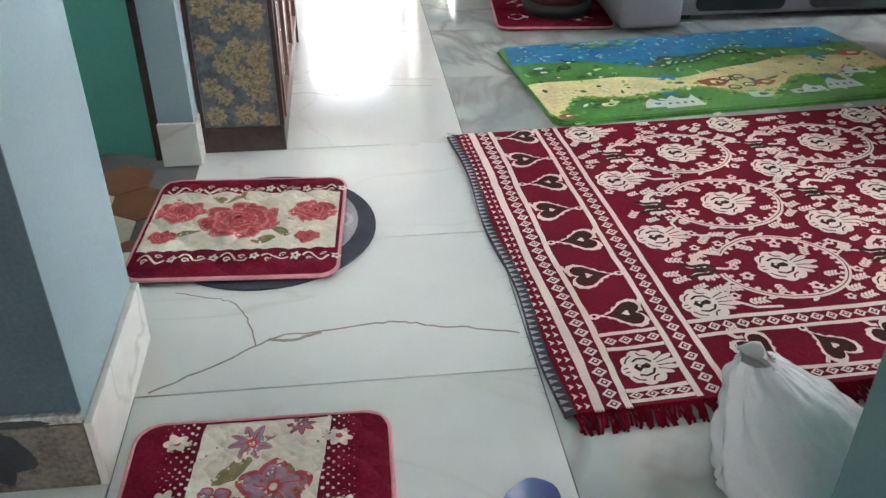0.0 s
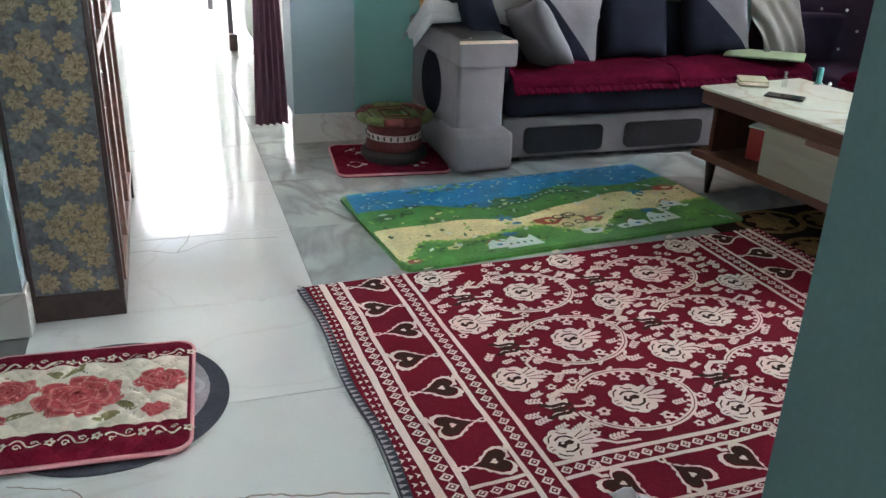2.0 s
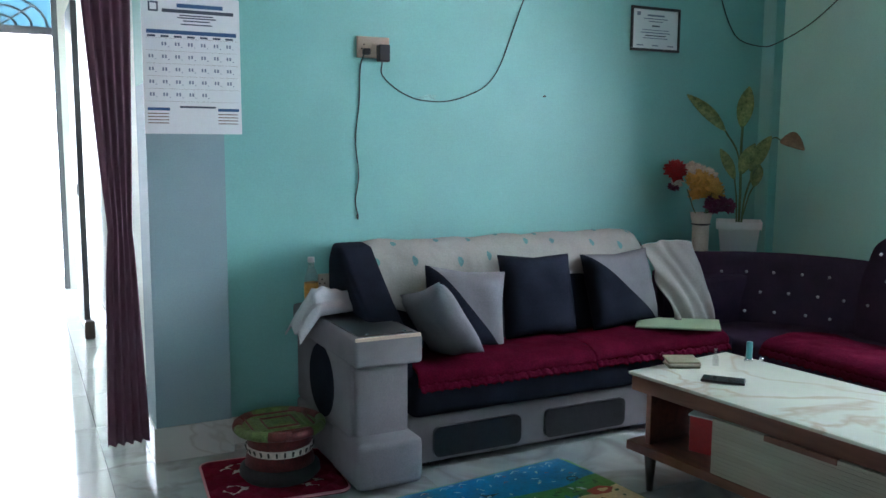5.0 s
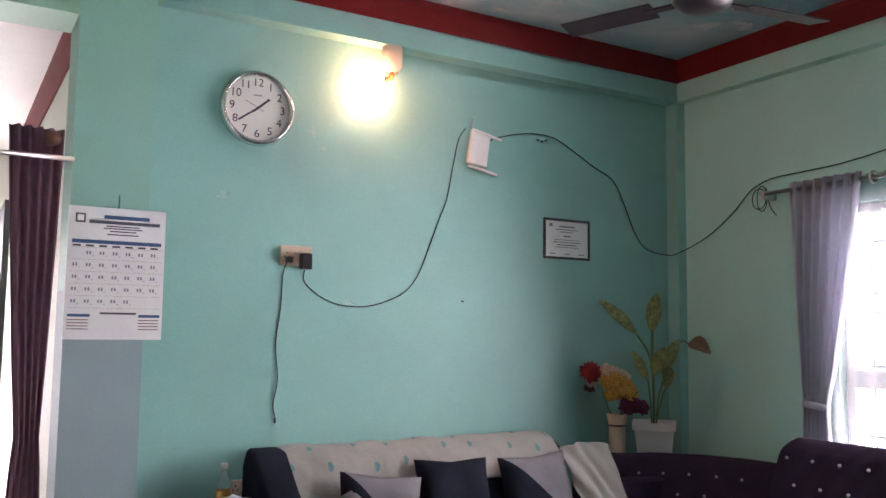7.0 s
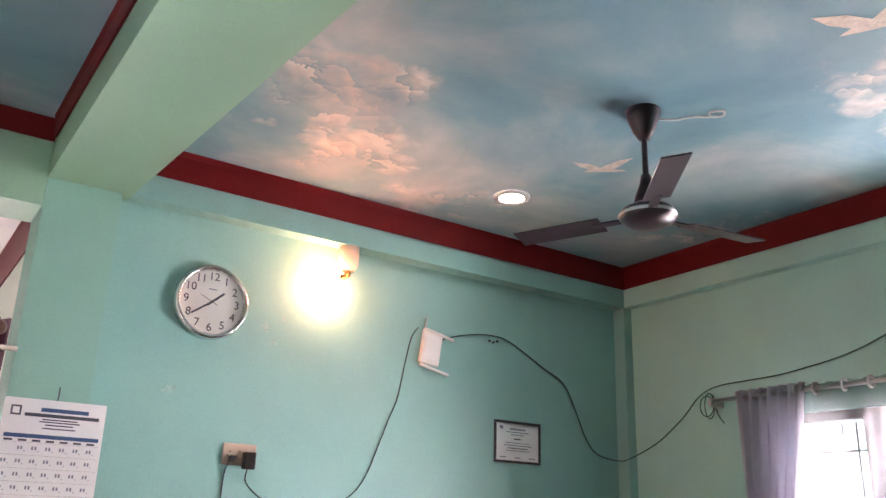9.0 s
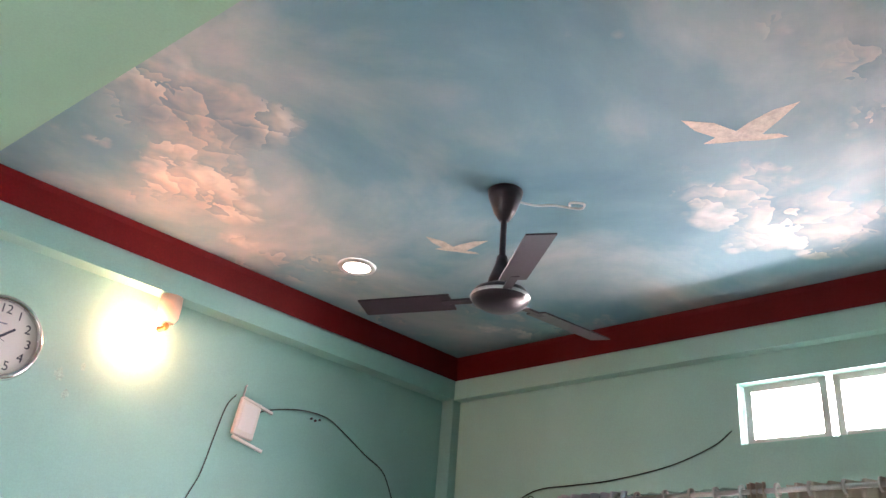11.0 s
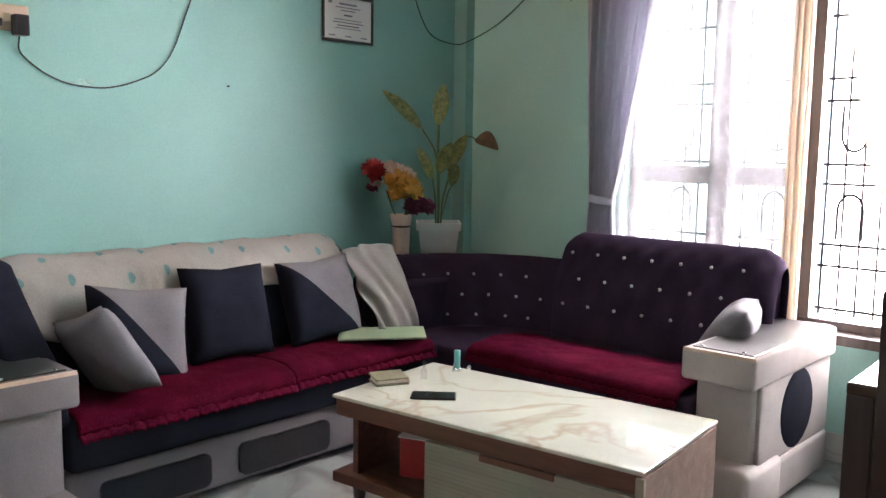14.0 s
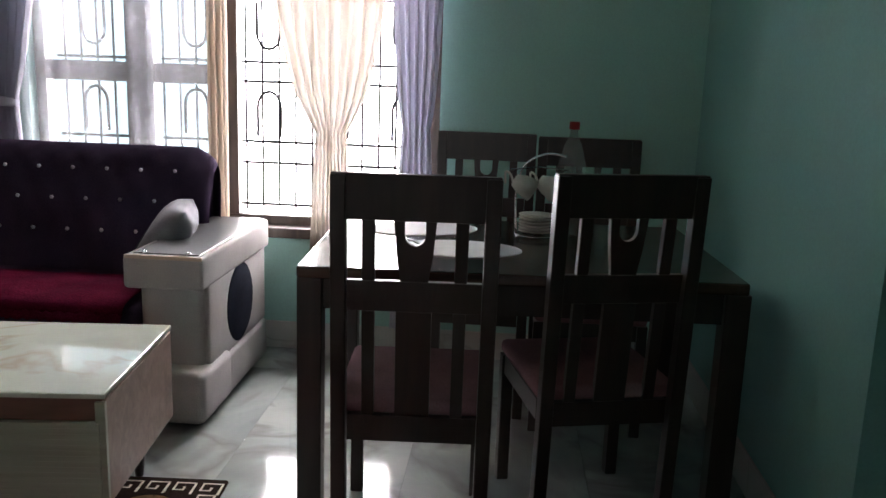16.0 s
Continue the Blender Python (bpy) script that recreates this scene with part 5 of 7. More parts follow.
for k in range(900):
    x, y = CR.uniform(.385, CW - .385), CR.uniform(.295, CH - .02)
    if any(math.hypot(x - a, (y - b_) * 1.08) < c + .016 for a, b_, c in taken):
        continue
    taken.append((x, y, .019))
    if k % 3 == 0:
        disc(iv, x, y, .014, Z1, 12, .3, 5)
        disc(cr, x, y, .006, Z2, 8)
    else:
        leaflet(x, y, .052, CR.uniform(-.2, .9))
for q in (iv, br, cr):
    for v in q.verts:
        x, y = v.co.x, v.co.y
        fade = min(1, max(0, min(x, CW - x, y, CH - y)) / .05)
        v.co.x += fade * (.010 * noise.noise((x * 3.1, y * 3.1, 4)) + .0028 * noise.noise((x * 22, y * 22, 1)))
        v.co.y += fade * (.010 * noise.noise((x * 3.1, y * 3.1, 9)) + .0028 * noise.noise((x * 22, y * 22, 6)))
part("ivory_pattern", iv, IVORY, carpet, "ivory woven pattern", kind="stuff")
part("brown_pattern", br, BROWNY, carpet, "dark brown woven pattern", kind="stuff")
part("crimson_pattern", cr, CRDARK, carpet, "dark crimson woven pattern", kind="stuff")
FR = random.Random(5)
b = bmesh.new()
for k in range(420):
    x = CW * (k + .5) / 420
    a = FR.uniform(-.35, .35)
    L = FR.uniform(.035, .06)
    add(b, tube([(x, .004, .007), (x + a * L * .5, -L * .5, .008), (x + a * L, -L, .003)], .0036, 4))
part("fringe", b, CRDARK, carpet, "dark red tassel fringe", kind="stuff")

# golden rug that runs under the coffee table
rug = thing("rug", pose(2.78, 2.68, 0, 0, 0, 3), "golden-brown patterned rug partly under the coffee table", "rug")
part("woven_body", slab(rrect(.78, 1.0, .01), 0, .006, .002), DARKR, rug, at=Matrix.Translation((-.38, -.45, 0)))
b = bmesh.new()
for x, y, r in ((-.10, .42, .15), (.16, .36, .13), (-.12, .12, .13), (.14, .05, .12), (-.1, -.2, .13), (.15, -.25, .12)):
    ribbon(b, [(x + r * math.cos(2 * math.pi * i / 24), y + r * .8 * math.sin(2 * math.pi * i / 24)) for i in range(25)], .03, .0068)
    disc(b, x, y, r * .62, .0068, 20, .22, 7)
part("gold_pattern", b, GOLDR, rug, "golden round motifs", kind="stuff")
b = bmesh.new()
for k in range(11):
    y0 = -.44 + .085 * k
    ribbon(b, [(.30, y0), (.37, y0), (.37, y0 + .06), (.325, y0 + .06), (.325, y0 + .03), (.345, y0 + .03)], .009, .0068)
for k in range(8):
    x0 = -.36 + .085 * k
    ribbon(b, [(x0, -.36), (x0, -.435), (x0 + .06, -.435), (x0 + .06, -.385), (x0 + .03, -.385), (x0 + .03, -.405)], .009, .0068)
part("key_border", b, CREAMP, rug, "cream key border", kind="stuff")

# children's play mat
PW, PH = 1.58, .825
pm = thing("play_mat", pose(.995, 2.978, 0, 0, 0, 5.5), "soft play mat printed with meadow, blue water and sand path", "play mat")
part("foam", slab(rrect(PW, PH, .045), 0, .013, .004), MATGREEN, pm, "green foam body")
part("foam_fold", slab(rrect(PW - .02, PH - .02, .045), .0132, .016, .001), MATGREEN, pm, at=Matrix.Translation((.01, .01, 0)))


def wave(a, k, x):
    return a * math.sin(k * x) + .4 * a * math.sin(2.3 * k * x + 1)


lay = {"blue": bmesh.new(), "sand": bmesh.new(), "dark": bmesh.new(), "white": bmesh.new(), "red": bmesh.new(), "black": bmesh.new(), "green": bmesh.new()}
PZ = .0166
xs = [.008 + (PW - .016) * i / 60 for i in range(61)]
low = [(x, .575 + wave(.022, 9, x) - .10 * max(0, 1 - abs(x - .66) / .34) + .05 * max(0, 1 - abs(x - 1.02) / .25) - .03 * max(0, x - 1.25)) for x in xs]
flat(lay["blue"], low + [(PW - .03, PH - .012), (.03, PH - .012)], PZ)
up = [(x, .36 + wave(.028, 7, x) + .13 * max(0, x - .6)) for x in xs]
dn = [(x, .22 + wave(.03, 6, x + .4) + (.10 * max(0, x - .8)) - .20 * max(0, 1 - abs(x - .03) / .13) - .20 * max(0, 1 - abs(x - .90) / .21)) for x in xs]
flat(lay["sand"], up + dn[::-1], PZ)
PR = random.Random(11)
for k in range(60):
    x, y = PR.uniform(.05, PW - .08), PR.uniform(.60, .80)
    a = PR.uniform(0, 3.1)
    disc(lay["white"] if k % 3 else lay["sand"], x, y, PR.uniform(.006, .014), PZ + .0004, 7, 0, 0, PR.uniform(.003, .006), a)
for k in range(16):
    x = .12 + k * .09
    for q in range(5):
        a = radians(30 + 30 * q)
        ribbon(lay["white"], [(x, .795), (x + .022 * math.cos(a), .770 + .02 * math.sin(a))], .004, PZ + .0005)
for k in range(150):
    x, y = PR.uniform(.03, PW - .05), PR.uniform(.03, .56)
    c = PR.choice(("dark", "green", "sand", "white", "dark", "dark"))
    disc(lay[c], x, y, PR.uniform(.006, .024), PZ + .0006 + .00001 * k, 9, .2, PR.choice((3, 5)), PR.uniform(.005, .012), PR.uniform(0, 3))
for k in range(22):
    x = .58 + k * .022
    disc(lay["dark"], x, .475 + .05 * math.sin(k * .16) + .16 * (x - .58), .013, PZ + .0013, 8, .2, 4)
# grass scallops along the path, fence with pale pebbles, trees, pond marks
for k in range(0, 61, 1):
    x, y = dn[k]
    disc(lay["green"], x, y - .006, .011 + .004 * (k % 3), PZ + .0012, 8, .2, 4)
fence = [(.60 + .018 * i, .452 + .012 * math.sin(.5 * i) + .0058 * i) for i in range(24)]
ribbon(lay["dark"], fence, .046, PZ + .0010)
for i in range(1, 24, 2):
    disc(lay["white"], *fence[i], .011, PZ + .0017, 7, 0, 0, .006, .4)
for k in range(26):
    x, y = PR.uniform(.08, PW - .1), PR.choice((PR.uniform(.06, .20), PR.uniform(.46, .58)))
    disc(lay["dark"], x, y, PR.uniform(.014, .030), PZ + .0011 + .00001 * k, 11, .3, 4, PR.uniform(.008, .016), PR.uniform(-.4, .4))
    ribbon(lay["green"], [(x - .012, y), (x, y + .007), (x + .012, y)], .005, PZ + .0019)
for k in range(40):
    x, y = PR.uniform(.05, PW - .08), PR.uniform(.61, .80)
    a = PR.uniform(0, 3)
    c = PR.choice(("white", "green", "sand", "red", "white"))
    ribbon(lay[c], [(x, y), (x + .012 * math.cos(a), y + .008), (x + .024 * math.cos(a), y + .004 * math.sin(a))], .005, PZ + .0009)
for x, y in ((.42, .10), (1.08, .12), (1.36, .27)):
    flat(lay["white"], [(x - .05, y - .04), (x + .06, y - .045), (x + .055, y + .01), (x + .02, y + .015), (x, y + .04), (x - .03, y + .012)], PZ + .0021)
    ribbon(lay["red"], [(x - .035, y + .014), (x, y + .045), (x + .03, y + .018)], .008, PZ + .0026)
    disc(lay["blue"], x + .01, y - .012, .014, PZ + .0026, 8, 0, 0, .010, 0)
for k in range(30):
    x = PR.uniform(.1, PW - .1)
    i = int((x - .008) / (PW - .016) * 60)
    y = PR.uniform(dn[i][1] + .02, up[i][1] - .02)
    disc(lay["dark"] if k % 3 else lay["red"], x, y, PR.uniform(.003, .007), PZ + .0012, 6, 0, 0, .003, PR.uniform(0, 3))
for x, y, c, r in ((.735, .250, "red", .066), (.86, .10, "white", .05), (.935, .215, "red", .048), (1.47, .45, "red", .060), (.06, .05, "red", .03), (.45, .11, "white", .04), (1.02, .10, "white", .035), (.25, .12, "sand", .03), (1.3, .22, "white", .035), (.60, .27, "blue", .022), (1.18, .36, "sand", .03), (1.38, .25, "blue", .02)):
    disc(lay[c], x, y, r, PZ + .0015, 16, .12, 5, r * .6)
    disc(lay["sand" if c == "red" else "dark"], x + r * .2, y, r * .42, PZ + .0019, 10, .2, 3, r * .25)
for x, y in ((.80, .275), (.86, .285), (.795, .185), (.865, .20), (.21, .52), (1.02, .555), (1.45, .60)):
    ribbon(lay["black"], [(x + .024 * math.cos(2 * math.pi * i / 12), y + .020 * math.sin(2 * math.pi * i / 12)) for i in range(13)], .0075, PZ + .0022)
    ribbon(lay["black"], [(x - .03, y - .02), (x, y - .006), (x + .03, y - .022)], .005, PZ + .0022)
# white cottages with blue doors, blue birds over the path, dark bushes and birds on the bank
for x, y in ((.52, .10), (1.22, .15)):
    flat(lay["white"], [(x - .075, y - .06), (x + .085, y - .055), (x + .07, y + .05), (x + .045, y + .015), (x + .01, y + .02), (x - .01, y + .055), (x - .045, y + .02)], PZ + .0024)
    disc(lay["blue"], x - .005, y + .07, .034, PZ + .0028, 12, .15, 3, .020)
    for q in range(4):
        disc(lay["dark"], x - .045 + .03 * q, y - .02, .007, PZ + .0028, 6, 0, 0, .010)
for x, y in ((.575, .335), (1.31, .44)):
    for a in (.3, 1.6, 2.6, 3.9, 5.2):
        disc(lay["blue"], x + .024 * math.cos(a), y + .018 * math.sin(a), .024, PZ + .0027, 9, 0, 0, .010, a)
for x, y, r in ((.10, .49, .055), (.66, .54, .05), (.93, .585, .05)):
    disc(lay["dark"], x, y, r, PZ + .0021, 22, .3, 7, r * .5, .2)
    disc(lay["white"], x + .01, y - .008, r * .3, PZ + .0026, 9, .2, 3, r * .18)
for x, y in ((.25, .575), (1.05, .63)):
    flat(lay["black"], [(x - .03, y + .045), (x - .012, y + .014), (x + .05, y + .004), (x + .004, y - .012), (x - .022, y)], PZ + .0030)
    disc(lay["white"], x - .006, y - .006, .014, PZ + .0034, 8, 0, 0, .008, .4)
for k in range(46):
    x = PR.uniform(.30, .62) if k % 2 else PR.uniform(.05, PW - .08)
    disc(lay["green" if k % 3 else "dark"], x, PR.uniform(PH - .10, PH - .03) if k % 2 else PR.uniform(.03, .17), PR.uniform(.010, .026), PZ + .0020 + .00001 * k, 10, .3, 4, PR.uniform(.006, .012), PR.uniform(-.5, .5))
for k, m_ in (("blue", MATBLUE), ("sand", MATSAND), ("dark", MATDG), ("white", MATWHITE), ("red", MATRED), ("black", BPLAST), ("green", mat("mat_light_green", (.22, .42, .06), .35))):
    part(k + "_print", lay[k], m_, pm, kind="stuff")


def flower(bm_o, bm_i, x, y, s, z, petals=6, turn=0., bm_l=None):
    """Printed flower; large ones are peonies of layered petals with pale rims."""
    if bm_l is None or s < .03:
        for k in range(petals):
            a = turn + 2 * math.pi * k / petals
            disc(bm_o, x + .55 * s * math.cos(a), y + .55 * s * math.sin(a), .5 * s, z + .00005 * k, 12, .08, 3, .38 * s, a)
        disc(bm_i, x, y, .30 * s, z + .0006, 10, .15, 5)
        return
    R_ = random.Random(int(x * 1000))
    lift = 0
    for n_, r_, w_ in ((7, .66, .46), (6, .42, .40), (4, .20, .32), (2, .07, .2)):
        for k in range(n_):
            a = turn + 2 * math.pi * (k + .3 * lift) / n_ + R_.uniform(-.12, .12)
            px, py = x + r_ * s * math.cos(a) * 1.15, y + r_ * s * math.sin(a) * .9
            zz = z + .00045 * lift + .00002 * k
            disc(bm_l, px, py, w_ * s, zz, 16, .10, 5, w_ * s * .95, a + k)
            disc(bm_o, px - .07 * s * math.cos(a), py - .07 * s * math.sin(a), w_ * s * .93, zz + .00015, 16, .10, 5, w_ * s * .88, a + k)
            disc(bm_i, px - .17 * s * math.cos(a), py - .17 * s * math.sin(a), w_ * s * .45, zz + .00025, 10, .2, 3, w_ * s * .22, a + 1.57)
        lift += 1


def puff(bm, w, h, high=.011, step=.0095):
    """Cuts a flat print along a fine grid and raises it in quilted puffs."""
    bmesh.ops.triangulate(bm, faces=list(bm.faces))
    for axis, size in ((0, w), (1, h)):
        for k in range(1, int(size / step)):
            co, no = [0, 0, 0], [0, 0, 0]
            co[axis], no[axis] = k * step, 1
            bmesh.ops.bisect_plane(bm, geom=list(bm.verts) + list(bm.edges) + list(bm.faces), plane_co=co, plane_no=no)
    for v in bm.verts:
        if v.co.z < .012:
            continue
        x, y = v.co.x, v.co.y
        a = x + y + .012 * math.sin(31 * (x - y))
        b = x - y + .012 * math.sin(29 * (x + y))
        hgt = (abs(math.sin(math.pi * a / .098)) * abs(math.sin(math.pi * b / .098))) ** .5
        edge = min(1, max(0, min(x, w - x, y, h - y)) / .04)
        v.co.z += high * (hgt - .25) * edge
    return bm


def quilted(w, h, r, z0, z1):
    """A padded mat with rounded corners and a quilted top."""
    return puff(slab(rrect(w, h, r), z0, z1, .006), w, h)


def door_mat(m, w, h, style, label):
    d = thing("door_mat", m, label, "door mat", "flower mats")
    part("pad", quilted(w, h, .05, 0, .014), MAROONP, d, "", True)
    edge = [(x, y, .010) for x, y in rrect(w, h, .05)]
    part("piping", tube(edge + [edge[0]], .006, 6), PINKED, d, "pink stitched edge", True)
    fld, fl, fi, lf, fp = bmesh.new(), bmesh.new(), bmesh.new(), bmesh.new(), bmesh.new()
    z = .0158
    if style == "rose":
        flat(fld, [(.012, .125), (w - .012, .125), (w - .012, h - .095), (.012, h - .095)], z)
        for x, y, s in ((w * .48, h * .52, .098), (w * .85, h * .60, .060), (w * .16, h * .62, .062), (w * .84, h * .34, .032), (w * .12, h * .36, .034)):
            flower(fl, fi, x, y, s, z + .0006, 7, x * 9, fp)
        for x, y, a in ((.62, .32, .35), (.70, .40, 2.5), (.36, .74, 2.7), (.44, .77, 1.0), (.24, .40, .3)):
            disc(lf, x * w, y * h, .036, z + .0005, 10, 0, 0, .014, a)
        for y, sg in ((.085, 1), (h - .075, -1)):
            for k in range(5):
                x = .06 + k * (w - .12) / 4
                pts = [(x - .035 + .07 * i / 10, y + sg * .016 * math.sin(2 * math.pi * i / 10)) for i in range(11)]
                ribbon(fld, pts, .006, z)
                for q in (-1, 1):
                    ribbon(fld, [(x + q * .018 + .010 * math.cos(t_ * .8) * (1 - t_ * .09), y + q * sg * .010 + .010 * math.sin(t_ * .8) * (1 - t_ * .09)) for t_ in range(9)], .004, z)
                flower(fld, fi, x + (w - .12) / 8, y, .014, z, 5)
    elif style == "lilac":
        flat(fld, [(w * .25, .01), (w * .75, .01), (w * .71, h * .5), (w * .77, h - .012), (w * .27, h - .012), (w * .23, h * .5)], z)
        for x, y, s, n_, deep in ((.56, .63, .070, 5, True), (.46, .86, .052, 8, False), (.50, .22, .075, 5, True), (.34, .60, .034, 3, True), (.65, .935, .028, 7, True)):
            for k in range(n_):
                a = 2 * math.pi * k / n_ + .3
                wd = .46 * s if n_ < 7 else .26 * s
                px, py = x * w + .58 * s * math.cos(a), y * h + .58 * s * math.sin(a)
                disc(fi if deep else fld, px, py, .48 * s, z + .0006 + .00002 * k, 14, .10, 3, wd, a)
                disc(fl, px - .06 * s * math.cos(a), py - .06 * s * math.sin(a), .38 * s, z + .0009 + .00002 * k, 12, .10, 3, wd * .72, a)
                ribbon(fi, [(x * w + .25 * s * math.cos(a), y * h + .25 * s * math.sin(a)), (x * w + .8 * s * math.cos(a), y * h + .8 * s * math.sin(a))], .05 * s, z + .0013)
            disc(fi, x * w, y * h, .24 * s, z + .0016, 12, .12, 6)
            disc(fp, x * w, y * h, .12 * s, z + .0019, 9)
        for x, y in ((.80, .86), (.82, .52), (.16, .60), (.17, .88), (.80, .2), (.15, .25)):
            flower(fld, fi, x * w, y * h, .026, z, 6)
        for i in range(7):
            for j in range(22):
                for x0, sg in ((.24, -1), (.74, 1)):
                    disc(fld, x0 * w + sg * i * .010, .02 + j * (h - .04) / 21 + (i % 2) * .009, .0042 * (1 - i / 8), z, 5)
        for x, y, a in ((.25, .30, .6), (.62, .66, 1.9), (.40, .72, .8)):
            disc(lf, x * w, y * h, .05, z + .0005, 10, 0, 0, .02, a)
    else:
        for x, y, s in ((.2, .3, .05), (.25, .75, .06), (.75, .25, .05), (.8, .75, .05)):
            flower(fld, fi, x * w, y * h, s, z, 6)
    if style != "wine":
        for q in (fld, fl, fi, lf, fp):
            puff(q, w, h)
    part("field_print", fld, CREAMP, d, kind="stuff")
    part("flower_print", fl, ROSE if style == "rose" else LILAC, d, kind="stuff")
    part("flower_heart", fi, ROSED if style != "lilac" else ROSE, d, kind="stuff")
    part("leaf_print", lf, LEAFP, d, kind="stuff")
    if len(fp.verts):
        part("petal_rim", fp, ROSEL if style == "rose" else CREAMP, d, kind="stuff")
    return d


MAROONP = quilt(fabric("wine_plush", (.15, .010, .026), .3, 120, .6))
b = slab([(.31 * math.cos(2 * math.pi * k / 48), .31 * math.sin(2 * math.pi * k / 48)) for k in range(48)], 0, .006, .002)
ov = thing("round_rug", pose(.016, 2.385, 0), "round grey rug under the flower mat", "rug")
part("woven_body", b, GREYR2, ov)
b = bmesh.new()
disc(b, -.008, .022, .268, .0066, 40)
part("inner_ring", b, GREYR3, ov, "lighter grey centre")
b = bmesh.new()
ribbon(b, [(.22 + .02 * math.sin(5 * t), -.02 + .12 * t) for t in (0, .2, .4, .6, .8, 1)], .016, .0072)
part("floral_print", b, WHITEC, ov, "white sprig print")
door_mat(pose(-.342, 2.132, .0075, 0, 0, -3.5), .555, .54, "rose", "cream and red rose-printed quilted door mat")
door_mat(pose(-.205, 1.065, 0, 0, 0, -1), .51, .53, "lilac", "dark red quilted mat with lilac flower print")
door_mat(pose(.975, 4.075, 0, 0, 0, -5), .55, .50, "wine", "wine-red mat with pale flowers under the stool")

# ---- stool, slipper, bag ----
st = thing("stool", pose(1.30, 4.29, .0165), "woven cane stool in red and green on a tyre base", "stool")
part("tyre_base", lathe([(.10, 0), (.15, .004), (.168, .025), (.165, .05), (.145, .066), (.10, .068)], 32), TYRE, st, "black rubber tyre", True)
part("body", lathe([(.145, .066), (.138, .10), (.132, .14), (.136, .17), (.150, .20)], 32), CANE, st, "woven red cane", True)
part("band", lathe([(.1335, .115), (.137, .117), (.1355, .145), (.132, .147)], 32, False), CANEW, st, "white woven band", True)
for k in range(26):
    a = 2 * math.pi * k / 26
    part("band_knot", moved(box(-.004, .004, -.002, .002, -.012, .012), pose(.138 * math.cos(a), .138 * math.sin(a), .131, 20, 0, math.degrees(a) + 90)), TYRE, st)
for k in range(12):
    a0, a1 = 2 * math.pi * k / 12, 2 * math.pi * (k + 1) / 12
    part("rim_wrap", tube([(.172 * math.cos(a0 + (a1 - a0) * t / 4), .172 * math.sin(a0 + (a1 - a0) * t / 4), .222) for t in range(5)], .021, 10), CANE if k % 4 in (0, 1) else CANEG, st, "", True)
part("top", lathe([(.0, .226), (.10, .228), (.165, .224)], 32, False), CANEG, st, "woven green top", True)
for k in range(4):
    s_ = .035 + .03 * k
    part("top_weave", tube([(s_, s_, .230), (-s_, s_, .230), (-s_, -s_, .230), (s_, -s_, .230), (s_, s_, .230)], .005, 5), CANE if k % 2 else CANEG, st)

sl = thing("slipper", pose(.53, 1.24, 0, 0, 0, -30), "blue rubber slide slipper", "slipper")
sole = [(.054 * math.copysign(abs(math.cos(t)) ** .75, math.cos(t)) * (1.0 + .10 * math.sin(t)), .13 * math.copysign(abs(math.sin(t)) ** .75, math.sin(t))) for t in [2 * math.pi * k / 28 for k in range(28)]]
part("sole", slab(sole, 0, .028, .006), BLUEPL, sl, "", True)


def strap_f(u, v):
    a = math.pi * u
    return Vector((.054 * math.cos(a), -.045 + .085 * v - .015 * math.sin(a), .020 + (.050 - .010 * v) * math.sin(a)))


part("strap", sheet(16, 6, strap_f, .006), BLUEPL, sl, "", True)
part("badge", moved(box(-.014, .014, -.008, .008, 0, .002), pose(-.008, .0, .068, 6, 0, 0)), WPLAST, sl)



def bag_f(u, v):
    # a tent of thin film: flat panels between sharp creases that meet at a knotted top
    a = 2 * math.pi * u
    n_ = 7
    f = (u * n_ + .35 * math.sin(2 * a)) % 1
    panel = math.cos(math.pi / n_) / math.cos(math.pi / n_ * (2 * f - 1))
    r = (.176 * (1 - v) ** .72 + .027) * (.80 + .20 * panel)
    c = .022 * abs(noise.noise((2.5 * math.cos(a), 2.5 * math.sin(a), 4 * v))) + .011 * abs(noise.noise((6 * math.cos(a), 6 * math.sin(a), 5 * v))) + .002 * abs(noise.noise((15 * math.cos(a), 15 * math.sin(a), 14 * v)))
    r += c * (1 - .5 * v) - .02 * abs(math.sin(math.pi * (f + .3 * v))) * v * (1 - v) * 3
    return Vector((r * math.cos(a) * 1.03 + .045 * (1 - v) - .130 * v, r * .82 * math.sin(a) + .03 * v, .004 + .272 * v + .4 * c))


pb = thing("plastic_bag", pose(1.10, 1.33, 0), "crumpled white plastic carrier bag on the floor", "bag")
part("bag_body", sheet(112, 40, bag_f, 0), BAG, pb, "", True)
part("handle", sheet(10, 8, lambda u, v: Vector((-.10 - .05 * u + .02 * math.sin(5 * v), .0 + .05 * v, .25 + .06 * u + .012 * math.sin(9 * v + 3 * u))), .0015), BAG, pb, "", True)
part("contents", moved(lathe([(.07, 0), (.09, .02), (.08, .05), (.04, .07)], 16), pose(.05, 0, .008)), BROWNY, pb, "dark shape inside the bag", True)

# ---- things on the north wall ----


def text(s, size, parent, m, material, name="numeral"):
    cu = bpy.data.curves.new(name, 'FONT')
    cu.body, cu.size, cu.align_x, cu.align_y, cu.extrude = s, size, 'CENTER', 'CENTER', .0006
    cu.materials.append(material)
    ob = new(name, cu)
    ob.parent = parent
    ob.matrix_basis = m
    return ob


UP = pose(0, 0, 0, 90, 0, 0)
clock = thing("wall_clock", pose(1.70, NW, 2.574), "round wall clock with a chrome rim and white dial", "clock")
CK = pose(0, 0, 0, 90, 0, 0)
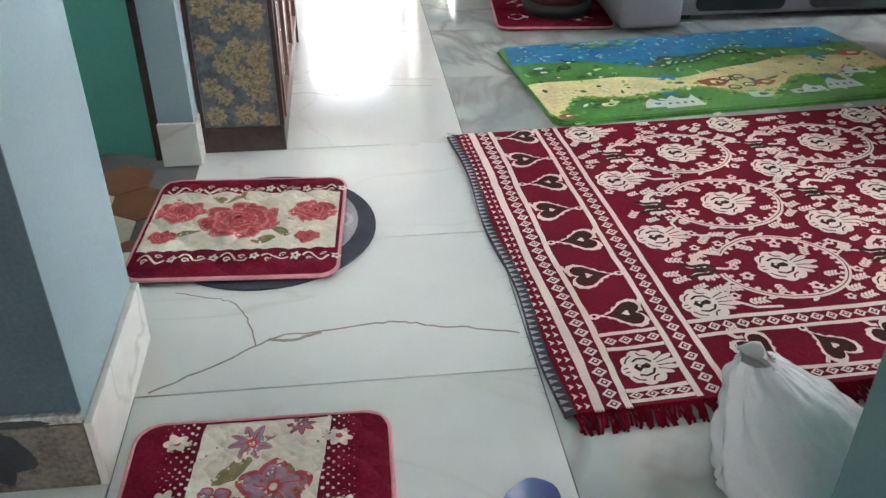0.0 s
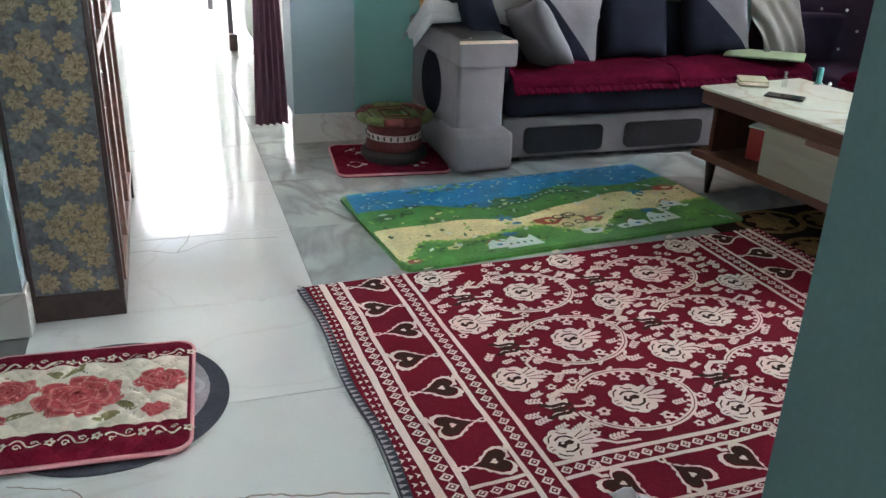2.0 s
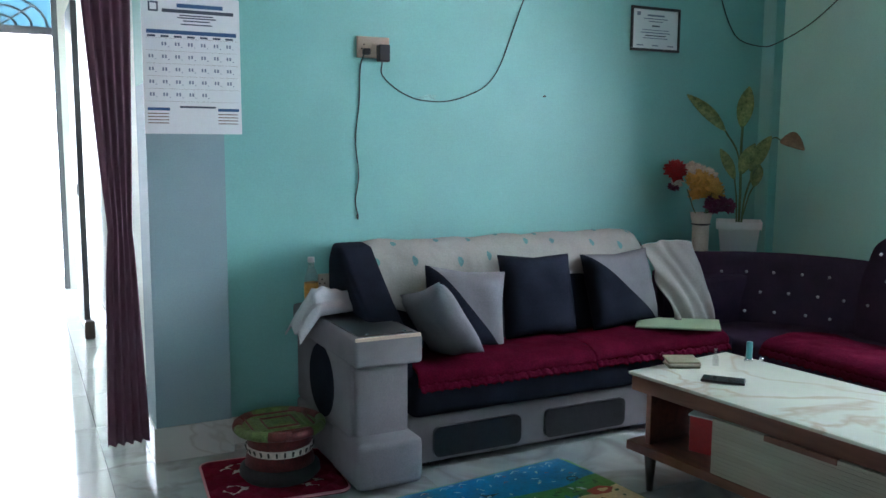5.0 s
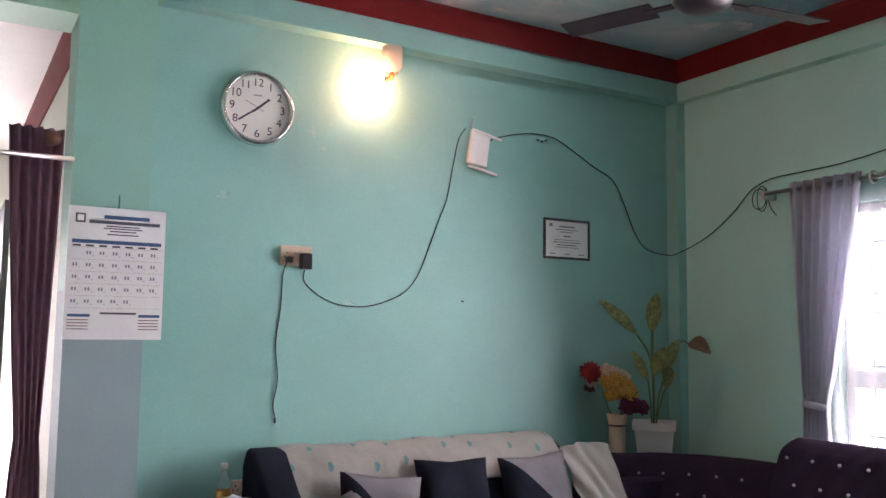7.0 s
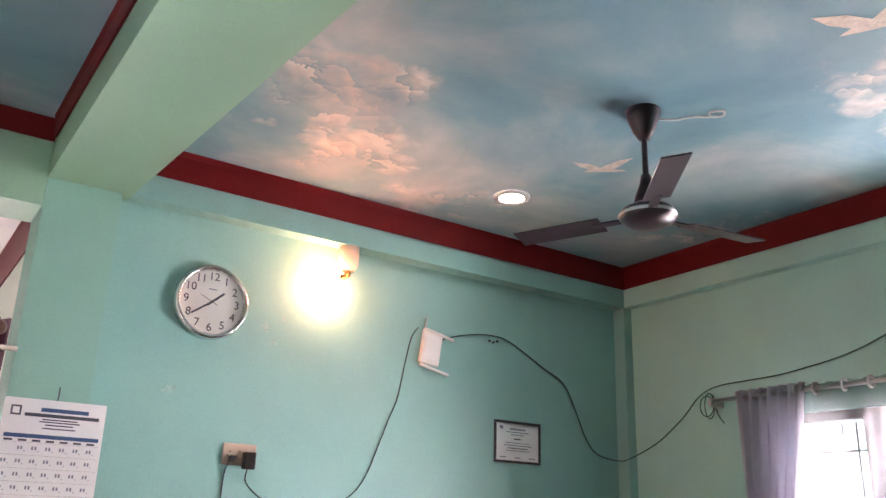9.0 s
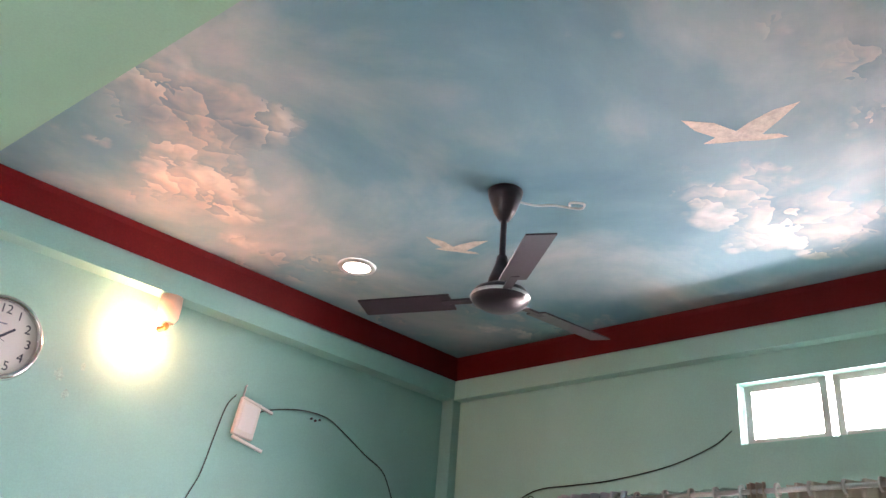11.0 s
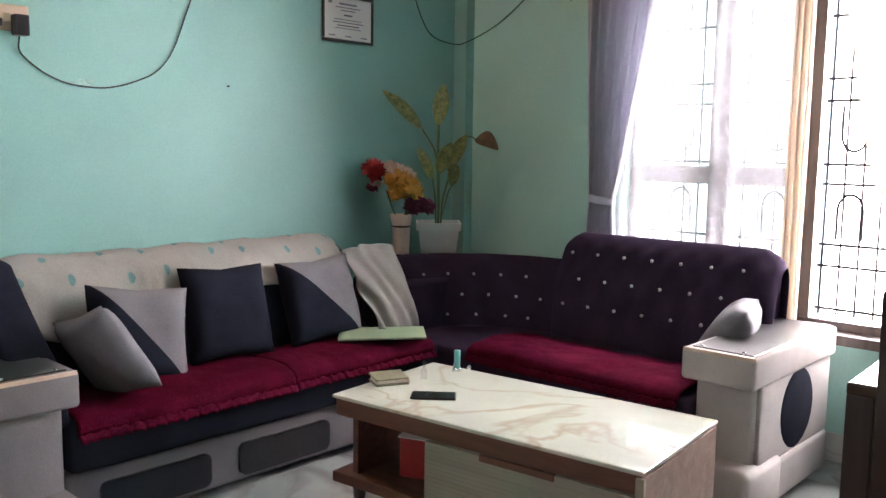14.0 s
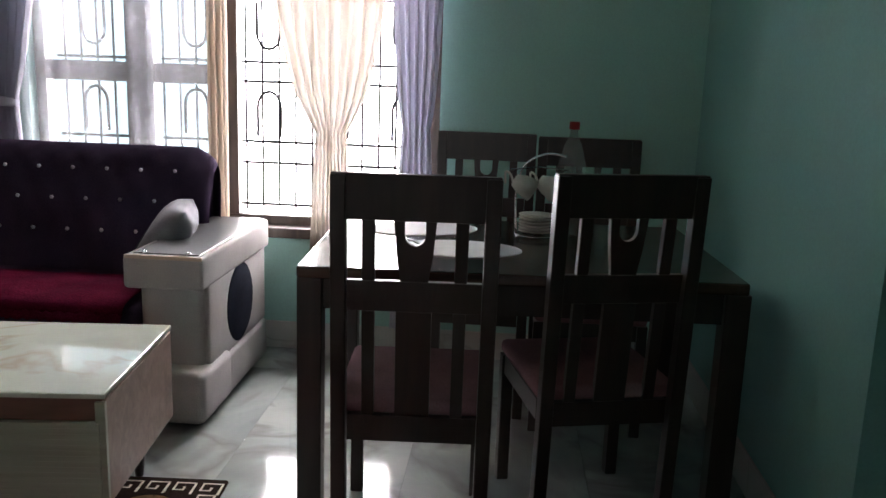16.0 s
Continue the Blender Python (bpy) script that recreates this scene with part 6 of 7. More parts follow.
part("rim", moved(lathe([(.150, .0), (.186, .0), (.188, .025), (.180, .045), (.168, .048), (.160, .035), (.158, .022)], 56, False), CK), CHROME, clock, "polished chrome rim", True)
part("dial", moved(lathe([(.0, .021), (.160, .021)], 48, False), CK), CLOCKW, clock, "white dial")
for k in range(1, 13):
    a = radians(90 - 30 * k)
    text(str(k), .057, clock, Matrix.Translation((.128 * math.cos(a), -.023, .128 * math.sin(a))) @ UP, INK)


def pointer(L, w, deg, z):
    return moved(box(-w / 2, w / 2, -.03, L, z, z + .0015), CK @ pose(0, 0, 0, 0, 0, -deg))


part("hour_pointer", pointer(.078, .011, 49, .025), INK, clock)
part("minute_pointer", pointer(.118, .009, 234, .027), INK, clock)
part("second_pointer", pointer(.07, .002, 296, .029), INK, clock)
part("hub", moved(lathe([(.007, .021), (.007, .032), (.003, .034)], 14), CK), INK, clock)
part("brand_bar", moved(box(-.022, .022, .062, .067, .0215, .0219), CK), PALEINK, clock)

cert = thing("framed_certificate", pose(3.648, NW, 2.05), "framed certificate in a thin black frame", "picture")
for b in (box(-.175, .175, -.016, -.002, .108, .122, .002), box(-.175, .175, -.016, -.002, -.122, -.108, .002), box(-.175, -.163, -.016, -.002, -.107, .107, .002), box(.163, .175, -.016, -.002, -.107, .107, .002)):
    part("frame", b, BPLAST, cert)
part("sheet", box(-.162, .162, -.008, -.003, -.107, .107), PAPERW, cert, "white printed paper")
for z, w, m_, h in ((.075, .12, PALEINK, .010), (.057, .17, PALEINK, .005), (.042, .10, PALEINK, .005), (.018, .055, INK, .007), (-.005, .19, PALEINK, .004), (-.02, .21, PALEINK, .005), (-.036, .15, INK, .005), (-.05, .18, PALEINK, .004)):
    part("text_bar", box(-w / 2, w / 2, -.0095, -.0085, z - h / 2, z + h / 2), m_, cert)
for x in (-.11, 0, .11):
    part("text_bar", box(x - .022, x + .022, -.0095, -.0085, -.093, -.087), PALEINK, cert)
part("emblem", box(-.135, -.11, -.0095, -.0085, .072, .092), PALEINK, cert)

cal = thing("calendar", pose(1.063, 4.682, 1.725, 0, 0, 0), "white month calendar with a printed date grid on the pillar", "calendar")


def cal_sheet(k):
    return sheet(10, 12, lambda u, v: Vector(((u - .5) * (.398 + .006 * k), -.003 * k + .004 * math.sin(4 * u + k) * (1 - v), -.283 - .004 * k + .57 * v)), .0012)


for k in (0, 1):
    part("page", cal_sheet(k), PAPERW, cal)
part("hook", tube([(0, .008, .286), (0, -.004, .30), (0, -.002, .345)], .003, 5), INK, cal)
YF = -.0105


def cbar(x0, x1, z0, z1, m_):
    part("print_bar", box(x0, x1, YF, YF + .0012, z0, z1), m_, cal)


cbar(-.175, -.135, .215, .255, INK)
part("logo_inner", box(-.168, -.142, YF - .0012, YF - .0002, .222, .248), PAPERW, cal)
cbar(-.06, .13, .236, .252, BLUEINK)
cbar(-.12, .175, .214, .228, INK)
for z, w in ((.202, .14), (.192, .16), (.18, .11), (.166, .13)):
    cbar(.02 - w / 2, .02 + w / 2, z, z + .005, INK)
cbar(-.185, .185, .126, .142, BLUEINK)
for k in range(7):
    cbar(-.182 + .0535 * k, -.150 + .0535 * k, .112, .120, INK)
for r in range(5):
    for c in range(7):
        if (r == 0 and c < 1) or (r == 4 and c > 4):
            continue
        x, z = -.168 + .0535 * c, .085 - .052 * r
        cbar(x - .011, x - .004, z - .007, z + .007, PALEINK)
        cbar(x + .001, x + .008, z - .007, z + .007, PALEINK)
        cbar(x + .014, x + .019, z - .013, z - .010, PALEINK)
for k in range(6):
    cbar(-.19, .19, .108 - .052 * k, .1087 - .052 * k, GREYWOOD)
cbar(-.06, .09, -.178, -.170, INK)
for x in (-.19, .10):
    cbar(x, x + .09, -.19, -.178, BLUEINK)
    for q in range(4):
        cbar(x, x + .085, -.205 - .013 * q, -.201 - .013 * q, GREYWOOD)


def socket(m, w, h, label, plug):
    s = thing("wall_socket", m, label, "socket")
    part("plate", box(-w / 2, w / 2, -.016, -.001, -h / 2, h / 2, .004), CPLAST, s, "cream plastic plate")
    for x in (-w * .3, w * .28):
        for dx, dz in ((-.012, -.008), (.012, -.008), (0, .012)):
            part("pin_hole", moved(lathe([(.004, 0), (.004, .002)], 8), pose(x + dx, -.0155, dz, 90, 0, 0)), BPLAST, s)
    part("switch", box(-.012, .012, -.021, -.0155, -.018, .018, .002), CPLAST, s)
    if plug:
        part("adapter", box(.012, .068, -.062, -.0165, -.068, .012, .006), BPLAST, s, "black plug-in adapter")
        part("plug", box(-.06, -.025, -.045, -.0165, -.038, -.008, .005), BPLAST, s, "black plug")
    return s


socket(pose(1.927, NW, 1.857), .166, .10, "cream wall socket with black plugs", True)
socket(pose(1.683, NW, .742), .09, .075, "small cream wall socket above the sofa arm", False)


def cable(name, pts, r, label, n=8):
    return tagged(obj(name, tube(smooth_line(pts, n), r, 6), CABLE, True), label, "cable", "cables")


Y = NW - .006
cable("cable", [(1.965, NW - .03, 1.79), (1.975, Y, 1.73), (2.05, Y, 1.665), (2.14, Y, 1.625), (2.23, Y, 1.612), (2.33, Y, 1.615), (2.44, Y, 1.645), (2.55, Y, 1.70), (2.63, Y, 1.80), (2.70, Y, 1.97), (2.755, Y, 2.11), (2.80, Y, 2.22), (2.84, Y, 2.42), (2.875, Y, 2.57), (2.92, Y, 2.64)], .0035, "dark cable looping up the wall to the router")
cable("cable", [(1.875, NW - .03, 1.83), (1.862, Y, 1.76), (1.855, Y, 1.60), (1.835, Y, 1.42), (1.85, Y, 1.25), (1.832, Y, 1.13), (1.843, Y, 1.06)], .0035, "dark cable end hanging from the socket")
tagged(obj("cable_plug", moved(lathe([(.004, 0), (.006, .006), (.006, .022), (.004, .028)], 8), pose(1.843, Y, 1.035)), BPLAST, True), "small black jack at the cable end", "plug")
cable("cable", [(3.02, Y, 2.52), (3.09, Y, 2.59), (3.20, Y, 2.63), (3.33, Y, 2.66), (3.44, Y, 2.67), (3.56, Y, 2.66), (3.70, Y, 2.60), (3.86, Y, 2.52), (4.01, Y, 2.455), (4.10, Y, 2.33), (4.20, Y, 2.13), (4.30, Y, 2.03), (4.44, 4.74, 1.995), (4.475, 4.66, 2.01), (4.545, 4.50, 2.10), (4.55, 4.30, 2.23), (4.55, 4.16, 2.35), (4.55, 4.02, 2.40), (4.55, 3.80, 2.41), (4.55, 3.55, 2.42), (4.55, 3.20, 2.47), (4.55, 2.95, 2.55), (4.55, 2.84, 2.62)], .0035, "dark cable running round the corner to the vent")
for k, (a, b_) in enumerate(((.05, .06), (.035, .075))):
    cable("cable_coil", [(4.545, 4.10 + a * math.cos(t) - .02 * k, 2.29 + b_ * math.sin(t)) for t in [2 * math.pi * i / 10 for i in range(11)]], .003, "coil of spare cable on the rod end", 4)
cable("cable_coil", [(4.545, 4.05, 2.35), (4.54, 4.02, 2.24), (4.54, 3.98, 2.18)], .003, "loose cable end at the rod")

ro = thing("router", pose(3.0, NW, 2.53, 0, 8, 0), "white wireless router hung on the wall with two aerials", "router")
part("case", box(-.065, .065, -.032, -.003, -.10, .10, .008), WPLAST, ro, "", True)
part("vent_panel", box(-.045, .045, -.034, -.0325, -.07, .07), PAPERW, ro)
for z in (.095, -.115):
    part("aerial", moved(box(0, .20, -.008, .008, -.008, .008, .004), pose(-.06, -.028, z, 0, 4, 0)), WPLAST, ro)
part("hook", tube([(-.05, -.006, .10), (-.06, -.02, .16), (-.05, -.01, .17)], .005, 6), STEEL, ro)
for x, z in ((3.43, 2.635), (3.46, 2.63), (3.49, 2.64)):
    tagged(obj("cable_clip", moved(box(-.006, .006, -.012, -.001, -.006, .006, .002), pose(x, NW, z)), BPLAST), "small black cable clip on the wall", "clip", "cable clips")
for x, z in ((2.91, 1.656),):
    tagged(obj("nail", moved(lathe([(.005, 0), (.005, .012)], 8), pose(x, NW, z, 90, 0, 0)), BPLAST), "nail head in the wall", "nail")

SCUFF = mat("scuffed_plaster", (.25, .47, .43), .7, 0, .25, 40, 160)
for cx, cz, rx, rz in ((2.00, 2.50, .022, .030), (2.05, 2.42, .016, .022), (1.55, 2.13, .030, .022), (2.22, 1.63, .050, .016), (2.10, 2.56, .012, .016)):
    bm = bmesh.new()
    vs = []
    for k in range(30):
        a = 2 * math.pi * k / 30
        q = 1 + .7 * noise.noise((2 * math.cos(a) + cx * 30, 2 * math.sin(a), cz * 10))
        vs.append(bm.verts.new((cx + rx * q * math.cos(a), NW - .0015, cz + rz * q * math.sin(a))))
    bm.faces.new(vs)
    solid("trim_scuff", bm, SCUFF, "pale scuff mark on the painted wall", "scuff")

lamp = thing("wall_lamp", pose(2.41, NW, 2.90), "small lit wall lamp with a frosted cup and brass arm", "wall lamp")
part("cup", moved(lathe([(.035, -.06), (.052, -.03), (.056, .03), (.054, .075), (.05, .075), (.05, .03), (.03, -.05)], 24, False), pose(0, -.075, .02)), SHADE, lamp, "frosted cup shade", True)
part("arm", tube(smooth_line([(0, -.002, -.05), (-.01, -.04, -.08), (0, -.075, -.055)]), .007, 8), BRASS, lamp, "", True)
part("finial", moved(lathe([(.004, -.03), (.014, -.02), (.016, 0), (.008, .01)], 14), pose(0, -.075, -.05)), BRASS, lamp, "", True)
# arm and bare bulb outside the cup are added to brighten the wall spot
part("added_arm", tube(smooth_line([(0, -.075, -.06), (-.04, -.08, -.085), (-.075, -.085, -.10)]), .008, 8), BRASS, lamp, "", True)
part("bulb", moved(lathe([(.0, -.048), (.02, -.045), (.04, -.025), (.046, 0), (.04, .025), (.022, .045), (.014, .065)], 20, False), pose(-.10, -.085, -.125, 0, 30, 0)), BULB, lamp, "glowing bulb added for the bright spot on the wall", True)

# ---- ceiling things ----
fan = thing("ceiling_fan", pose(2.895, 3.01, 0), "dark brown three-blade ceiling fan", "ceiling fan")
part("canopy", lathe([(.075, CEIL - .001), (.07, CEIL - .03), (.045, CEIL - .10), (.02, CEIL - .14)], 24), FANBR, fan, "", True)
part("rod", lathe([(.013, CEIL - .45), (.013, CEIL - .13)], 12), FANBR, fan, "", True)
part("lower_canopy", lathe([(.02, CEIL - .30), (.028, CEIL - .34), (.05, CEIL - .40), (.055, CEIL - .43)], 24), FANBR, fan, "", True)
part("motor", lathe([(.02, CEIL - .53), (.07, CEIL - .526), (.108, CEIL - .505), (.118, CEIL - .482), (.105, CEIL - .455), (.055, CEIL - .43)], 36), FANBR, fan, "", True)
part("motor_ring", lathe([(.1175, CEIL - .489), (.121, CEIL - .482), (.1175, CEIL - .475)], 36, False), STEEL, fan, "", True)
for a in (-8, 112, 232):
    m_ = pose(0, 0, CEIL - .485, 0, 0, a)
    bl = part("blade", moved(box(.20, .60, -.055, .055, -.003, .003, .0), m_ @ pose(0, 0, 0, 11, 0, 0)), FANBR, fan, "dark brown blade")
    part("blade_bracket", moved(box(.12, .24, -.018, .018, -.005, .004, .002), m_ @ pose(0, 0, 0, 6, 0, 0)), FANBR, bl)
tagged(obj("cable", tube(smooth_line([(2.94, 2.99, CEIL - .03), (3.01, 2.94, CEIL - .035), (3.08, 2.90, CEIL - .015), (3.15, 2.85, CEIL - .012), (3.18, 2.82, CEIL - .01), (3.15, 2.79, CEIL - .01), (3.11, 2.83, CEIL - .012), (3.15, 2.86, CEIL - .008)]), .005, 6), WPLAST, True), "pale wire coiled by the fan's canopy", "cable", "cables")
dl = thing("downlight", pose(3.07, 4.125, 0), "round white recessed ceiling light, lit", "ceiling light")
part("rim", lathe([(.068, CEIL - .012), (.095, CEIL - .014), (.100, CEIL - .004), (.100, CEIL - .001)], 36, False), WPLAST, dl, "", True)
part("diffuser", lathe([(.0, CEIL - .010), (.07, CEIL - .010)], 32, False), LED, dl)


def bird(x, y, s, turn, label):
    """A flat painted bird on the mural."""
    b = bmesh.new()
    pts = [(-.46, .03), (-.36, .08), (-.20, .07), (-.30, .30), (-.42, .62), (-.20, .48), (-.02, .26), (.06, .12), (.30, .26), (.62, .30), (.46, .12), (.24, .0), (.34, -.12), (.16, -.10), (-.04, -.06), (-.24, -.04)]
    c, d = math.cos(turn), math.sin(turn)
    vs = [b.verts.new((x + s * (p * c - q * d), y + s * (p * d + q * c), CEIL - .003)) for p, q in pts]
    f = b.faces.new(vs)
    f.normal_update()
    if f.normal.z > 0:
        f.normal_flip()
    tagged(obj("painted_bird", b, FWHITE), label, "mural bird", "mural birds", "structure")


bird(3.20, 3.565, .27, 2.6, "pale bird painted on the ceiling")
bird(3.06, 2.06, .36, 2.2, "large pale bird painted on the ceiling")

# ---- plant and flowers ----
corner_z = .692
pot = thing("potted_plant", pose(4.17, 4.60, corner_z), "leafy houseplant with drooping dry leaves in a ribbed white pot", "plant")
part("pot", lathe([(.118, 0), (.124, .01), (.158, .225), (.176, .227), (.180, .268), (.166, .269), (.158, .245), (.13, .235)], 4, True), WPLAST, pot, "ribbed white plastic pot")
for k in range(9):
    x = -.078 + .0195 * k
    for turn in (-45, 45):
        part("pot_rib", moved(box(x - .0035, x + .0035, -.005, .0, .012, .220), pose(0, 0, 0, 0, 0, turn) @ pose(0, -.0862, 0, 6.2, 0, 0)), WPLAST, pot)
part("soil", lathe([(.0, .245), (.09, .245)], 12, False), SOIL, pot)


def big_leaf(base, tip, w, droop, material, roll=0.):
    """A broad leaf from base to tip with a folded midrib."""
    base, tip = Vector(base), Vector(tip)
    d = tip - base
    side = d.cross(Vector((-.7, -.7, .1))).normalized()
    out = side.cross(d).normalized()

    def f(u, v):
        s = math.sin(math.pi * min(1, v * .97 + .015)) ** .75 * (1 - .25 * v)
        q = (u - .5) * 2
        return base + d * v + side * (w * s * q) + out * (.35 * w * s * abs(q) + roll * q * w) + Vector((0, 0, droop * math.sin(math.pi * v)))
    return sheet(6, 14, f, .0015)


def spread(a, z, b=0.):
    """A point of the plant: a along its spread, b across it."""
    return (.68 * a - .72 * b, -.73 * a - .68 * b, z)


for pts, r_ in ((((0, .23), (.0, .45), (-.006, .66), (-.004, .82)), .008), (((.012, .23), (.03, .42), (.10, .64), (.15, .745)), .006), (((-.012, .23), (-.02, .40), (-.034, .51)), .005),
                (((0, .55), (-.03, .68), (-.10, .795)), .0055), (((.02, .30), (.05, .42), (.076, .475)), .0045), (((.15, .745), (.18, .755), (.21, .738)), .004)):
    part("stem", tube(smooth_line([spread(a, z) for a, z in pts]), r_, 6), STEMG, pot, "", True)
for a0, z0_, a1, z1_, w, b1 in ((-.008, .81, .024, 1.045, .052, .04), (-.10, .795, -.315, 1.0, .040, .13), (-.034, .51, -.122, .69, .034, .04),
                                (-.004, .54, .07, .72, .046, .06), (.05, .56, .155, .765, .046, .02), (.074, .47, .10, .60, .040, -.01)):
    part("leaf", big_leaf(spread(a0, z0_), spread(a1, z1_, b1), w, .012, LEAFG), LEAFG, pot, "", True)
part("leaf", big_leaf(spread(.205, .738), spread(.335, .685, .03), .050, .03, LEAFDRY), LEAFDRY, pot, "brown withered leaf", True)

va = thing("flower_vase", pose(3.875, 4.60, corner_z), "cream vase of red, yellow and pink artificial flowers", "vase")
part("vase", lathe([(.05, 0), (.058, .02), (.046, .12), (.048, .25), (.062, .325), (.055, .325), (.044, .25)], 20, False), VASE, va, "cream vase", True)
part("vase_ring", lathe([(.0500, .255), (.055, .26), (.0525, .265)], 20, False), BPLAST, va)
FL = random.Random(6)


def bloom(parent, c, r, material, petals=14):
    """A ruffled flower head of small cupped petals."""
    b = bmesh.new()
    for k in range(petals):
        th, ph = FL.uniform(0, 2 * math.pi), FL.uniform(-.4, 1.3)
        n_ = Vector((math.cos(th) * math.cos(ph), math.sin(th) * math.cos(ph), math.sin(ph)))
        q = n_.to_track_quat('Z', 'Y').to_matrix().to_4x4()
        pet = sheet(3, 3, lambda u, v: Vector(((u - .5) * r * 1.1, (v - .5) * r * 1.1, .35 * r * ((u - .5) ** 2 + (v - .5) ** 2) * 4)), .001)
        add(b, moved(pet, Matrix.Translation(Vector(c) + n_ * r * .55) @ q @ pose(0, 0, 0, FL.uniform(-25, 25), FL.uniform(-25, 25), FL.uniform(0, 90))))
    part("bloom", b, material, parent, "", True)


bloom(va, spread(-.155, .555, .03), .052, FRED, 22)
for k in range(10):
    bloom(va, spread(FL.uniform(-.085, .085), FL.uniform(.40, .525), FL.uniform(-.02, .09)), .042, FYELLOW)
for k in range(7):
    bloom(va, spread(FL.uniform(-.06, .10), FL.uniform(.52, .585), FL.uniform(-.05, .04)), .036, FWHITE)
for k in range(6):
    bloom(va, spread(FL.uniform(.06, .17), FL.uniform(.345, .405), FL.uniform(0, .08)), .036, FMAG)
for k in range(4):
    bloom(va, spread(FL.uniform(-.18, -.11), FL.uniform(.46, .50), .02), .022, FWHITE if k % 2 else FMAG, 8)
for k in range(8):
    a = FL.uniform(0, 6.28)
    part("flower_stem", tube([(0, 0, .25), (.06 * math.cos(a), .04 * math.sin(a), .36), (.13 * math.cos(a), .06 * math.sin(a) - .03, .46)], .003, 5), STEMG, va)

# ---- on the sofa arm and seat ----
bt = thing("bottle", pose(1.575, 4.69, .6525), "small glass bottle with an orange label", "bottle", "bottles")
part("bottle_body", lathe([(.028, 0), (.033, .006), (.033, .12), (.026, .15), (.014, .18), (.014, .20)], 20), CLEAR, bt, "", True)
part("label", lathe([(.0336, .03), (.0336, .105)], 20, False), JUICE, bt, "", True)
part("cap", lathe([(.016, .20), (.016, .222), (.014, .224)], 16), WPLAST, bt, "white cap", True)


def rag_f(u, v):
    x = 1.40 + .36 * u
    y = 4.36 + .22 * v + .10 * (u - .5)
    w = .02 * math.sin(13 * v + 5 * u) + .03 * noise.noise((u * 4, v * 5, 4)) + .012 * noise.noise((u * 11, v * 12, 1))
    hump = math.sin(math.pi * v) ** .5 * math.sin(math.pi * (.12 + .85 * u)) ** .6
    z = .668 + .085 * hump + w * hump
    if x < 1.50:
        z -= (1.50 - x) * 1.1
    return Vector((x, y, z))


tagged(obj("cloth", sheet(40, 36, rag_f, .004), WHITEC, True), "crumpled white cloth draped over the sofa arm", "cloth")
fo = thing("folder", pose(3.345, 4.17, .496, 0, -1, -42), "pale green card folder on the sofa seat", "folder")
part("cover", box(-.20, .20, -.125, .125, .006, .0085, .001), GFOLDER, fo)
part("papers", box(-.195, .19, -.105, .105, .002, .0058), PAPERW, fo)
part("back_cover", box(-.21, .20, -.12, .11, -.002, .0018, .0005), GFOLDER, fo)

# ---- on and in the coffee table ----
TZ = .4925


def on_table(x, y):
    return (x, y, TZ)


ph = thing("mobile_phone", pose(*on_table(2.785, 3.30), 0, 0, 40), "black mobile phone lying on the table", "phone")
part("case", box(-.040, .040, -.082, .082, 0, .009, .004), BPLAST, ph, "", True)
part("screen", box(-.036, .036, -.077, .077, .0091, .0096), mat("phone_glass", (.01, .01, .012), .05), ph)
wl = thing("wallet", pose(*on_table(2.80, 3.55), 0, 0, -25), "folded olive wallet with paper inside", "wallet")
part("cover", box(-.065, .065, -.05, .05, 0, .008, .003), OLIVEW, wl)
part("cover", moved(box(-.065, .065, -.05, .05, 0, .008, .003), pose(0, .004, .022, 4, 0, 0)), OLIVEW, wl)
part("papers", box(-.06, .068, -.046, .04, .0085, .0215, .002), CREAMP, wl)
gl = thing("glass_vial", pose(*on_table(2.93, 3.49)), "small clear glass vial", "vial")
part("vial", lathe([(.012, 0), (.013, .004), (.013, .035), (.006, .045), (.006, .062), (.0085, .064), (.0085, .07)], 16), CLEAR, gl, "", True)
lp_ = thing("lip_balm", pose(*on_table(3.12, 3.49)), "mint green tube standing in a chrome foot", "lip balm")
part("tube", lathe([(.013, .012), (.013, .078), (.011, .082)], 18), MINT, lp_, "", True)
part("foot", lathe([(.018, 0), (.018, .010), (.014, .0115)], 18), CHROME, lp_, "", True)
for x, y in ((-.035, -.02), (.04, -.03), (.02, .03)):
    part("bead", moved(lathe([(.0, -.009), (.008, -.006), (.0105, 0), (.008, .006), (.0, .009)], 12, False), pose(x, y, .0095)), CHROME, lp_, "", True)
bx = thing("red_box", pose(2.80, 3.335, .2045, 0, 0, 22), "red card box with a white lid on the table's shelf", "box")
part("box_body", box(-.09, .14, -.075, .075, 0, .15, .003), REDCARD, bx)
part("lid", moved(box(-.095, .15, -.08, .08, 0, .006, .001), pose(0, 0, .152, 0, -5, 0)), PAPERW, bx, "white paper lid")

# ---- on the dining table ----
DZ = .7605
for x, y, a in ((3.40, 1.55, 0), (3.72, 1.70, 20)):
    pmx = thing("place_mat", pose(x, y, DZ, 0, 0, a), "oval white place mat on the dining table", "place mat", "place mats")
    part("mat", slab([(.13 * math.cos(t), .20 * math.sin(t)) for t in [2 * math.pi * k / 36 for k in range(36)]], 0, .003, .001), PAPERW, pmx)
sp = thing("spoon", pose(3.36, 1.66, DZ + .0035, 0, 0, 35), "steel spoon on the place mat", "spoon")
part("bowl", moved(lathe([(.0, .003), (.014, .004), (.019, .009)], 14, False), Matrix.Diagonal((1.5, 1, 1, 1))), STEEL, sp, "", True)
part("stem", tube([(.026, 0, .007), (.08, 0, .012), (.15, 0, .006)], .003, 6), STEEL, sp, "", True)
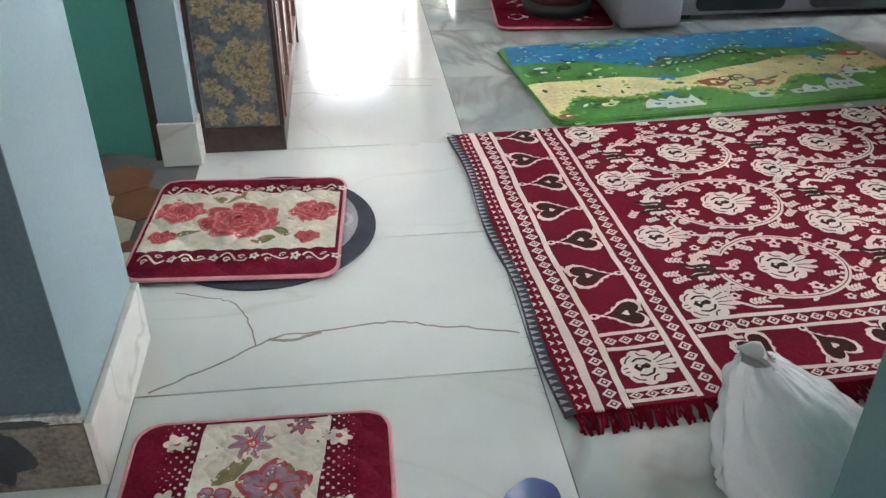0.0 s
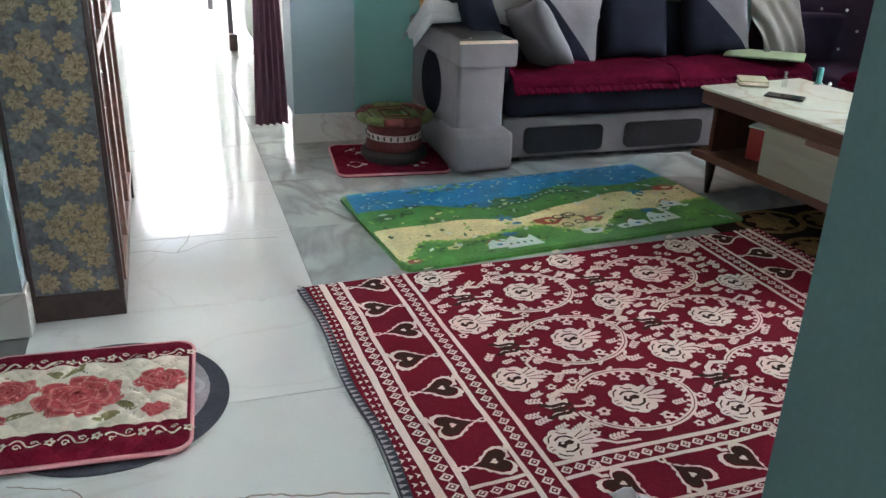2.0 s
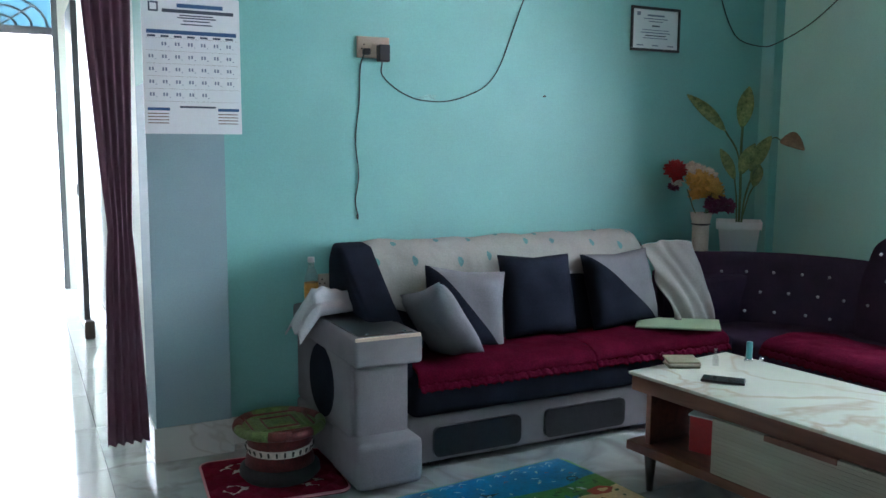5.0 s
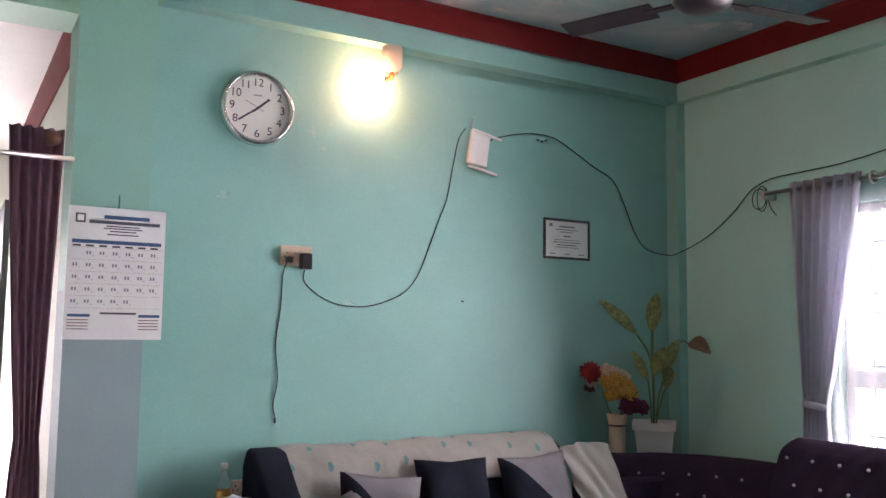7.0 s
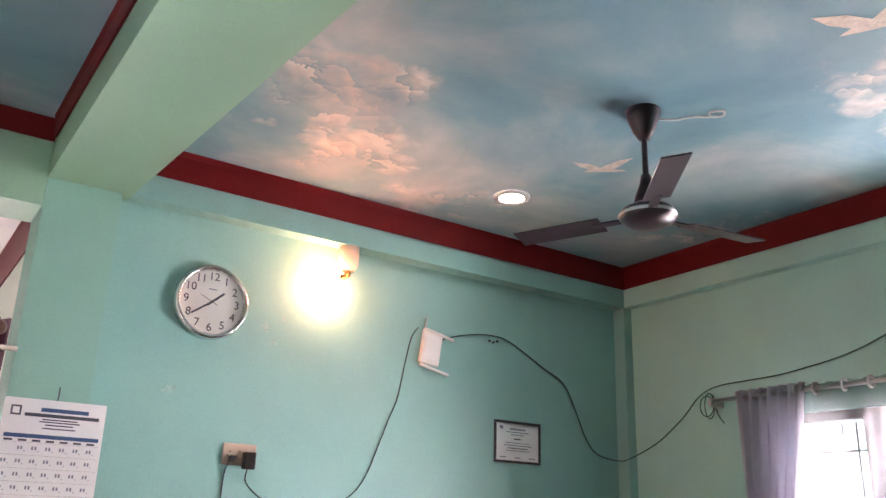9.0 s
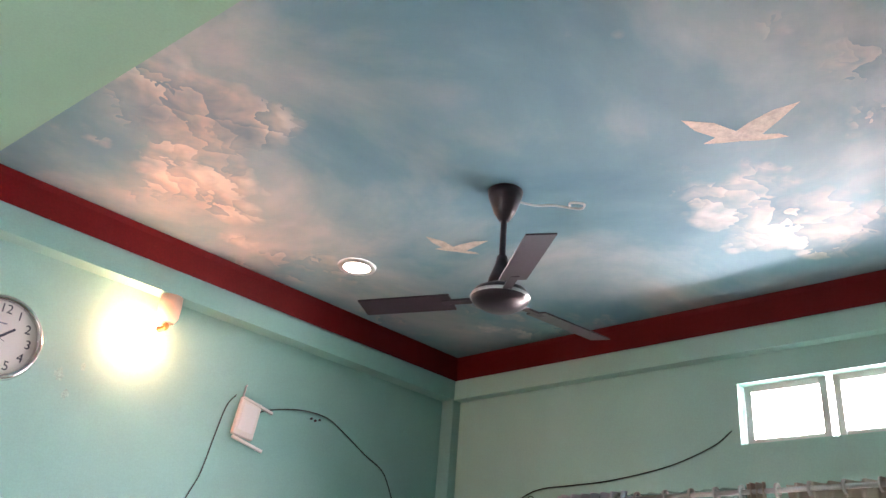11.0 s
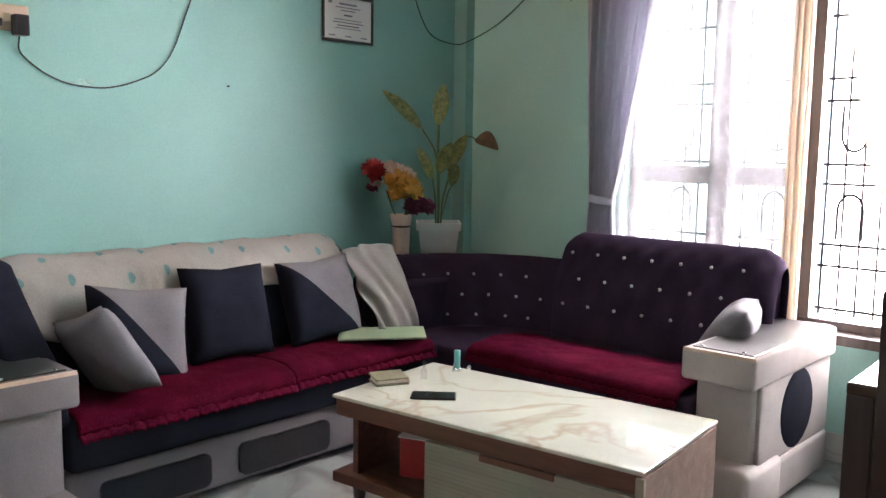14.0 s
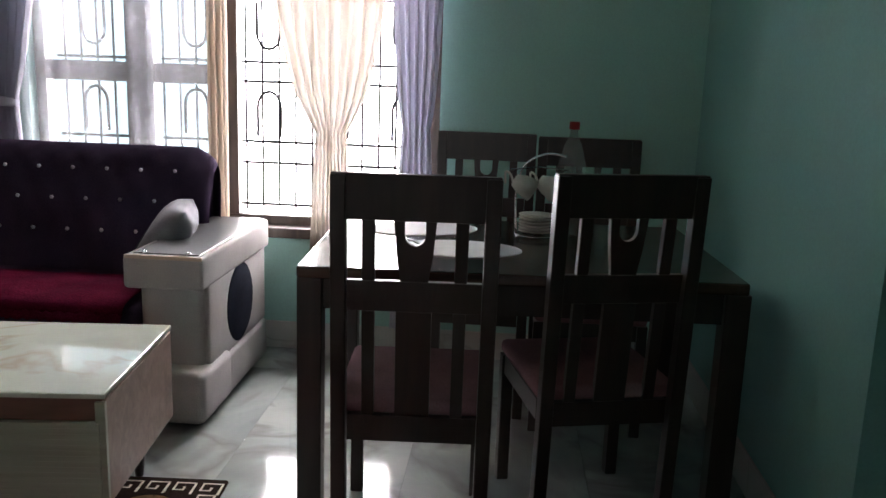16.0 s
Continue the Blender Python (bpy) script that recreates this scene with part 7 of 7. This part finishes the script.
ra = thing("cup_rack", pose(3.66, 1.30, DZ), "wire cup rack with hanging white cups and stacked saucers", "cup rack")
part("base_ring", tube([(.075 * math.cos(2 * math.pi * k / 20), .075 * math.sin(2 * math.pi * k / 20), .012) for k in range(21)], .003, 6), CHROME, ra, "", True)
for k in range(3):
    a = 2 * math.pi * k / 3
    part("ball_foot", moved(lathe([(.0, -.008), (.007, -.004), (.008, 0), (.006, .005), (.0, .008)], 10, False), pose(.075 * math.cos(a), .075 * math.sin(a), .008)), CHROME, ra, "", True)
part("stand", tube(smooth_line([(0, .07, .012), (0, .075, .16), (0, .05, .25), (0, -.02, .29), (0, -.09, .285)]), .004, 8), CHROME, ra, "", True)
part("cross_arm", tube([(-.02, .10, .235), (0, 0, .245), (.02, -.10, .235)], .003, 6), CHROME, ra)
for k in range(6):
    part("saucer", lathe([(.03, .018 + .011 * k), (.062, .024 + .011 * k), (.064, .027 + .011 * k), (.03, .022 + .011 * k)], 24), CERAMIC, ra, "", True)
for y, s in ((.085, 1), (.0, 1), (-.085, -1)):
    cup = part("cup", moved(lathe([(.0, 0), (.022, .002), (.034, .03), (.041, .075), (.038, .075), (.031, .03), (.0, .006)], 20, False), pose(-.01, y, .20, 0, 0, 0) @ pose(0, 0, 0, 60 * s, 165, 0)), CERAMIC, ra, "white cup hung by its handle", True)
    part("handle", tube(smooth_line([(-.01, y, .175), (-.012, y + .012 * s, .215), (-.01, y + .03 * s, .225), (-.012, y + .03 * s, .185)]), .004, 6), CERAMIC, cup, "", True)
bo = thing("bottle", pose(3.72, 1.186, DZ), "clear plastic drink bottle with a red cap and label", "bottle", "bottles")
part("bottle_body", lathe([(.035, 0), (.050, .010), (.052, .06), (.049, .11), (.052, .16), (.053, .21), (.046, .262), (.032, .312), (.019, .345), (.014, .358), (.014, .378)], 28), CLEAR, bo, "", True)
part("label", lathe([(.0527, .165), (.0535, .208)], 28, False), COLA, bo, "red paper label", True)
part("cap", lathe([(.018, .374), (.018, .398), (.016, .400)], 16), REDCARD, bo, "red screw cap", True)
tagged(obj("speckled_board", box(1.9, 2.58, SW - .196, SW - .16, 0, .80, .004), SPECK), "speckled brown board leaning by the wall", "board")

# ---- floor tiles ----


def tiles(parent, name, cells, material, top, thick=.006, gap=.0019):
    """Tiles of given size at given places, sharing mesh data between equal sizes."""
    made = {}
    for x0, x1, y0, y1 in cells:
        w, h = round(x1 - x0, 3), round(y1 - y0, 3)
        if (w, h) not in made:
            b = box(gap, w - gap, gap, h - gap, -thick, 0, .0008, 1)
            me = bpy.data.meshes.new(name)
            b.to_mesh(me)
            b.free()
            me.materials.append(material)
            made[(w, h)] = me
        ob = new(name, made[(w, h)])
        ob.parent = parent
        ob.location = (x0, y0, top)


YS = [-2.4 + .0] + [round(1.70 + .602 * k, 3) for k in range(-6, 15)]
YS = [y for y in YS if y < 10.6]
white = [(-.62 if 1.6 < a < 1.8 else -.23, EDGE, a, b) for a, b in zip(YS, YS[1:])]
white += [(-1.43, -.23, a, b) for a, b in zip(YS, YS[1:]) if b < 1.75]
white += [(-2.63, -1.43, a, b) for a, b in zip(YS, YS[1:]) if b < 1.75]
tiles(floor, "white_tile", white, WTILE, 0)
grey = []
for i, x in enumerate((EDGE, EDGE + 1.2, EDGE + 2.4, EDGE + 3.6)):
    x1 = min(x + 1.2, EW + .1)
    for a, b in zip(YS, YS[1:]):
        if b > -.5 and a < 5.0:
            grey.append((x, x1, a, b))
white2 = [(EDGE, .93, a, b) for a, b in zip(YS, YS[1:]) if a >= 5.0]
tiles(floor, "white_tile", white2, WTILE, 0)
tiles(floor, "grey_tile", grey, GTILE, 0, .006, .0002)
h6 = []
for i in range(12):
    for j in range(9):
        h6.append((i, j))
for i, j in h6:
    w = .16
    cx, cy = -2.5 + i * w * 1.16 + (.5 * w * 1.16 if j % 2 else 0), 1.78 + j * w * 1.0
    if cx > -.20 or cy > 2.86 or (cx > -.76 and cy < 2.20):
        continue
    b = moved(lathe([(w * .655, -.006), (w * .655, -.0015)], 6), pose(cx, cy, 0, 0, 0, 30))
    part("hex_tile", b, HEX1 if (i + j) % 3 else HEX2, floor)
VR = random.Random(3)
for line, w in ((((-.20, 1.71), (-.05, 1.80), (.06, 1.875), (.13, 1.885), (.27, 1.90), (.36, 1.905), (.44, 1.88), (.54, 1.86), (.64, 1.83)), .006),
                (((.02, 1.85), (-.01, 1.96), (-.05, 2.03), (-.12, 2.06), (-.2, 2.09)), .004),
                (((.05, 1.872), (.10, 1.862), (.17, 1.885)), .010),
                (((-.1, 3.35), (.1, 3.40), (.22, 3.36), (.36, 3.44), (.60, 3.42)), .005), (((.22, 3.36), (.27, 3.52), (.31, 3.80)), .004),
                (((.1, 3.62), (.2, 3.70), (.28, 3.9), (.5, 4.05)), .004)):
    b = bmesh.new()
    pts = []
    for p in smooth_line([(x, y, 0) for x, y in line], 6):
        pts.append((p.x + VR.uniform(-.003, .003), p.y + VR.uniform(-.003, .003)))
    ribbon(b, pts, w, .0007)
    part("vein", b, VEIN, floor, "brown vein in the marble tile")
